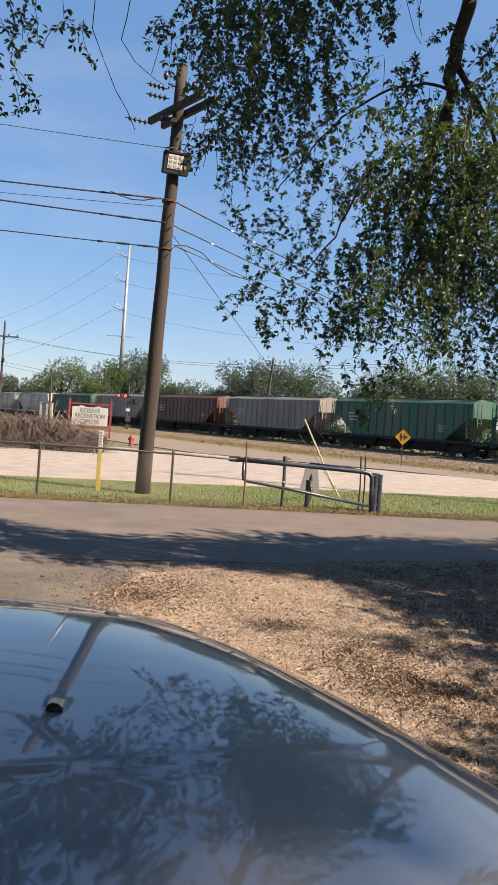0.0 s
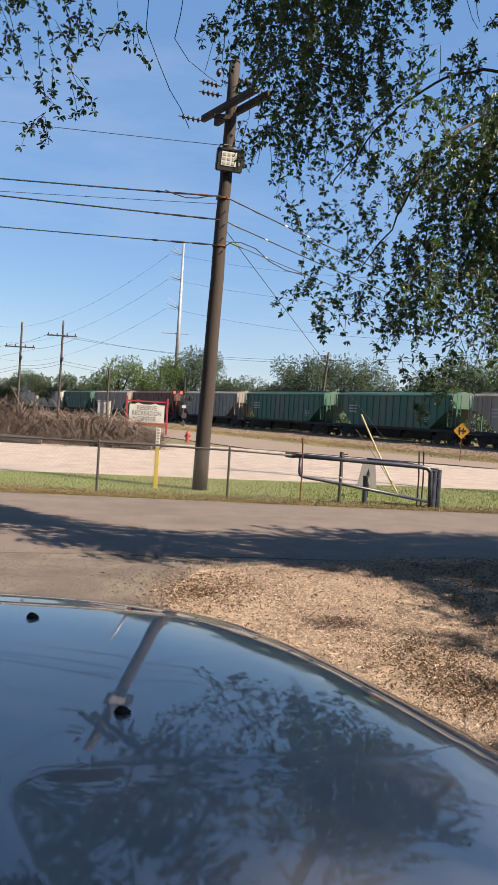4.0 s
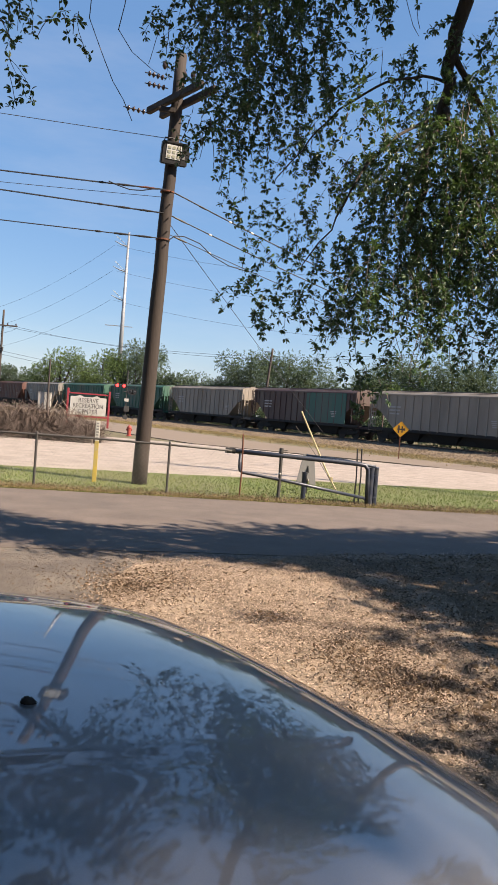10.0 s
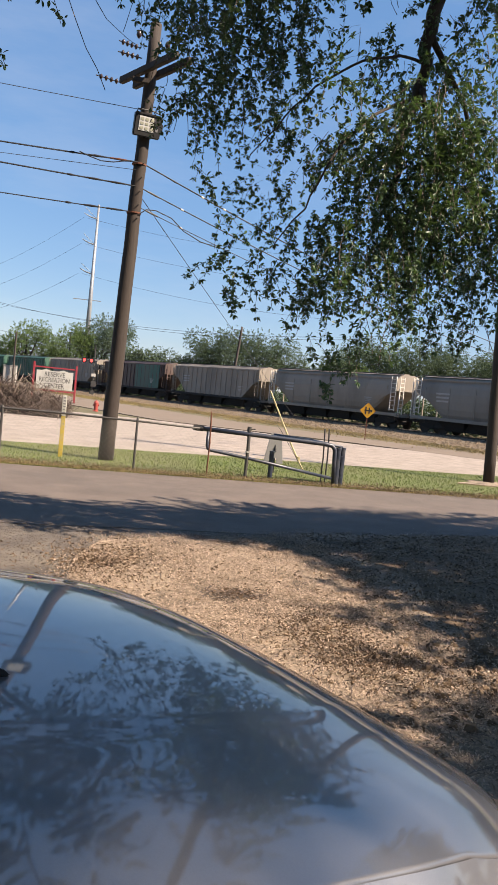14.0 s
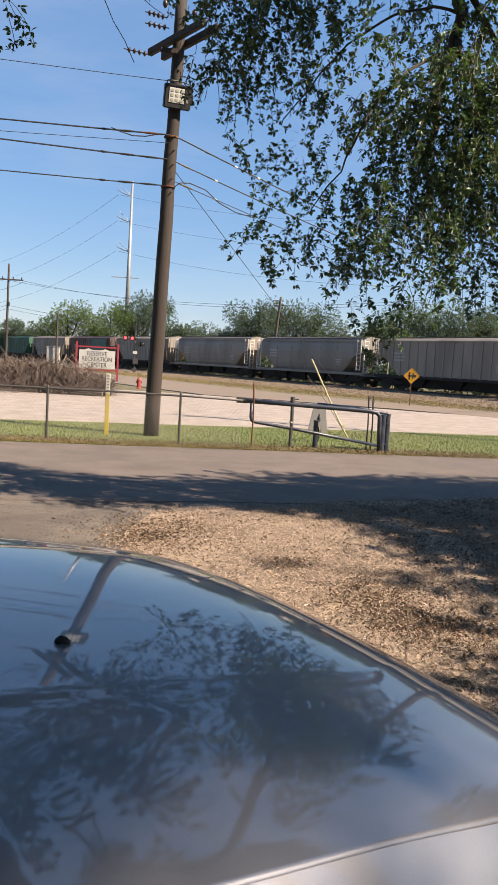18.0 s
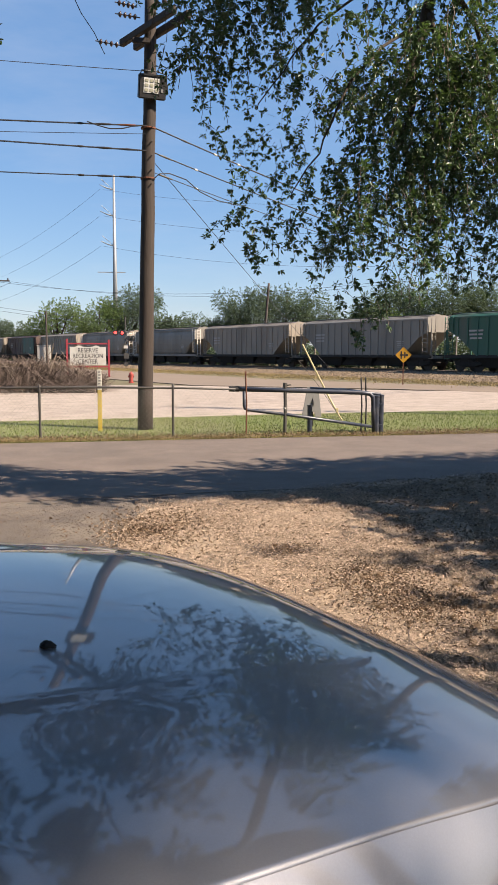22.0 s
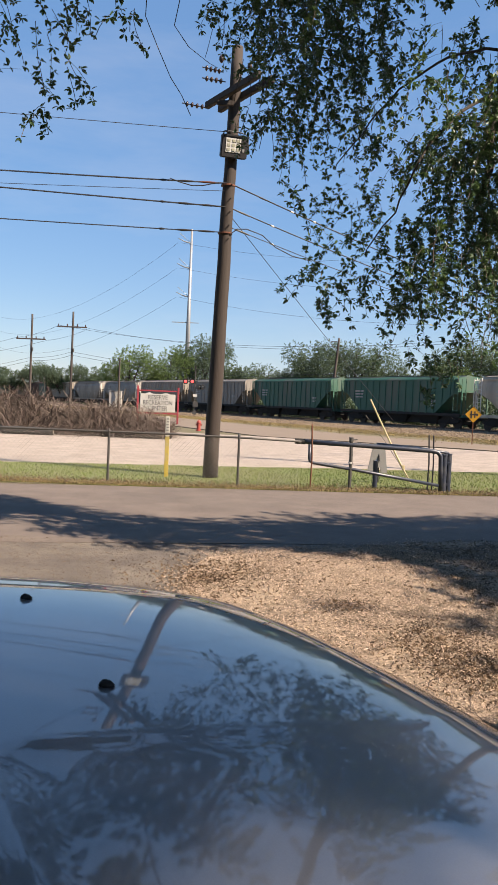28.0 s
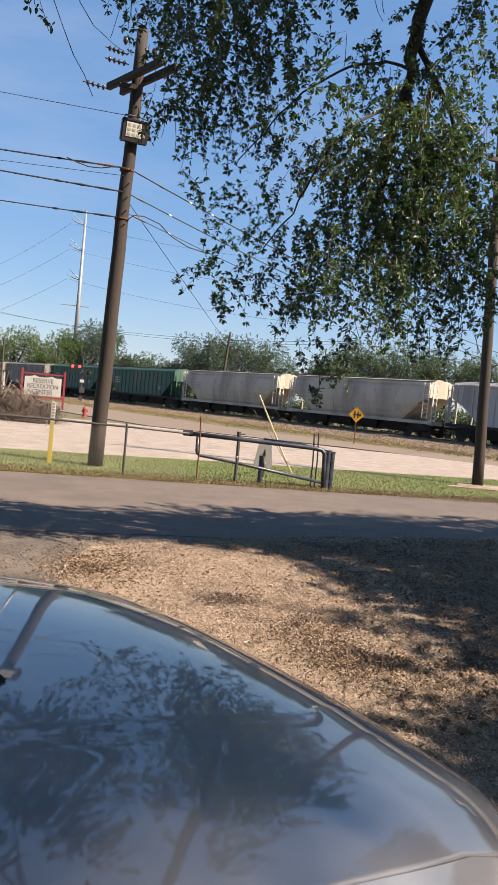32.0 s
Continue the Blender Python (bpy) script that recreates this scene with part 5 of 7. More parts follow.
    # headlights
    for sgn in (-1, 1):
        idx = [i for i, p in enumerate(base) if p.y < 0 and 0.655 < p.x < 1.29]
        top = [(i, 1.6 - pulls[i] * (1.6 - float(np.interp(base[i].x, [0.655, 0.685, 0.77, 0.85, 0.988, 1.153, 1.29], [0.692, 0.706, 0.693, 0.679, 0.652, 0.603, 0.55])))) for i in idx]
        low = [(i, 1.6 - pulls[i] * (1.6 - float(np.interp(base[i].x, [0.655, 0.67, 0.7, 0.723, 0.75, 0.8, 0.875, 1.0, 1.15, 1.24, 1.29], [0.682, 0.65, 0.6, 0.568, 0.54, 0.505, 0.475, 0.44, 0.42, 0.44, 0.5])))) for i in idx]
        def surf(i, z, lift):
            q = line[i] - inset[i] * rim_in(i)
            dz = (hood_z(q.x, q.y) - z) / pulls[i]
            a = float(np.interp(dz, [p[1] for p in prof[1:]], [p[0] for p in prof[1:]]))
            p = line[i] - inset[i] * (a * rim_in(i) / 0.15 - lift)
            return Vector((p.x, p.y * -sgn if sgn > 0 else p.y, z))
        def patch(f0, f1, lift, bulge, u0=0.0, u1=9.0, n=8):
            bm = B()
            rows = [[bm.verts.new(surf(i, zt + (zb - zt) * (f0 + (f1 - f0) * j / n), lift + bulge * math.sin(math.pi * j / n))) for j in range(n + 1)] for (i, zt), (_, zb) in zip(top, low) if u0 < base[i].x < u1]
            for r, q in zip(rows, rows[1:]):
                for j in range(n):
                    bm.faces.new((r[j], q[j], q[j + 1], r[j + 1]))
            bmesh.ops.recalc_face_normals(bm, faces=bm.faces)
            return bm
        hl = part("headlight", patch(0, 1, 0.003, 0.0), M["bucket"], car, "smoky headlight with black surround", smooth=True)
        part("reflector", patch(0.1, 0.24, 0.005, 0.002), M["lens"], hl, "grey reflector strip", smooth=True)
        part("turn_signal", patch(0.26, 0.62, 0.006, 0.003, 0.685, 0.86), M["amber"], hl, "amber turn signal", smooth=True)
        part("lens", patch(0, 1, 0.011, 0.008), M["lensclear"], hl, "clear glossy outer lens", smooth=True)
        rim = [surf(i, z - 0.004, 0.008) for i, z in top] + [surf(i, z + 0.004, 0.008) for i, z in low[::-1]]
        part("surround", tube(B(), rim + rim[:2], 0.0065, 8, False), M["rubber"], hl, "black rubber surround", smooth=True)
        seam = min(range(len(line) // 2), key=lambda i: abs(base[i].x - 0.745))
        part("panel_seam", tube(B(), [surf(seam - (k < 1), 0.718 - 0.034 * k, 0.001) for k in range(9)], 0.002, 6), M["galv"], car, "thin seam beside the bumper")
    # bumper
    bl = [(p + inset[i] * 0.006, i) for i, p in enumerate(line) if base[i].x > 0.74]
    bm = B()
    rows = [[bm.verts.new((p.x + inset[i].x * a * min(1, (base[i].x - 0.72) * 6), p.y + inset[i].y * a * min(1, (base[i].x - 0.72) * 6), 1.6 - pulls[i] * (1.6 - z))) for a, z in ((-0.01, 0.46), (0.006, 0.44), (0.02, 0.4), (0.02, 0.25), (-0.03, -0.1))] for p, i in bl]
    for r, q in zip(rows, rows[1:]):
        for k in range(4):
            bm.faces.new((r[k], q[k], q[k + 1], r[k + 1]))
    bmesh.ops.recalc_face_normals(bm, faces=bm.faces)
    part("bumper", bm, M["carpaint"], car, smooth=True)
    # cowl, windscreen and cabin
    bm = B()
    sec = []
    for x, z, w in ((-0.42, 1.08, 0.72), (-0.55, 1.2, 0.7), (-1.15, 1.52, 0.58), (-1.9, 1.56, 0.56), (-2.6, 1.46, 0.58), (-3.0, 1.15, 0.68)):
        sec.append([bm.verts.new((x - 0.22 * (abs(y) / w) ** 2 * (x > -1.2), y, z - 0.06 * (abs(y) / w) ** 2)) for y in (-w, -w * 0.6, 0, w * 0.6, w)] )
    for r, q in zip(sec, sec[1:]):
        for k in range(4):
            bm.faces.new((r[k], q[k], q[k + 1], r[k + 1]))
    for r, q in zip(sec, sec[1:]):
        for k, y in ((0, -0.82), (4, 0.82)):
            lo = [bm.verts.new((v.co.x, y, 1.02)) for v in (r[k], q[k])]
            bm.faces.new((r[k], q[k], lo[1], lo[0]))
    bmesh.ops.remove_doubles(bm, verts=bm.verts, dist=1e-4)
    bmesh.ops.recalc_face_normals(bm, faces=bm.faces)
    part("cabin_glass", bm, M["glass"], car, "dark tinted glass", smooth=True)
    bm = B()
    rings = []
    for x, w, top in ((-1.75, 0.9, 1.03), (-2.3, 0.9, 1.05), (-2.9, 0.885, 1.08), (-3.3, 0.85, 1.06), (-3.5, 0.78, 0.98), (-3.58, 0.7, 0.8), (-3.56, 0.68, 0.4)):
        sec = [(w * 0.9, 0.05), (w * 0.99, 0.22), (w, 0.55), (w * 0.995, 0.75), (w * 0.96, 0.9), (w * 0.86, top), (w * 0.4, top + 0.03)]
        if top < 1.0:
            sec = [(y, min(z, 0.05 + (z - 0.05) * (top - 0.05) / 0.95)) for y, z in sec]
        rings.append([bm.verts.new((x, y, z)) for y, z in sec + [(-y, z) for y, z in sec[::-1]]])
    for r, q in zip(rings, rings[1:]):
        for k in range(len(r) - 1):
            bm.faces.new((r[k], r[k + 1], q[k + 1], q[k]))
    bm.faces.new(rings[-1])
    bmesh.ops.recalc_face_normals(bm, faces=bm.faces)
    part("rear_body", bm, M["carpaint"], car, smooth=True)
    bm = B()
    rows = [[bm.verts.new((x, y * w, z + 0.014 - 0.06 * y * y)) for y in (-1.02, -0.6, 0, 0.6, 1.02)] for x, z, w in ((-1.13, 1.51, 0.58), (-1.5, 1.545, 0.57), (-1.9, 1.56, 0.56), (-2.35, 1.505, 0.57))]
    for r, q in zip(rows, rows[1:]):
        for k in range(4):
            bm.faces.new((r[k], q[k], q[k + 1], r[k + 1]))
    bmesh.ops.recalc_face_normals(bm, faces=bm.faces)
    part("roof", bm, M["carpaint"], car, smooth=True)
    for y in (-1, 1):
        part("front_pillar", tube(B(), [(-0.7, y * 0.74, 1.06), (-0.95, y * 0.67, 1.26), (-1.3, y * 0.6, 1.46)], 0.035, 8), M["carpaint"], car, smooth=True)
        part("roof_rail", tube(B(), [(-1.3, y * 0.6, 1.46), (-1.9, y * 0.575, 1.5), (-2.4, y * 0.59, 1.44), (-3.0, y * 0.72, 1.08)], 0.035, 8), M["carpaint"], car, smooth=True)
        part("centre_pillar", tube(B(), [(-1.72, y * 0.83, 1.03), (-1.8, y * 0.6, 1.48)], 0.03, 8), M["rubber"], car, smooth=True)
        for x in (-0.72, -1.68, -2.55):
            part("door_seam", tube(B(), [(x, y * 0.912, 0.95), (x, y * 0.914, 0.6), (x, y * 0.91, 0.36)], 0.004, 6), M["rubber"], car)
        for x in (-1.5, -2.35):
            part("door_handle", box(B(), (x, y * 0.925, 0.86), (0.19, 0.03, 0.03), bevel=0.01), M["carpaint"], car)
        part("tail_lamp", box(B(), (-3.46, y * 0.66, 0.82), (0.14, 0.24, 0.2), bevel=0.03), M["taillamp"], car, "red tail lamp")
    for x in (0.22, -2.45):
        for y in (-0.76, 0.76):
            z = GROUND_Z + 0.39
            tube_b = tube(B(), [(x, y - 0.1, z), (x, y - 0.08, z), (x, y + 0.08, z), (x, y + 0.1, z)], [0.35, 0.39, 0.39, 0.35], 28)
            wl = part("wheel", tube_b, M["tyre"], car, "black tyre", smooth=False)
            part("rim", tube(B(), [(x, y - 0.105, z), (x, y + 0.105, z)], 0.24, 20), M["galv"], wl)
    # the cabin and tail are as wide as the front
    for ob in list(car.children_recursive):
        if ob.name.split(".")[0] in ("cabin_glass", "rear_body", "roof", "front_pillar", "roof_rail", "centre_pillar", "door_seam", "door_handle", "tail_lamp", "wheel", "rim"):
            ob.data.transform(Matrix.Diagonal((1, 1.115, 1, 1)))
    # door mirror
    bm = B()
    bmesh.ops.create_uvsphere(bm, u_segments=24, v_segments=16, radius=1.0)
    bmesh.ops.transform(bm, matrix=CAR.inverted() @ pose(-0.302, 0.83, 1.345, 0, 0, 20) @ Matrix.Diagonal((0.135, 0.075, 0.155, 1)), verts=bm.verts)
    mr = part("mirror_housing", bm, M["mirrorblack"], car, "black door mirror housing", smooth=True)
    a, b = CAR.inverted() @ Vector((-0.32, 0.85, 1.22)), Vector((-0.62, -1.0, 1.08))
    part("mirror_arm", tube(B(), [a, a.lerp(b, 0.5) - Vector((0, 0, 0.02)), b], [0.04, 0.035, 0.05], 8), M["rubber"], car)


build_car()


# ---- trees ----
def leaf_spray(V, Fc, p, d, length, leaf, n, droop, rng, TV=None, TF=None, tr=0.004):
    """Leaves in tufts along one drooping twig that starts at p."""
    p, d = Vector(p), Vector(d).normalized()
    steps = 6
    path = [p.copy()]
    for i in range(steps):
        d = (d + Vector((rng.uniform(-0.25, 0.25), rng.uniform(-0.25, 0.25), rng.uniform(-0.2, 0.1) - droop))).normalized()
        p = p + d * (length / steps)
        path.append(p.copy())
    if TV is not None:
        b = len(TV)
        for i, q in enumerate(path):
            r = tr * (1 - 0.7 * i / steps)
            TV += [(q.x + r, q.y, q.z), (q.x - r * 0.5, q.y + r * 0.87, q.z), (q.x - r * 0.5, q.y - r * 0.87, q.z)]
        for i in range(steps):
            for k in range(3):
                q0, q1 = b + i * 3, b + i * 3 + 3
                TF.append((q0 + k, q0 + (k + 1) % 3, q1 + (k + 1) % 3, q1 + k))
    for i in range(n):
        s = (i + rng.random()) / n
        s = s ** 0.7
        f = s * steps
        k = min(int(f), steps - 1)
        c = path[k].lerp(path[k + 1], f - k)
        ax = (path[k + 1] - path[k]).normalized()
        side = Vector((rng.gauss(0, 1), rng.gauss(0, 1), rng.gauss(0, 0.7)))
        dirn = (ax * 0.6 + side.normalized() * 0.9).normalized()
        w = dirn.cross(Vector((rng.gauss(0, 0.6), rng.gauss(0, 0.6), 1)))
        if w.length < 1e-3:
            continue
        w.normalize()
        up = w.cross(dirn)
        ln = leaf * rng.uniform(0.6, 1.25)
        wd = ln * rng.uniform(0.19, 0.27)
        b = len(V)
        m1, m2 = c + dirn * ln * 0.45, c + dirn * ln * 0.62
        V += [tuple(c), tuple(m1 + w * wd + up * wd * 0.35), tuple(c + dirn * ln - up * ln * 0.12), tuple(m2 - w * wd + up * wd * 0.35), tuple(c + dirn * ln * 0.55)]
        Fc += [(b, b + 4, b + 1), (b + 4, b + 2, b + 1), (b, b + 3, b + 4), (b + 3, b + 2, b + 4)]


def branchlet(V, Fc, TV, TF, p, d, length, leaf, rng):
    """A hanging branchlet with rosettes of leaves along it."""
    d = (d.normalized() + Vector((rng.gauss(0, 0.3), rng.gauss(0, 0.3), rng.gauss(0, 0.2)))).normalized()
    n = max(4, int(length / 0.085))
    path = [p.copy()]
    for i in range(n):
        d = (d + Vector((rng.gauss(0, 0.15), rng.gauss(0, 0.15), -0.26))).normalized()
        path.append(path[-1] + d * length / n)
    leaf_twig_tube(TV, TF, path, 0.0028)
    for i in range(1, n + 1):
        side = Vector((rng.gauss(0, 1), rng.gauss(0, 1), rng.gauss(0, 0.6))).normalized()
        tip = path[i] + side * rng.uniform(0.0, 0.045)
        axis = (d * 0.6 + side * 0.8).normalized()
        for _ in range(rng.randint(6, 10)):
            ld = (axis * 0.55 + Vector((rng.gauss(0, 0.7), rng.gauss(0, 0.7), rng.gauss(0, 0.6)))).normalized()
            w = ld.cross(Vector((rng.gauss(0, 0.5), rng.gauss(0, 0.5), 1)))
            if w.length < 1e-3:
                continue
            w.normalize()
            up = w.cross(ld)
            ln = leaf * rng.uniform(0.65, 1.25)
            wd = ln * rng.uniform(0.19, 0.27)
            c = tip + ld * 0.005
            k = len(V)
            mid, far = c + ld * ln * 0.42 + up * wd * 0.3, c + ld * ln * 0.75 + up * wd * 0.2
            V += [tuple(c), tuple(mid + w * wd), tuple(far + w * wd * 0.75), tuple(c + ld * ln - up * ln * 0.1), tuple(far - w * wd * 0.75), tuple(mid - w * wd)]
            Fc += [(k, k + 3, k + 2, k + 1), (k, k + 5, k + 4, k + 3)]


# clumps of the near tree: place and radius
CROWN_A = [(2.08, 6.91, 3.84, 0.42), (2.35, 6.73, 4.02, 0.41), (2.81, 7.11, 3.76, 0.41), (2.37, 6.80, 3.43, 0.44), (1.82, 6.69, 2.86, 0.34), (2.36, 7.12, 2.94, 0.38), (3.05, 7.79, 3.24, 0.42), (2.26, 7.64, 3.55, 0.41), (1.87, 7.59, 3.91, 0.30), (2.88, 6.89, 4.10, 0.30), (3.26, 7.30, 3.50, 0.31), (3.11, 6.96, 2.86, 0.27), (1.75, 7.47, 2.61, 0.27), (2.05, 6.92, 2.34, 0.22), (2.55, 7.01, 2.53, 0.20), (3.14, 7.56, 2.61, 0.16), (2.37, 7.68, 4.75, 0.30), (2.85, 7.47, 4.80, 0.27)]
CROWN_B = [(0.20, 8.14, 5.21, 0.38), (0.57, 7.35, 4.92, 0.40), (0.98, 7.50, 5.16, 0.38), (0.77, 7.92, 4.74, 0.43), (0.55, 8.05, 4.33, 0.35), (1.04, 8.01, 4.33, 0.26), (0.23, 8.03, 4.75, 0.20), (0.17, 7.41, 4.18, 0.13), (0.15, 7.89, 5.55, 0.34), (0.57, 7.97, 5.70, 0.40), (1.03, 7.76, 5.70, 0.39), (1.43, 7.33, 5.50, 0.32), (1.26, 7.72, 4.89, 0.33), (1.52, 7.22, 4.29, 0.31), (1.97, 7.57, 5.00, 0.24), (2.59, 7.52, 5.24, 0.22), (2.91, 7.27, 4.93, 0.23), (1.77, 7.07, 5.39, 0.25), (3.08, 7.55, 5.55, 0.27), (-0.20, 7.79, 5.19, 0.12), (1.52, 8.03, 4.03, 0.26), (1.17, 8.00, 3.59, 0.26), (1.54, 7.76, 3.26, 0.33), (1.24, 7.66, 2.78, 0.27), (0.94, 7.81, 2.77, 0.22), (0.73, 7.68, 3.22, 0.10), (1.58, 7.47, 2.17, 0.16), (1.84, 7.58, 2.02, 0.10), (1.88, 7.97, 1.78, 0.06), (0.95, 7.37, 3.06, 0.13), (0.45, 7.38, 3.50, 0.07), (0.82, 7.83, 2.57, 0.14), (1.91, 7.06, 2.09, 0.09), (2.93, 7.26, 2.28, 0.07), (3.35, 7.21, 2.66, 0.13), (1.75, 7.11, 3.26, 0.20)]
CROWN_LEFT = [(-1.79, 6.27, 4.39, 0.31), (-1.44, 6.11, 4.09, 0.24), (-1.18, 5.78, 3.67, 0.12), (-1.86, 6.07, 3.93, 0.2), (-0.7, 5.69, 3.95, 0.09), (-1.02, 6.53, 4.73, 0.16), (-1.42, 6.47, 4.67, 0.23), (-1.52, 6.15, 3.67, 0.1),
              (-1.84, 5.9, 4.29, 0.25), (-1.25, 6.51, 4.53, 0.12), (-1.39, 6.17, 3.49, 0.05)]
DEPTH = 1.17


def away(x, y, z, *r):
    """A point of the hanging boughs, scaled back from the camera's eye so that it keeps its place in view."""
    return (0.01 + DEPTH * (x - 0.01), 0.305 + DEPTH * (y - 0.305), 1.63 + DEPTH * (z - 1.63), *(DEPTH * v for v in r))


CROWN_A, CROWN_B = [away(*c) for c in CROWN_A], [away(*c) for c in CROWN_B]
# unseen canopy above and behind, added to cast the shade on the ground
CROWN_TOP = [(0.4, 8.6, 8.4, 0.9), (2.2, 8.3, 8.2, 1.0), (3.9, 8.0, 7.8, 1.0), (-1.8, 7.0, 7.6, 0.9), (8.9, 6.1, 8.0, 1.1), (10.5, 6.0, 7.8, 1.0), (12.0, 6.6, 7.6, 1.0), (7.5, 8.0, 5.1, 1.2), (9.0, 8.3, 5.2, 1.2), (10.5, 8.6, 5.2, 1.2), (12.0, 8.8, 5.3, 1.3)]
CROWN_EAST = [(8.2, 5.9, 5.0, 1.0), (9.3, 4.8, 5.2, 1.2), (8.1, 3.8, 5.0, 0.8), (9.5, 2.8, 5.0, 1.2), (10.6, 6.4, 5.2, 1.2), (11.2, 4.0, 5.3, 1.2), (8.4, 1.9, 5.0, 0.9), (7.6, 1.0, 5.0, 0.8), (8.4, -0.1, 6.0, 1.0)]
# unseen crown, laid out up the sun's rays to shade the hood
CROWN_HIGH = [(11.05, -5.01, 13.0, 0.28), (11.34, -4.82, 13.2, 0.28), (11.68, -4.61, 13.4, 0.28), (10.83, -4.92, 13.1, 0.28), (11.18, -4.72, 13.3, 0.28), (11.91, -4.38, 13.0, 0.28), (12.11, -4.16, 13.2, 0.28), (12.84, -3.84, 13.4, 0.28), (10.94, -4.48, 13.1, 0.36), (11.25, -4.31, 13.3, 0.36), (11.58, -4.17, 13.0, 0.36), (12.20, -3.72, 13.2, 0.36), (12.52, -3.56, 13.4, 0.36), (12.91, -3.43, 13.1, 0.36), (10.57, -4.27, 13.3, 0.36), (11.20, -4.00, 13.0, 0.36), (11.58, -3.72, 13.2, 0.36), (11.87, -3.50, 13.4, 0.36), (12.20, -3.31, 13.1, 0.36), (12.49, -3.17, 13.3, 0.36), (10.50, -3.86, 13.0, 0.36), (10.94, -3.73, 13.2, 0.36), (11.16, -3.59, 13.4, 0.36), (11.59, -3.32, 13.1, 0.36), (11.89, -3.17, 13.3, 0.36), (12.20, -2.99, 13.0, 0.36), (12.49, -2.79, 13.2, 0.36), (10.18, -3.64, 13.4, 0.36), (10.53, -3.45, 13.1, 0.36), (10.88, -3.24, 13.3, 0.36), (11.23, -3.16, 13.0, 0.36), (11.54, -2.87, 13.2, 0.36), (11.90, -2.73, 13.4, 0.36), (12.23, -2.59, 13.1, 0.36)]
# thin outer sprays of the same crown, added to dapple the wing
CROWN_RIM = [(11.6, -5.38, 13.1, 0.2), (12.15, -5.3, 13.2, 0.16), (12.7, -5.05, 13.1, 0.2), (13.1, -4.75, 13.2, 0.2)]
# unseen boughs overhead, added to cut sky light and darken the hood's reflections
CROWN_OVER = [(0.5, 4.5, 7.2, 0.8), (2.0, 4.0, 7.4, 0.9), (3.0, 3.0, 7.4, 0.9), (1.0, 2.5, 7.4, 0.9), (-0.8, 3.5, 7.3, 0.9), (1.8, 1.5, 7.6, 0.9), (-2.4, 2.6, 7.6, 1.1), (-2.6, 4.6, 7.8, 1.1), (-4.2, 3.6, 8.0, 1.2), (-0.6, 5.6, 8.3, 0.9),
              (-2.2, 6.4, 8.7, 1.0), (-0.6, 1.4, 7.8, 1.0), (-4.4, 5.6, 8.4, 1.1), (-3.0, 0.4, 8.0, 1.2), (0.4, -0.6, 8.2, 1.2), (12.3, 4.9, 10.0, 1.1), (13.4, 5.6, 10.4, 1.1)]
# an unseen roof of leaves right above the drive, added to block sky light, higher than any view reaches
CROWN_ROOF = [(-4.6 + 1.72 * i + (0.8 if j % 2 else 0.0), -1.6 + 1.75 * j, 9.0 + 0.7 * math.sin(i * 2.3 + j * 1.7), 1.05 + 0.2 * math.sin(i * 1.3 + j * 2.9)) for j in range(7) for i in range(5) if (i * 5 + j * 3) % 11 != 4]
TRUNK = Vector((9.5, -1.0, 0))


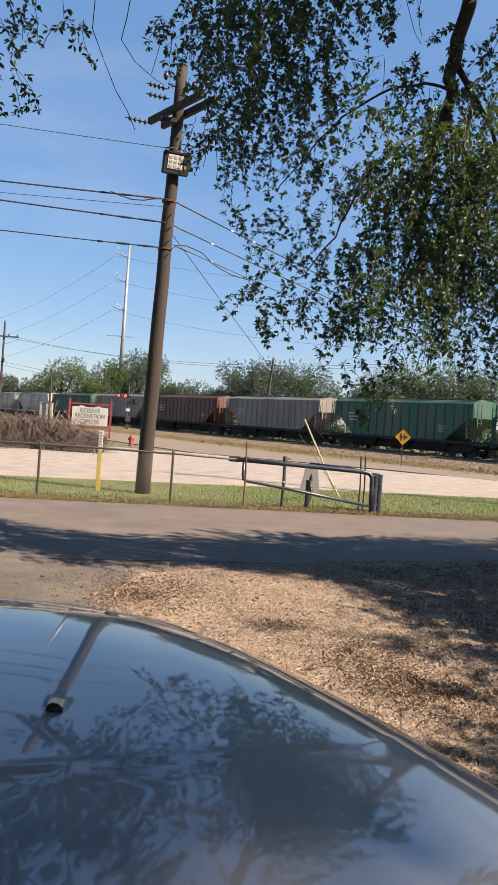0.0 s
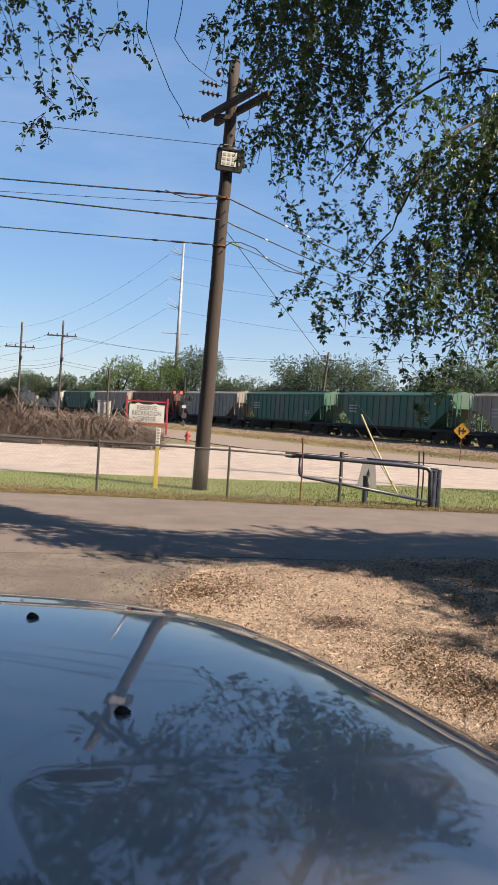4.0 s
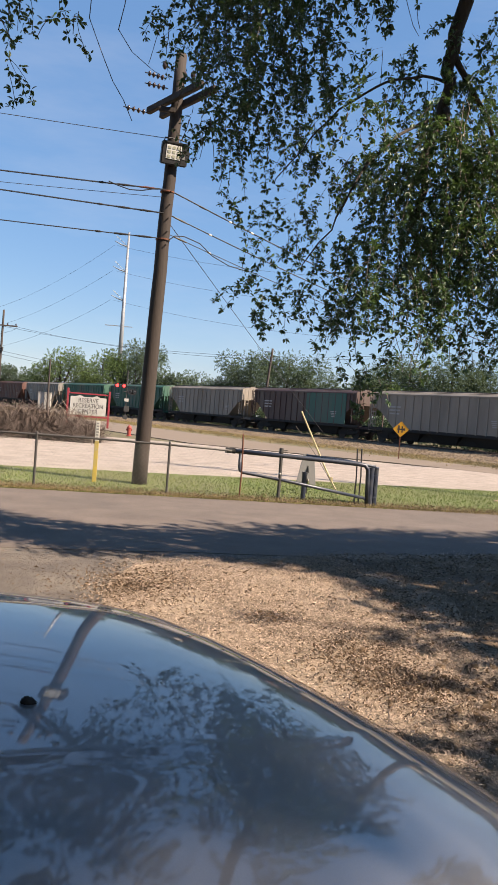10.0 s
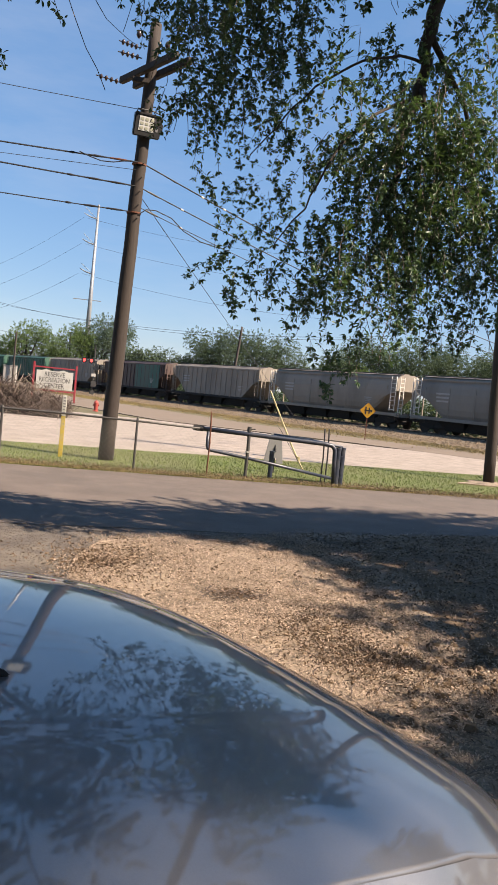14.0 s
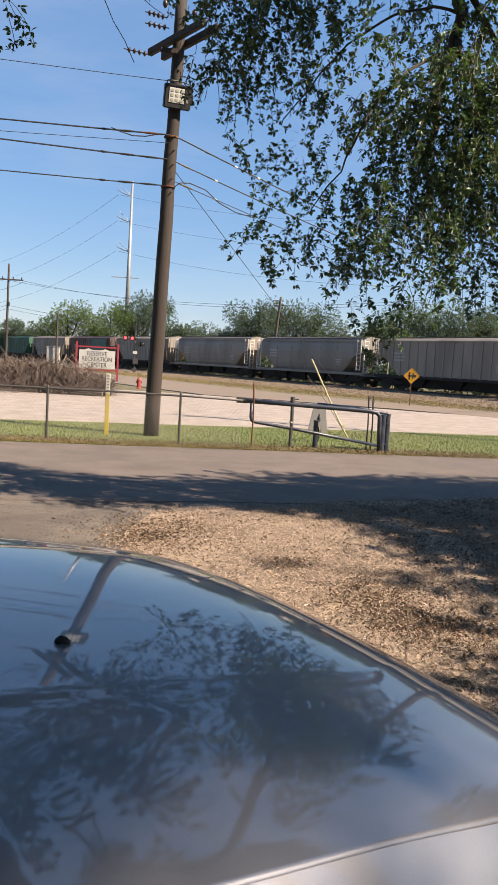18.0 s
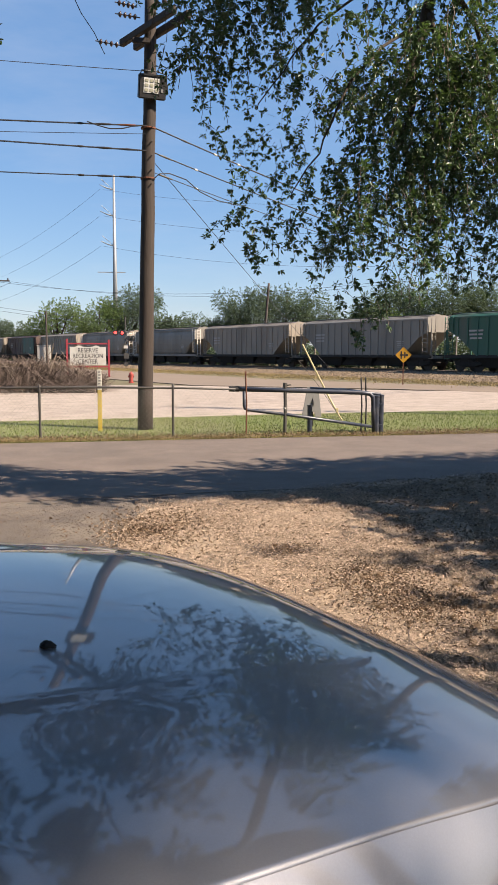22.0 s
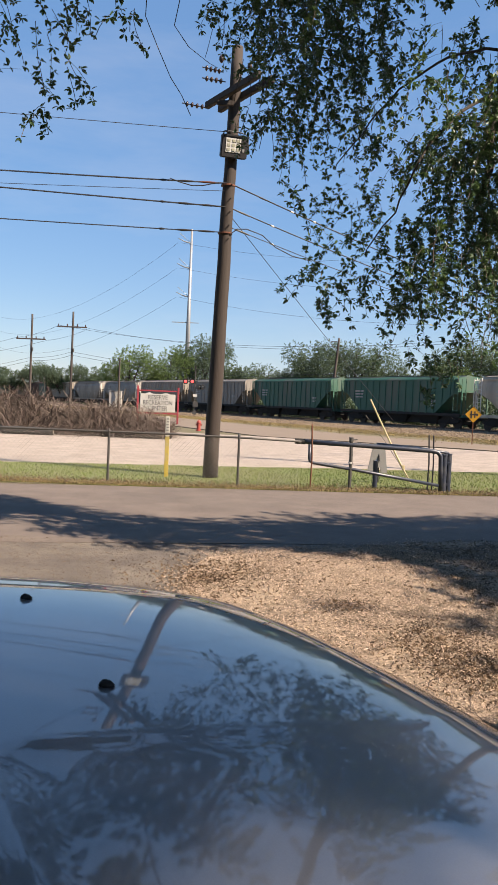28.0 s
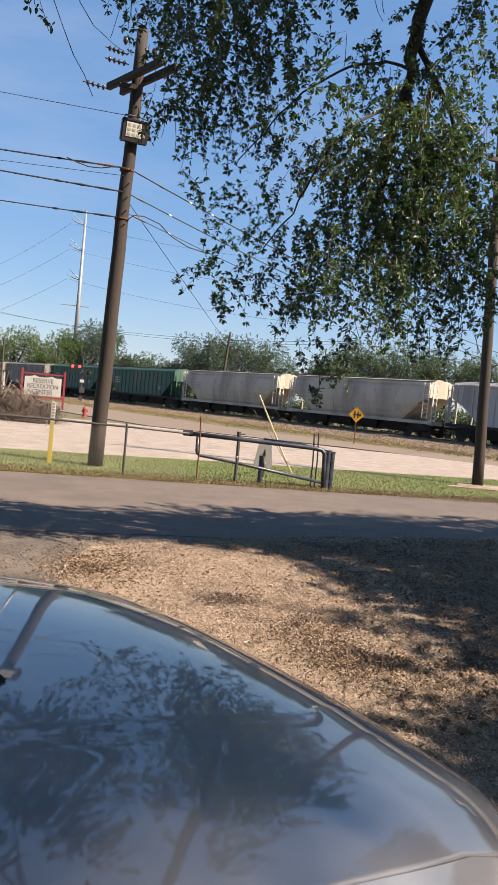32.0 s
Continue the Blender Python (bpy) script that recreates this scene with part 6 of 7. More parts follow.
def build_near_tree():
    rng = random.Random(11)
    tree = thing("oak_tree", "large leafy tree with drooping branches over the drive", "tree", pose(TRUNK.x, TRUNK.y, 0))
    T = TRUNK
    pts = [Vector((0, 0, -0.05)), Vector((0.05, 0, 0.3)), Vector((0.0, 0.1, 1.2)), Vector((-0.15, 0.1, 2.4)), Vector((-0.3, 0.2, 3.6)), Vector((-0.5, 0.3, 5.0))]
    part("trunk", tube(B(), pts, [0.5, 0.36, 0.3, 0.28, 0.27, 0.22], 16), M["bark"], tree, smooth=True)
    limbs = [
        ([(9.0, -0.7, 4.8), (9.6, 3.5, 6.2), (7.6, 6.6, 7.6), (5.0, 7.4, 7.8), (3.0, 7.4, 7.0), (2.53, 7.6, 5.4), (2.47, 7.55, 4.85), (2.3, 7.4, 4.3), (2.2, 7.3, 3.6)], 0.125),
        ([(3.0, 7.2, 7.0), (1.9, 7.9, 7.2), (1.2, 8.0, 6.6), (0.8, 7.9, 5.8), (0.6, 7.8, 5.2)], 0.02),
        ([(2.47, 7.55, 4.9), (2.1, 7.4, 4.85), (1.6, 7.3, 4.6), (1.2, 7.5, 4.2), (0.9, 7.6, 3.8)], 0.016),
        ([(2.3, 7.4, 4.5), (1.7, 7.1, 4.0), (1.4, 7.0, 3.4), (1.2, 7.4, 3.0)], 0.016),
        ([(2.4, 7.4, 4.6), (2.6, 7.2, 3.9), (2.65, 7.3, 3.2)], 0.03),
        ([(2.5, 7.6, 5.2), (2.9, 7.6, 4.6), (3.2, 7.8, 3.9)], 0.035),
        ([(1.9, 7.9, 7.2), (-0.4, 7.2, 7.4), (-1.6, 6.4, 6.2), (-1.75, 6.1, 4.8)], 0.02),
        ([(9.1, -0.6, 4.6), (9.4, 2.4, 5.2), (9.8, 5.0, 5.4), (9.2, 8.2, 5.3), (6.4, 7.8, 5.2)], 0.16),
        ([(9.1, -0.8, 4.8), (11.0, 3.6, 5.6), (11.4, 8.4, 5.5)], 0.14),
        ([(11.0, 3.6, 5.6), (11.8, 4.2, 8.0), (12.4, 4.8, 9.9)], 0.06),
        ([(5.0, 7.4, 7.8), (2.6, 5.2, 8.2), (0.6, 3.6, 7.6)], 0.05),
        ([(9.0, -0.8, 4.9), (6.4, -0.4, 7.6), (3.4, 1.4, 8.8), (0.4, 3.0, 9.2), (-3.4, 4.4, 9.0)], 0.15),
        ([(3.4, 1.4, 8.8), (2.4, 4.4, 9.3), (1.0, 8.0, 9.2)], 0.07),
        ([(3.4, 1.4, 8.8), (0.8, 0.2, 9.2), (-3.6, -0.6, 9.0)], 0.07),
    ]
    for ln, r in limbs:
        q = [Vector(away(*p) if p[1] > 6.9 and p[0] < 3.6 and p[2] < 8 else p) - T for p in ln]
        r *= DEPTH if ln[-1][1] > 6.9 and ln[-1][0] < 3.6 else 1
        q = [v.to_3d() for v in smooth_line3(q, 5)]
        q = [v + Vector((noise.noise((v.x * 2, v.y, i * 0.7)), noise.noise((v.y * 2, v.z, i * 0.7 + 4)), 0)) * 0.06 for i, v in enumerate(q)]
        part("limb", tube(B(), q, [r * (1 - 0.75 * i / (len(q) - 1)) for i in range(len(q))], 8), M["bark"], tree, smooth=True)
    V, Fc, TV, TF = [], [], [], []
    for blobs, dens, leaf in ((CROWN_A, 268, 0.057), (CROWN_B, 172, 0.057), ([(x, y, z + 0.14, r) for x, y, z, r in CROWN_LEFT], 130, 0.045)):
        for x, y, z, r in blobs:
            for _ in range(max(3, int(dens * r ** 2.1))):
                o = Vector((rng.gauss(0, 1), rng.gauss(0, 1), rng.gauss(0, 0.9))).normalized() * r * rng.random() ** 0.45
                c = Vector((x, y, z + 0.1 * r + 0.1)) + o * 0.75 - T
                branchlet(V, Fc, TV, TF, c, Vector((o.x, o.y, o.z * 0.5 - 0.25 * r)), rng.uniform(0.4, 0.9) * min(1.0, 0.35 + r), leaf, rng)
    tagged(raw("foliage", V, Fc, M["leaf"], tree), "dense small dark green leaves", kind="stuff")
    V2, F2 = [], []
    for x, y, z, r in CROWN_TOP + CROWN_EAST + CROWN_OVER + CROWN_ROOF:
        for _ in range(int((150 if (x, y, z, r) in CROWN_OVER or (x, y, z, r) in CROWN_ROOF else 190 if y > 7.9 and z < 6 else 230 if z > 7 else 270) * r ** 2.2)):
            o = Vector((rng.gauss(0, 1), rng.gauss(0, 1), rng.gauss(0, 0.6))).normalized() * r * rng.random() ** 0.4
            leaf_spray(V2, F2, Vector((x, y, z)) + o * (0.8 if z > 7 else 1.0) - T, o, 0.45 if z > 7 else 0.7, 0.17, 13, 0.2, rng)
    tagged(raw("canopy", V2, F2, M["leaf"], tree), "dense dark green leaves of an unseen high canopy, added for shade", kind="stuff")
    # bare hanging twigs
    for ln in ([(-0.88, 7.8, 5.54), (-0.89, 7.8, 5.17), (-0.76, 7.8, 4.88), (-0.64, 7.8, 4.63), (-0.53, 7.8, 4.47), (-0.44, 7.8, 4.29)], [(-0.56, 7.9, 5.63), (-0.59, 7.9, 5.37), (-0.63, 7.9, 5.15), (-0.49, 7.9, 4.96), (-0.29, 7.9, 4.82), (-0.21, 7.9, 4.78)]):
        leaf_twig_tube(TV, TF, [Vector(away(*p)) - T for p in ln], 0.006)
    for _ in range(90):
        x, y, z, r = rng.choice(CROWN_A + CROWN_B[:20])
        c = Vector((x + rng.uniform(-r, r), y + rng.uniform(-r, r), z + r * 0.6)) - T
        d = Vector((rng.uniform(-0.4, 0.4), rng.uniform(-0.4, 0.4), -0.6))
        q = [c]
        for i in range(5):
            d = (d + Vector((rng.uniform(-0.3, 0.3), rng.uniform(-0.3, 0.3), -0.25))).normalized()
            q.append(q[-1] + d * rng.uniform(0.05, 0.13))
        leaf_twig_tube(TV, TF, q, 0.004)
    tagged(raw("bare_twig_mass", TV, TF, M["twig"], tree), "thin brown bare twigs", kind="stuff")


def build_shade_tree():
    """An unseen slim tree, added so that its high crown dapples the car."""
    rng = random.Random(12)
    R = Vector((13.0, -2.8, 0))
    tree = thing("shade_tree", "unseen slim tall tree with a small high leafy crown, added for shade", "tree", pose(R.x, R.y, 0))
    part("trunk", tube(B(), [(0, 0, -0.05), (0.05, 0, 1.5), (0.0, 0.1, 5.0), (-0.1, 0.05, 9.0), (-0.2, -0.1, 12.3)], [0.3, 0.22, 0.17, 0.12, 0.06], 12), M["bark"], tree, smooth=True)
    for x, y, z in ((11.3, -4.1, 13.2), (11.9, -3.5, 13.3), (12.6, -3.2, 13.3), (12.3, -4.0, 13.1), (11.6, -3.1, 13.2)):
        tip = Vector((x, y, z)) - R
        part("limb", tube(B(), [(-0.18, -0.05, 11.6), (tip.x * 0.5 - 0.1, tip.y * 0.5, 12.7), tip], [0.04, 0.03, 0.012], 6), M["bark"], tree)
    V, Fc = [], []
    for i, (x, y, z, r) in enumerate(CROWN_HIGH + CROWN_RIM):
        y, r = (y + 0.085, r * 0.75) if i < 8 else (y, r)
        for _ in range(int(rng.uniform(0.6, 1.25) * ((14 if i in (2, 5) else 62) if i < 8 else 80 if i < len(CROWN_HIGH) else 12))):
            o = Vector((rng.gauss(0, 1), rng.gauss(0, 1), rng.gauss(0, 0.6))).normalized() * r * rng.random() ** 0.4
            leaf_spray(V, Fc, Vector((x, y, z)) + o - R, o, 0.3, 0.14, 10, 0.1, rng)
    tagged(raw("crown", V, Fc, M["leaf"], tree), "loose dark green leaves", kind="stuff")


def leaf_twig_tube(TV, TF, path, r):
    b = len(TV)
    for q in path:
        TV += [(q.x + r, q.y, q.z), (q.x - r * 0.5, q.y + r * 0.87, q.z), (q.x - r * 0.5, q.y - r * 0.87, q.z)]
    for i in range(len(path) - 1):
        for k in range(3):
            TF.append((b + i * 3 + k, b + i * 3 + (k + 1) % 3, b + i * 3 + 3 + (k + 1) % 3, b + i * 3 + 3 + k))


def smooth_line3(pts, n):
    out = []
    for i in range(len(pts) - 1):
        p0, p1, p2, p3 = (pts[min(max(j, 0), len(pts) - 1)] for j in (i - 1, i, i + 1, i + 2))
        for k in range(n):
            t = k / n
            out.append(0.5 * (2 * p1 + (p2 - p0) * t + (2 * p0 - 5 * p1 + 4 * p2 - p3) * t * t + (3 * p1 - p0 - 3 * p2 + p3) * t ** 3))
    return out + [pts[-1]]


def far_tree(label, h, w, material, seed, sparse=1.0):
    rng = random.Random(seed)
    t = thing("background_tree", label, "tree", group="trees behind the railway")
    part("trunk", tube(B(), [(0, 0, -0.1), (0.1, 0, h * 0.3), (0.0, 0.1, h * 0.55), (0.2, 0, h * 0.85)], [0.32, 0.24, 0.17, 0.05], 8), M["bark"], t)
    V, Fc = [], []
    for k in range(9):
        a = k * 2.4 + rng.random()
        r = w * rng.uniform(0.45, 0.95)
        z = h * rng.uniform(0.45, 0.9)
        tip = Vector((r * math.cos(a), r * math.sin(a), z))
        base = Vector((0.05, 0, h * rng.uniform(0.22, 0.5)))
        mid = base.lerp(tip, 0.5) + Vector((0, 0, -h * 0.04))
        part("limb", tube(B(), [base, mid, tip], [0.14, 0.09, 0.03], 5), M["bark"], t)
        for _ in range(int(215 * sparse)):
            o = Vector((rng.gauss(0, 1), rng.gauss(0, 1), rng.gauss(0, 0.75))).normalized() * rng.random() ** 0.45
            c = tip + Vector((o.x * w * 0.42, o.y * w * 0.42, o.z * h * 0.16))
            leaf_spray(V, Fc, c, o, h * 0.04, 0.26, 11, 0.03, rng)
    for _ in range(int(400 * sparse)):
        o = Vector((rng.gauss(0, 1), rng.gauss(0, 1), rng.gauss(0, 1))).normalized() * rng.random() ** 0.4
        c = Vector((o.x * w * 0.6, o.y * w * 0.6, h * 0.68 + o.z * h * 0.3))
        leaf_spray(V, Fc, c, o, h * 0.04, 0.26, 11, 0.03, rng)
    part_ob = raw("crown", V, Fc, material, t)
    tagged(part_ob, kind="stuff")
    return t


def build_far_trees():
    rng = random.Random(5)
    protos = [
        far_tree("tall round dark green tree beyond the railway", 14.5, 6.0, M["farleaf"], 1, 1.2),
        far_tree("loose grey-green tree beyond the railway", 11.5, 5.0, M["farleaf"], 2, 0.75),
        far_tree("light lime green tree beyond the railway", 11.5, 4.6, M["limeleaf"], 3, 0.7),
        far_tree("low bushy dark tree beyond the railway", 8.0, 5.0, M["farleaf"], 4, 1.0),
    ]
    spots = [(2, -19, 150, 1.0), (2, -11.5, 152, 1.0), (0, -5.5, 156, 0.98), (1, 0.5, 152, 0.85), (1, 7, 148, 0.8), (3, 3.5, 142, 1.05), (3, 10, 140, 1.0), (0, 15.5, 140, 0.92), (0, 21.5, 136, 1.0),
             (1, 27, 128, 0.8), (0, 35, 120, 0.95), (2, 33, 112, 0.75), (0, 42, 112, 0.95), (3, 30, 118, 1.0), (0, 52, 105, 0.85), (0, 58, 98, 0.8), (1, 64, 92, 0.9), (0, 48, 112, 0.8), (0, 71, 88, 0.85),
             (3, -27, 160, 0.95), (3, -35, 165, 1.0), (0, -44, 185, 0.7), (3, -52, 190, 1.0), (3, -62, 200, 1.05), (0, -75, 215, 0.8), (3, -88, 230, 1.3), (0, -100, 250, 0.85), (3, -115, 260, 1.4), (3, -135, 280, 1.5),
             (3, -15, 165, 1.0), (3, -5, 162, 0.95), (3, 15, 152, 1.0), (3, 24, 146, 1.0), (3, 40, 126, 1.0), (3, 56, 112, 1.0), (3, -160, 300, 1.5), (0, 80, 80, 0.9), (0, 92, 70, 0.9)]
    used = set()
    for k, x, y, s in spots:
        m = pose(x, y, 0, 0, 0, rng.uniform(0, 360)) @ Matrix.Diagonal((s, s, s * rng.uniform(0.92, 1.06), 1))
        if k not in used:
            protos[k].matrix_basis = m
            used.add(k)
        else:
            c = copy_thing(protos[k], Matrix())
            c.matrix_basis = m
    build_sky_blocking_trees(protos[0])


def build_sky_blocking_trees(proto):
    """Unseen tall trees round the parking ground, added behind and beside the car to block sky light."""
    for x, y, s, a in ((-15, -5, 1.0, 20), (-15.5, 5, 0.95, 140), (-9, -14, 1.05, 250), (0, -17, 1.0, 70), (9, -19, 0.95, 310), (-22, 0, 1.1, 200), (-5, -22, 1.1, 15)):
        c = copy_thing(proto, Matrix())
        c.matrix_basis = pose(x, y, 0, 0, 0, a) @ Matrix.Diagonal((s, s, s, 1))
        tagged(c, "unseen tall round green tree, added to block sky light", "tree", "trees round the parking ground")


def undergrowth():
    rng = random.Random(61)
    V, Fc = [], []
    for i in range(21000):
        s = rng.uniform(-40, 150) if i < 14000 else rng.uniform(150, 380)
        p = track_pt(s, rng.uniform(14, 19))
        h = 2.6 + 1.2 * noise.noise((s * 0.06, 0, 3)) + 0.8 * noise.noise((s * 0.3, 2, 3))
        c = Vector((p.x, p.y, rng.random() ** 0.8 * h))
        leaf_spray(V, Fc, c, (rng.gauss(0, 1), rng.gauss(0, 1), 0.5), 0.7, 0.42, 8, 0.05, rng)
    tagged(raw("undergrowth", V, Fc, M["farleaf"]), "dark green bushes along the far side of the railway", "bushes", kind="stuff")


build_near_tree()
build_shade_tree()
build_far_trees()
undergrowth()


# ---- ground cover ----
def chip_field():
    rng = random.Random(21)
    outline = wobble_outline([(-0.35, 7.75), (-0.1, 8.6), (0.7, 9.0), (2.2, 9.75), (5.6, 10.95), (9, 11.3), (14, 11.2), (14, 2.0), (6, 2.2), (2.6, 2.6), (1.2, 3.6), (0.4, 5.2), (-0.3, 6.9)], 0.16, 0.4, 17)
    bm = sheet(B(), outline, 0.008)
    setting("mulch_bed", bm, M["chipsoil"], "sunlit bed of pale wood mulch with bare soil", "ground")
    # litter sheet cut along the shade's edge, its dark tone deepening that shade
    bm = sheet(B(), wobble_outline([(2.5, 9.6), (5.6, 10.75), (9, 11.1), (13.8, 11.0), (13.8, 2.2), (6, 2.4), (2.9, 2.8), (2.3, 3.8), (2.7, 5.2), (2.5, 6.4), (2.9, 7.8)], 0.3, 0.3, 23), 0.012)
    setting("litter_bed", bm, M["litter"], "brown leaf litter, darkened and outlined as the tree's shade", "ground")
    V, Fc = [], []
    ox, oy = zip(*outline)
    def inside(x, y):
        c = False
        j = len(outline) - 1
        for i in range(len(outline)):
            if (oy[i] > y) != (oy[j] > y) and x < (ox[j] - ox[i]) * (y - oy[i]) / (oy[j] - oy[i]) + ox[i]:
                c = not c
            j = i
        return c
    n = 0
    while n < 105000:
        x, y = rng.uniform(-0.6, 9.5), rng.uniform(3.2, 11.3)
        if x > 1.5 + y * 0.75 or (x > 2.5 + 0.5 * noise.noise((y * 1.1, 4, 0)) and rng.random() < 0.72) or not inside(x + rng.gauss(0, 0.16), y + rng.gauss(0, 0.16)) or noise.noise((x * 1.3, y * 1.3, 2)) < rng.uniform(-0.9, 0.25):
            continue
        n += 1
        ln, wd, th = rng.uniform(0.003, 0.009), rng.uniform(0.0015, 0.004), rng.uniform(0.001, 0.004)
        if rng.random() < 0.025:
            ln *= 4.5
        m = Matrix.Translation((x, y, 0.012 + rng.random() ** 2 * 0.03 * (1 + noise.noise((x * 2.5, y * 2.5, 8))))) @ Euler((rng.gauss(0, 0.5), rng.gauss(0, 0.5), rng.uniform(0, 6.3))).to_matrix().to_4x4()
        b = len(V)
        for sx, sy, sz in ((-1, -1, 0), (1, -0.8, 0), (0.9, 1, 0), (-1, 0.7, 0), (-1, -1, 1), (1, -0.8, 1), (0.9, 1, 1), (-1, 0.7, 1)):
            V.append(tuple(m @ Vector((sx * ln, sy * wd, sz * th))))
        Fc += [(b + 4, b + 5, b + 6, b + 7), (b, b + 1, b + 5, b + 4), (b + 1, b + 2, b + 6, b + 5), (b + 2, b + 3, b + 7, b + 6), (b + 3, b, b + 4, b + 7)]
    tagged(raw("wood_chips", V, Fc, M["chip"]), "scattered pale wood chips and splinters", "wood chips", kind="stuff")
    V, Fc = [], []
    for _ in range(7000):
        edge = rng.random() < 0.16
        x, y = (rng.gauss(0.0, 0.35), rng.gauss(7.6, 0.5)) if edge else (rng.uniform(-0.5, 9), rng.uniform(3.2, 11))
        if not edge and (x > 1.5 + y * 0.75 or not inside(x, y)):
            continue
        ln = rng.uniform(0.012, 0.028)
        m = Matrix.Translation((x, y, 0.016 + rng.random() * 0.015)) @ Euler((rng.gauss(0, 0.4), rng.gauss(0, 0.4), rng.uniform(0, 6.3))).to_matrix().to_4x4()
        b = len(V)
        V += [tuple(m @ Vector(q)) for q in ((-ln, 0, 0), (0, -ln * 0.45, 0.008), (ln, 0, 0.002), (0, ln * 0.45, 0.008))]
        Fc += [(b, b + 1, b + 2), (b, b + 2, b + 3)]
    for _ in range(6500):
        x = rng.uniform(-12, 9)
        y = 15.2 + max(0, x) * 0.09 + min(0, x) * 0.06 + abs(rng.gauss(0, 0.5))
        ln = rng.uniform(0.015, 0.035)
        m = Matrix.Translation((x, y, 0.03 + rng.random() * 0.02)) @ Euler((rng.gauss(0, 0.4), rng.gauss(0, 0.4), rng.uniform(0, 6.3))).to_matrix().to_4x4()
        b = len(V)
        V += [tuple(m @ Vector(q)) for q in ((-ln, 0, 0), (0, -ln * 0.45, 0.008), (ln, 0, 0.002), (0, ln * 0.45, 0.008))]
        Fc += [(b, b + 1, b + 2), (b, b + 2, b + 3)]
    for _ in range(700):
        x, y = rng.uniform(-4.5, 0.3), rng.uniform(6.0, 9.3)
        ln = rng.uniform(0.004, 0.016)
        m = Matrix.Translation((x, y, 0.012 + rng.random() * 0.01)) @ Euler((rng.gauss(0, 0.4), rng.gauss(0, 0.4), rng.uniform(0, 6.3))).to_matrix().to_4x4()
        b = len(V)
        V += [tuple(m @ Vector(q)) for q in ((-ln, 0, 0), (0, -ln * 0.45, 0.008), (ln, 0, 0.002), (0, ln * 0.45, 0.008))]
        Fc += [(b, b + 1, b + 2), (b, b + 2, b + 3)]
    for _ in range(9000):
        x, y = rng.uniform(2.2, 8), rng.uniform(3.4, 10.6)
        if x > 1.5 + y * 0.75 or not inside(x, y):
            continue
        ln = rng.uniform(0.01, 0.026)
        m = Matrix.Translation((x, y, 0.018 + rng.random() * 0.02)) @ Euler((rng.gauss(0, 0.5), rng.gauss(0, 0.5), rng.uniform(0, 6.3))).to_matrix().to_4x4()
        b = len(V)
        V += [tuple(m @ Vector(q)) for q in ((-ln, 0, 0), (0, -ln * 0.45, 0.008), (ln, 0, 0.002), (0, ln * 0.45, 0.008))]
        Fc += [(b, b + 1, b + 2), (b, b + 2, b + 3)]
    # drifts of leaves: a dark one by the drive, a rusty one at the bed's end
    for cx, cy, sx, sy, n in ((1.55, 5.6, 0.2, 0.34, 1500), (1.75, 5.0, 0.24, 0.24, 1100), (-0.2, 7.45, 0.16, 0.26, 420), (1.05, 6.6, 0.12, 0.1, 260)):
        for _ in range(n):
            x, y, ln = rng.gauss(cx, sx), rng.gauss(cy, sy), rng.uniform(0.005, 0.016)
            m = Matrix.Translation((x, y, 0.018 + rng.random() * 0.03)) @ Euler((rng.gauss(0, 0.6), rng.gauss(0, 0.6), rng.uniform(0, 6.3))).to_matrix().to_4x4()
            b = len(V)
            V += [tuple(m @ Vector(q)) for q in ((-ln, 0, 0), (0, -ln * 0.45, 0.008), (ln, 0, 0.002), (0, ln * 0.45, 0.008))]
            Fc += [(b, b + 1, b + 2), (b, b + 2, b + 3)]
    tagged(raw("fallen_leaves", V, Fc, M["deadleaf"]), "fallen brown leaves on the mulch", "leaves", kind="stuff")
    V, Fc = [], []
    for _ in range(420):
        x, y, r = rng.gauss(2.75, 0.5), rng.gauss(4.75, 0.45), rng.uniform(0.008, 0.04) * (1.6 if rng.random() < 0.1 else 1)
        b, a0 = len(V), rng.uniform(0, 6.3)
        V += [(x + r * rng.uniform(0.7, 1.3) * math.cos(a0 + k * math.tau / 6), y + r * rng.uniform(0.6, 1.1) * math.sin(a0 + k * math.tau / 6), 0.01) for k in range(6)]
        V += [(x + 0.6 * r * math.cos(a0 + k * 2.1), y + 0.6 * r * math.sin(a0 + k * 2.1), 0.012 + r * rng.uniform(0.5, 0.9)) for k in range(3)]
        Fc += [(b + 6, b + 7, b + 8)] + [(b + 2 * k, b + 2 * k + 1, b + 6 + k) for k in range(3)] + [(b + 2 * k + 1, b + (2 * k + 2) % 6, b + 6 + (k + 1) % 3, b + 6 + k) for k in range(3)]
    tagged(raw("soil_clods", V, Fc, M["litter"]), "dark crumbled clods in the leaf litter", "soil", kind="stuff")
    # twigs and sticks
    V, Fc = [], []
    for _ in range(1700):
        tuft = rng.random() < 0.16
        x, y = (rng.gauss(1.0, 0.14), rng.gauss(6.6, 0.12)) if tuft else (rng.uniform(-0.2, 7.5), rng.uniform(3.4, 10.5))
        if not inside(x, y):
            continue
        a, ln = rng.uniform(0, 6.3), rng.uniform(0.08, 0.3) * (0.6 if tuft else 1)
        d = Vector((math.cos(a), math.sin(a), rng.uniform(0, 0.15)))
        q = [Vector((x, y, 0.02)) + d * ln * k / 3 + Vector((rng.gauss(0, 0.008), rng.gauss(0, 0.008), 0)) for k in range(4)]
        leaf_twig_tube(V, Fc, q, rng.uniform(0.0015, 0.005))
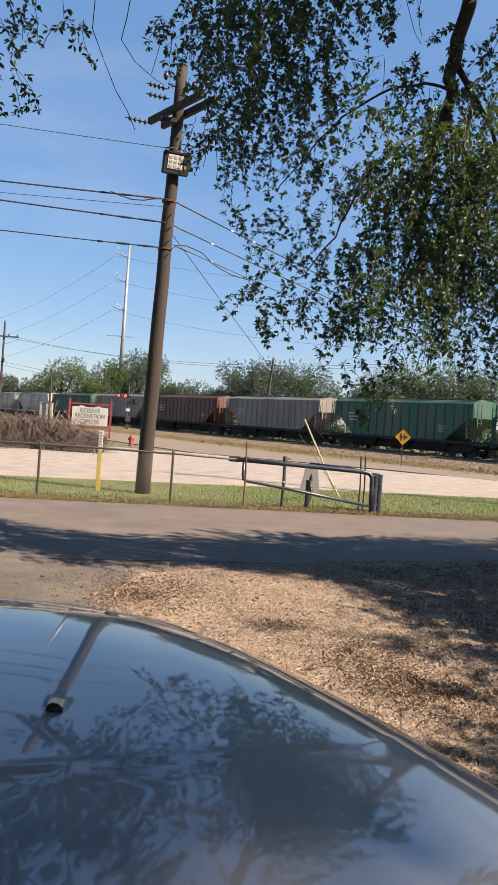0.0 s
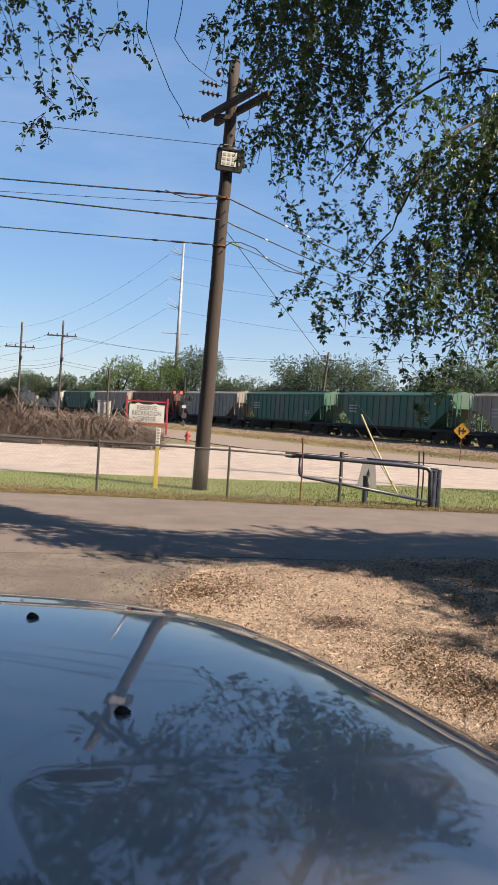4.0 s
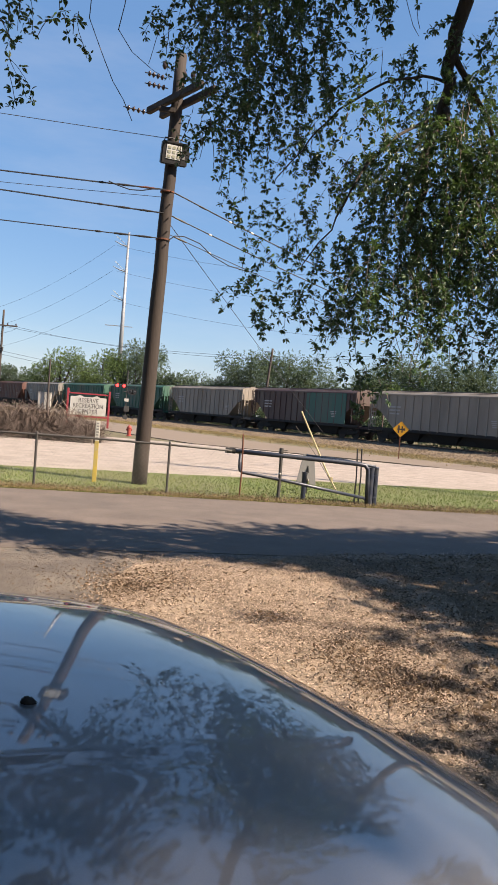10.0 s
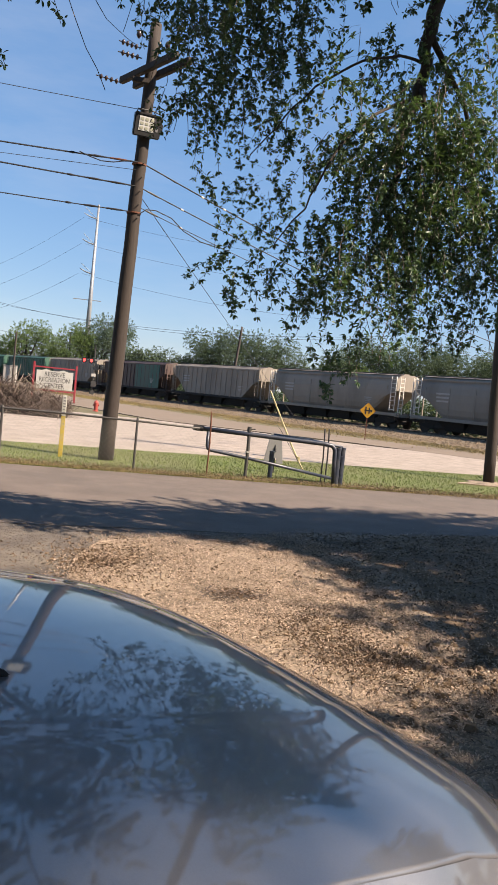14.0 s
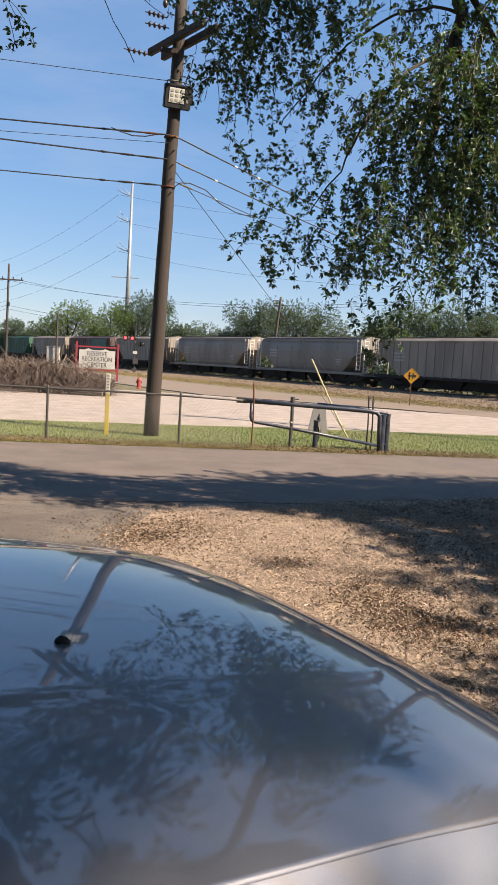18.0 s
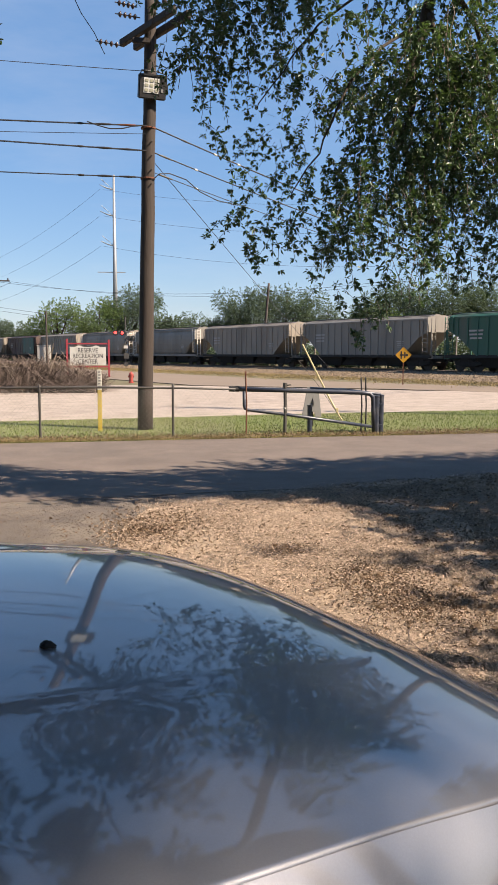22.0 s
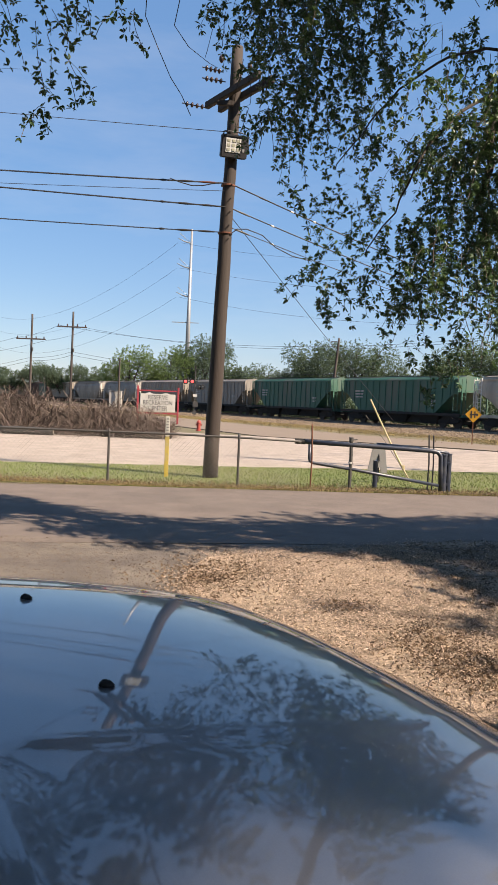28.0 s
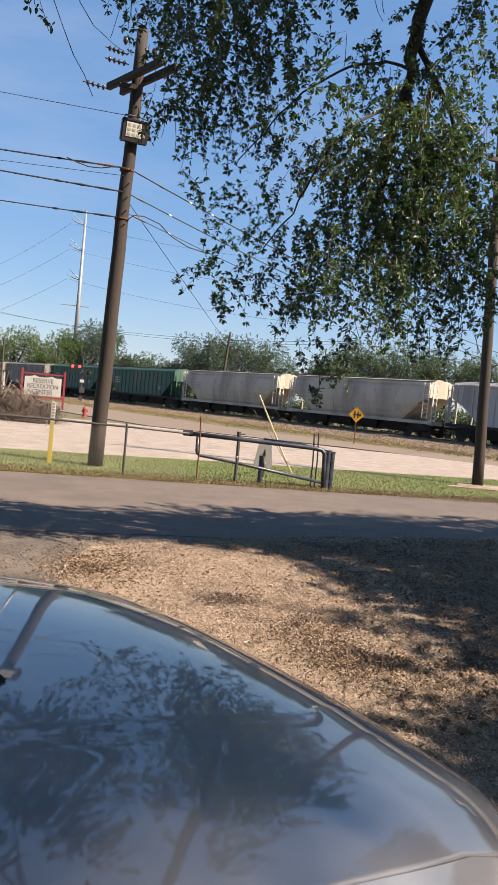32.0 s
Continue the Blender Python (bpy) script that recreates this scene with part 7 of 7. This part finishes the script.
    # strips of bark along the back of the bed
    for _ in range(70):
        x = rng.uniform(0.3, 3.4)
        p, w, a = Vector((x, 8.35 + 0.42 * x + rng.gauss(0, 0.16), 0.022)), rng.uniform(0.006, 0.014), rng.gauss(0.1, 0.35)
        d = Vector((math.cos(a), math.sin(a), rng.uniform(-0.02, 0.08))) * rng.uniform(0.1, 0.34)
        leaf_twig_tube(V, Fc, [p, p + d * 0.35 + Vector((0, 0, 0.01)), p + d * 0.7 + Vector((0, 0.012, 0.008)), p + d], w)
    tagged(raw("fallen_twigs", V, Fc, M["brush"]), "small dark fallen twigs on the mulch", "twigs", kind="stuff")


def grass_blades():
    rng = random.Random(31)
    def blades(name, n, spot, hmin, hmax, material, label, wide=0.006):
        V, Fc = [], []
        for _ in range(n):
            x, y, z = spot()
            h, a, lean = rng.uniform(hmin, hmax), rng.uniform(0, 6.3), rng.uniform(0, 0.6)
            dx, dy = math.cos(a), math.sin(a)
            w = wide * rng.uniform(0.6, 1.4)
            b = len(V)
            V += [(x - dy * w, y + dx * w, z), (x + dy * w, y - dx * w, z), (x + dx * lean * h, y + dy * lean * h, z + h)]
            Fc.append((b, b + 1, b + 2))
        tagged(raw(name, V, Fc, material), label, "grass", kind="stuff")
    def verge():
        x = rng.uniform(-14, 16)
        lo = 15.75 + max(0, x) * 0.085
        return x, rng.uniform(lo, 19.2 + (x + 5) * 0.2), 0.02
    blades("verge_grass", 52000, verge, 0.015, 0.045, M["blade"], "short mown green grass blades", 0.008)
    def dry():
        x = rng.uniform(-14, 9)
        return x, 15.1 + max(0, x) * 0.09 + abs(rng.gauss(0, 0.45)) + min(0, x) * 0.06, 0.02
    blades("dry_edge_grass", 15000, dry, 0.015, 0.05, M["dryblade"], "dry straw coloured grass at the road edge", 0.008)
    def weeds():
        s = rng.uniform(0, 130)
        o = -rng.gauss(12.4, 1.9) + 1.6 * noise.noise((s * 0.15, 0, 1))
        if rng.random() < 0.15:
            o = -rng.uniform(4, 13)
        p = track_pt(s, o, 0.0)
        return p.x, p.y, 0.0
    blades("bank_weeds", 60000, weeds, 0.02, 0.09, M["dryblade"], "dry yellow-brown weeds along the railway bank", 0.03)


def lot_gravel():
    rng = random.Random(71)
    V, Fc = [], []
    for _ in range(36000):
        x, y = rng.uniform(-5.0, 0.9), rng.uniform(5.6, 9.4)
        if x > 0.2 and rng.random() < 0.7:
            continue
        r, b = rng.uniform(0.002, 0.008), len(V)
        a0 = rng.uniform(0, 6.3)
        for k in range(4):
            a = a0 + k * math.tau / 4
            q = r * rng.uniform(0.7, 1.2)
            V.append((x + q * math.cos(a), y + q * math.sin(a), 0.004))
        V.append((x, y, 0.005 + r * rng.uniform(0.5, 1.0)))
        Fc += [(b + k, b + (k + 1) % 4, b + 4) for k in range(4)]
    tagged(raw("loose_gravel", V, Fc, M["lotstone"]), "loose grey-brown gravel on the parking ground", "gravel", kind="stuff")


def brush_pile():
    rng = random.Random(41)
    pile = thing("brush_pile", "large pile of brown dead branches on the gravel", "brush pile", pose(-8, 36, 0))
    V, Fc = [], []
    def height(x):
        return float(np.interp(x, [-9, -6, -3.5, -2, -0.8, 0.5, 2.5, 4.3, 5.6], [0.2, 0.85, 1.35, 1.9, 1.9, 1.4, 1.45, 1.35, 0.45]))
    bm = B()
    rows = []
    for i in range(31):
        x = -9 + i * 0.48
        h = height(x) * 0.42
        rows.append([bm.verts.new((x + 0.2 * noise.noise((i, k, 0)), (k / 8 - 0.5) * 4.2, max(0.0, h * math.sin(math.pi * k / 8) * (1 + 0.35 * noise.noise((x * 1.2, k, 7)))))) for k in range(9)])
    for r, q in zip(rows, rows[1:]):
        for k in range(8):
            bm.faces.new((r[k], q[k], q[k + 1], r[k + 1]))
    part("debris_core", bm, M["brush"], pile, "packed brown debris")
    for _ in range(12500):
        x = rng.uniform(-8.8, 5.4)
        h = height(x)
        y = rng.gauss(-0.6, 1.0)
        z = rng.uniform(0.05, 1) ** 0.8 * h * max(0.2, 1 - abs(y) / 2.6)
        a, e = rng.uniform(0, 6.3), rng.gauss(0.05, 0.4)
        ln = rng.uniform(0.4, 1.8)
        d = Vector((math.cos(a) * math.cos(e), math.sin(a) * math.cos(e) * 0.7, math.sin(e)))
        q = []
        p = Vector((x, y, z)) - d * ln * 0.5
        for k in range(4):
            q.append(Vector((p.x, p.y, max(0.02, p.z))))
            d = (d + Vector((rng.gauss(0, 0.3), rng.gauss(0, 0.3), rng.gauss(0, 0.25)))).normalized()
            p = p + d * ln / 3
        if max(v.z for v in q) > 1.04 * height(x) + 0.12 and rng.random() < 0.96:
            continue
        leaf_twig_tube(V, Fc, q, rng.uniform(0.005, 0.014) * (2.0 if rng.random() < 0.12 else 1))
    tagged(raw("dead_branch_mass", V, Fc, M["brush"], pile), "tangled dead branches and twigs", kind="stuff")
    V, Fc = [], []
    for _ in range(110):
        x = rng.uniform(-7, 5)
        a = rng.uniform(0, 6.3)
        p = Vector((x, -1.4 + rng.uniform(-0.3, 0.5), rng.uniform(0.1, 0.9) * height(x)))
        d = Vector((math.cos(a), 0.2 * math.sin(a), rng.uniform(-0.3, 0.6))).normalized()
        leaf_twig_tube(V, Fc, [p + d * 0.35 * k for k in range(4)], rng.uniform(0.01, 0.024))
    tagged(raw("pale_branch_mass", V, Fc, M["paleTwig"], pile), "pale stripped branches", kind="stuff")
    for x, y, ln, r, rz, m in ((-8.3, 33.0, 2.2, 0.17, 4, "tyre"), (-4.0, 33.6, 2.6, 0.14, -6, "bark"), (-3.0, 33.9, 1.3, 0.16, 30, "bark")):
        lg = thing("log", "dark felled log lying before the brush pile", "log", pose(x, y, r * 0.9, 0, 0, rz))
        part("stem", tube(B(), [(-ln / 2 + ln * i / 8, 0.05 * noise.noise((i, x, 0)), 0.03 * noise.noise((i, x, 5))) for i in range(9)], [r * (1 + 0.1 * noise.noise((i, 3, x))) for i in range(9)], 12), M[m], lg, smooth=True)
        part("cut_end", tube(B(), [(ln / 2, 0, 0), (ln / 2 + 0.01, 0, 0)], r * 0.9, 12), M["paleTwig"], lg, "pale sawn end")


chip_field()
lot_gravel()
grass_blades()
brush_pile()


# ---- motion of the train ----
def motions():
    for k, car in TRAIN:
        walk(car, [(t, car_pose(k, s)) for t, s in TRAIN_S])


motions()
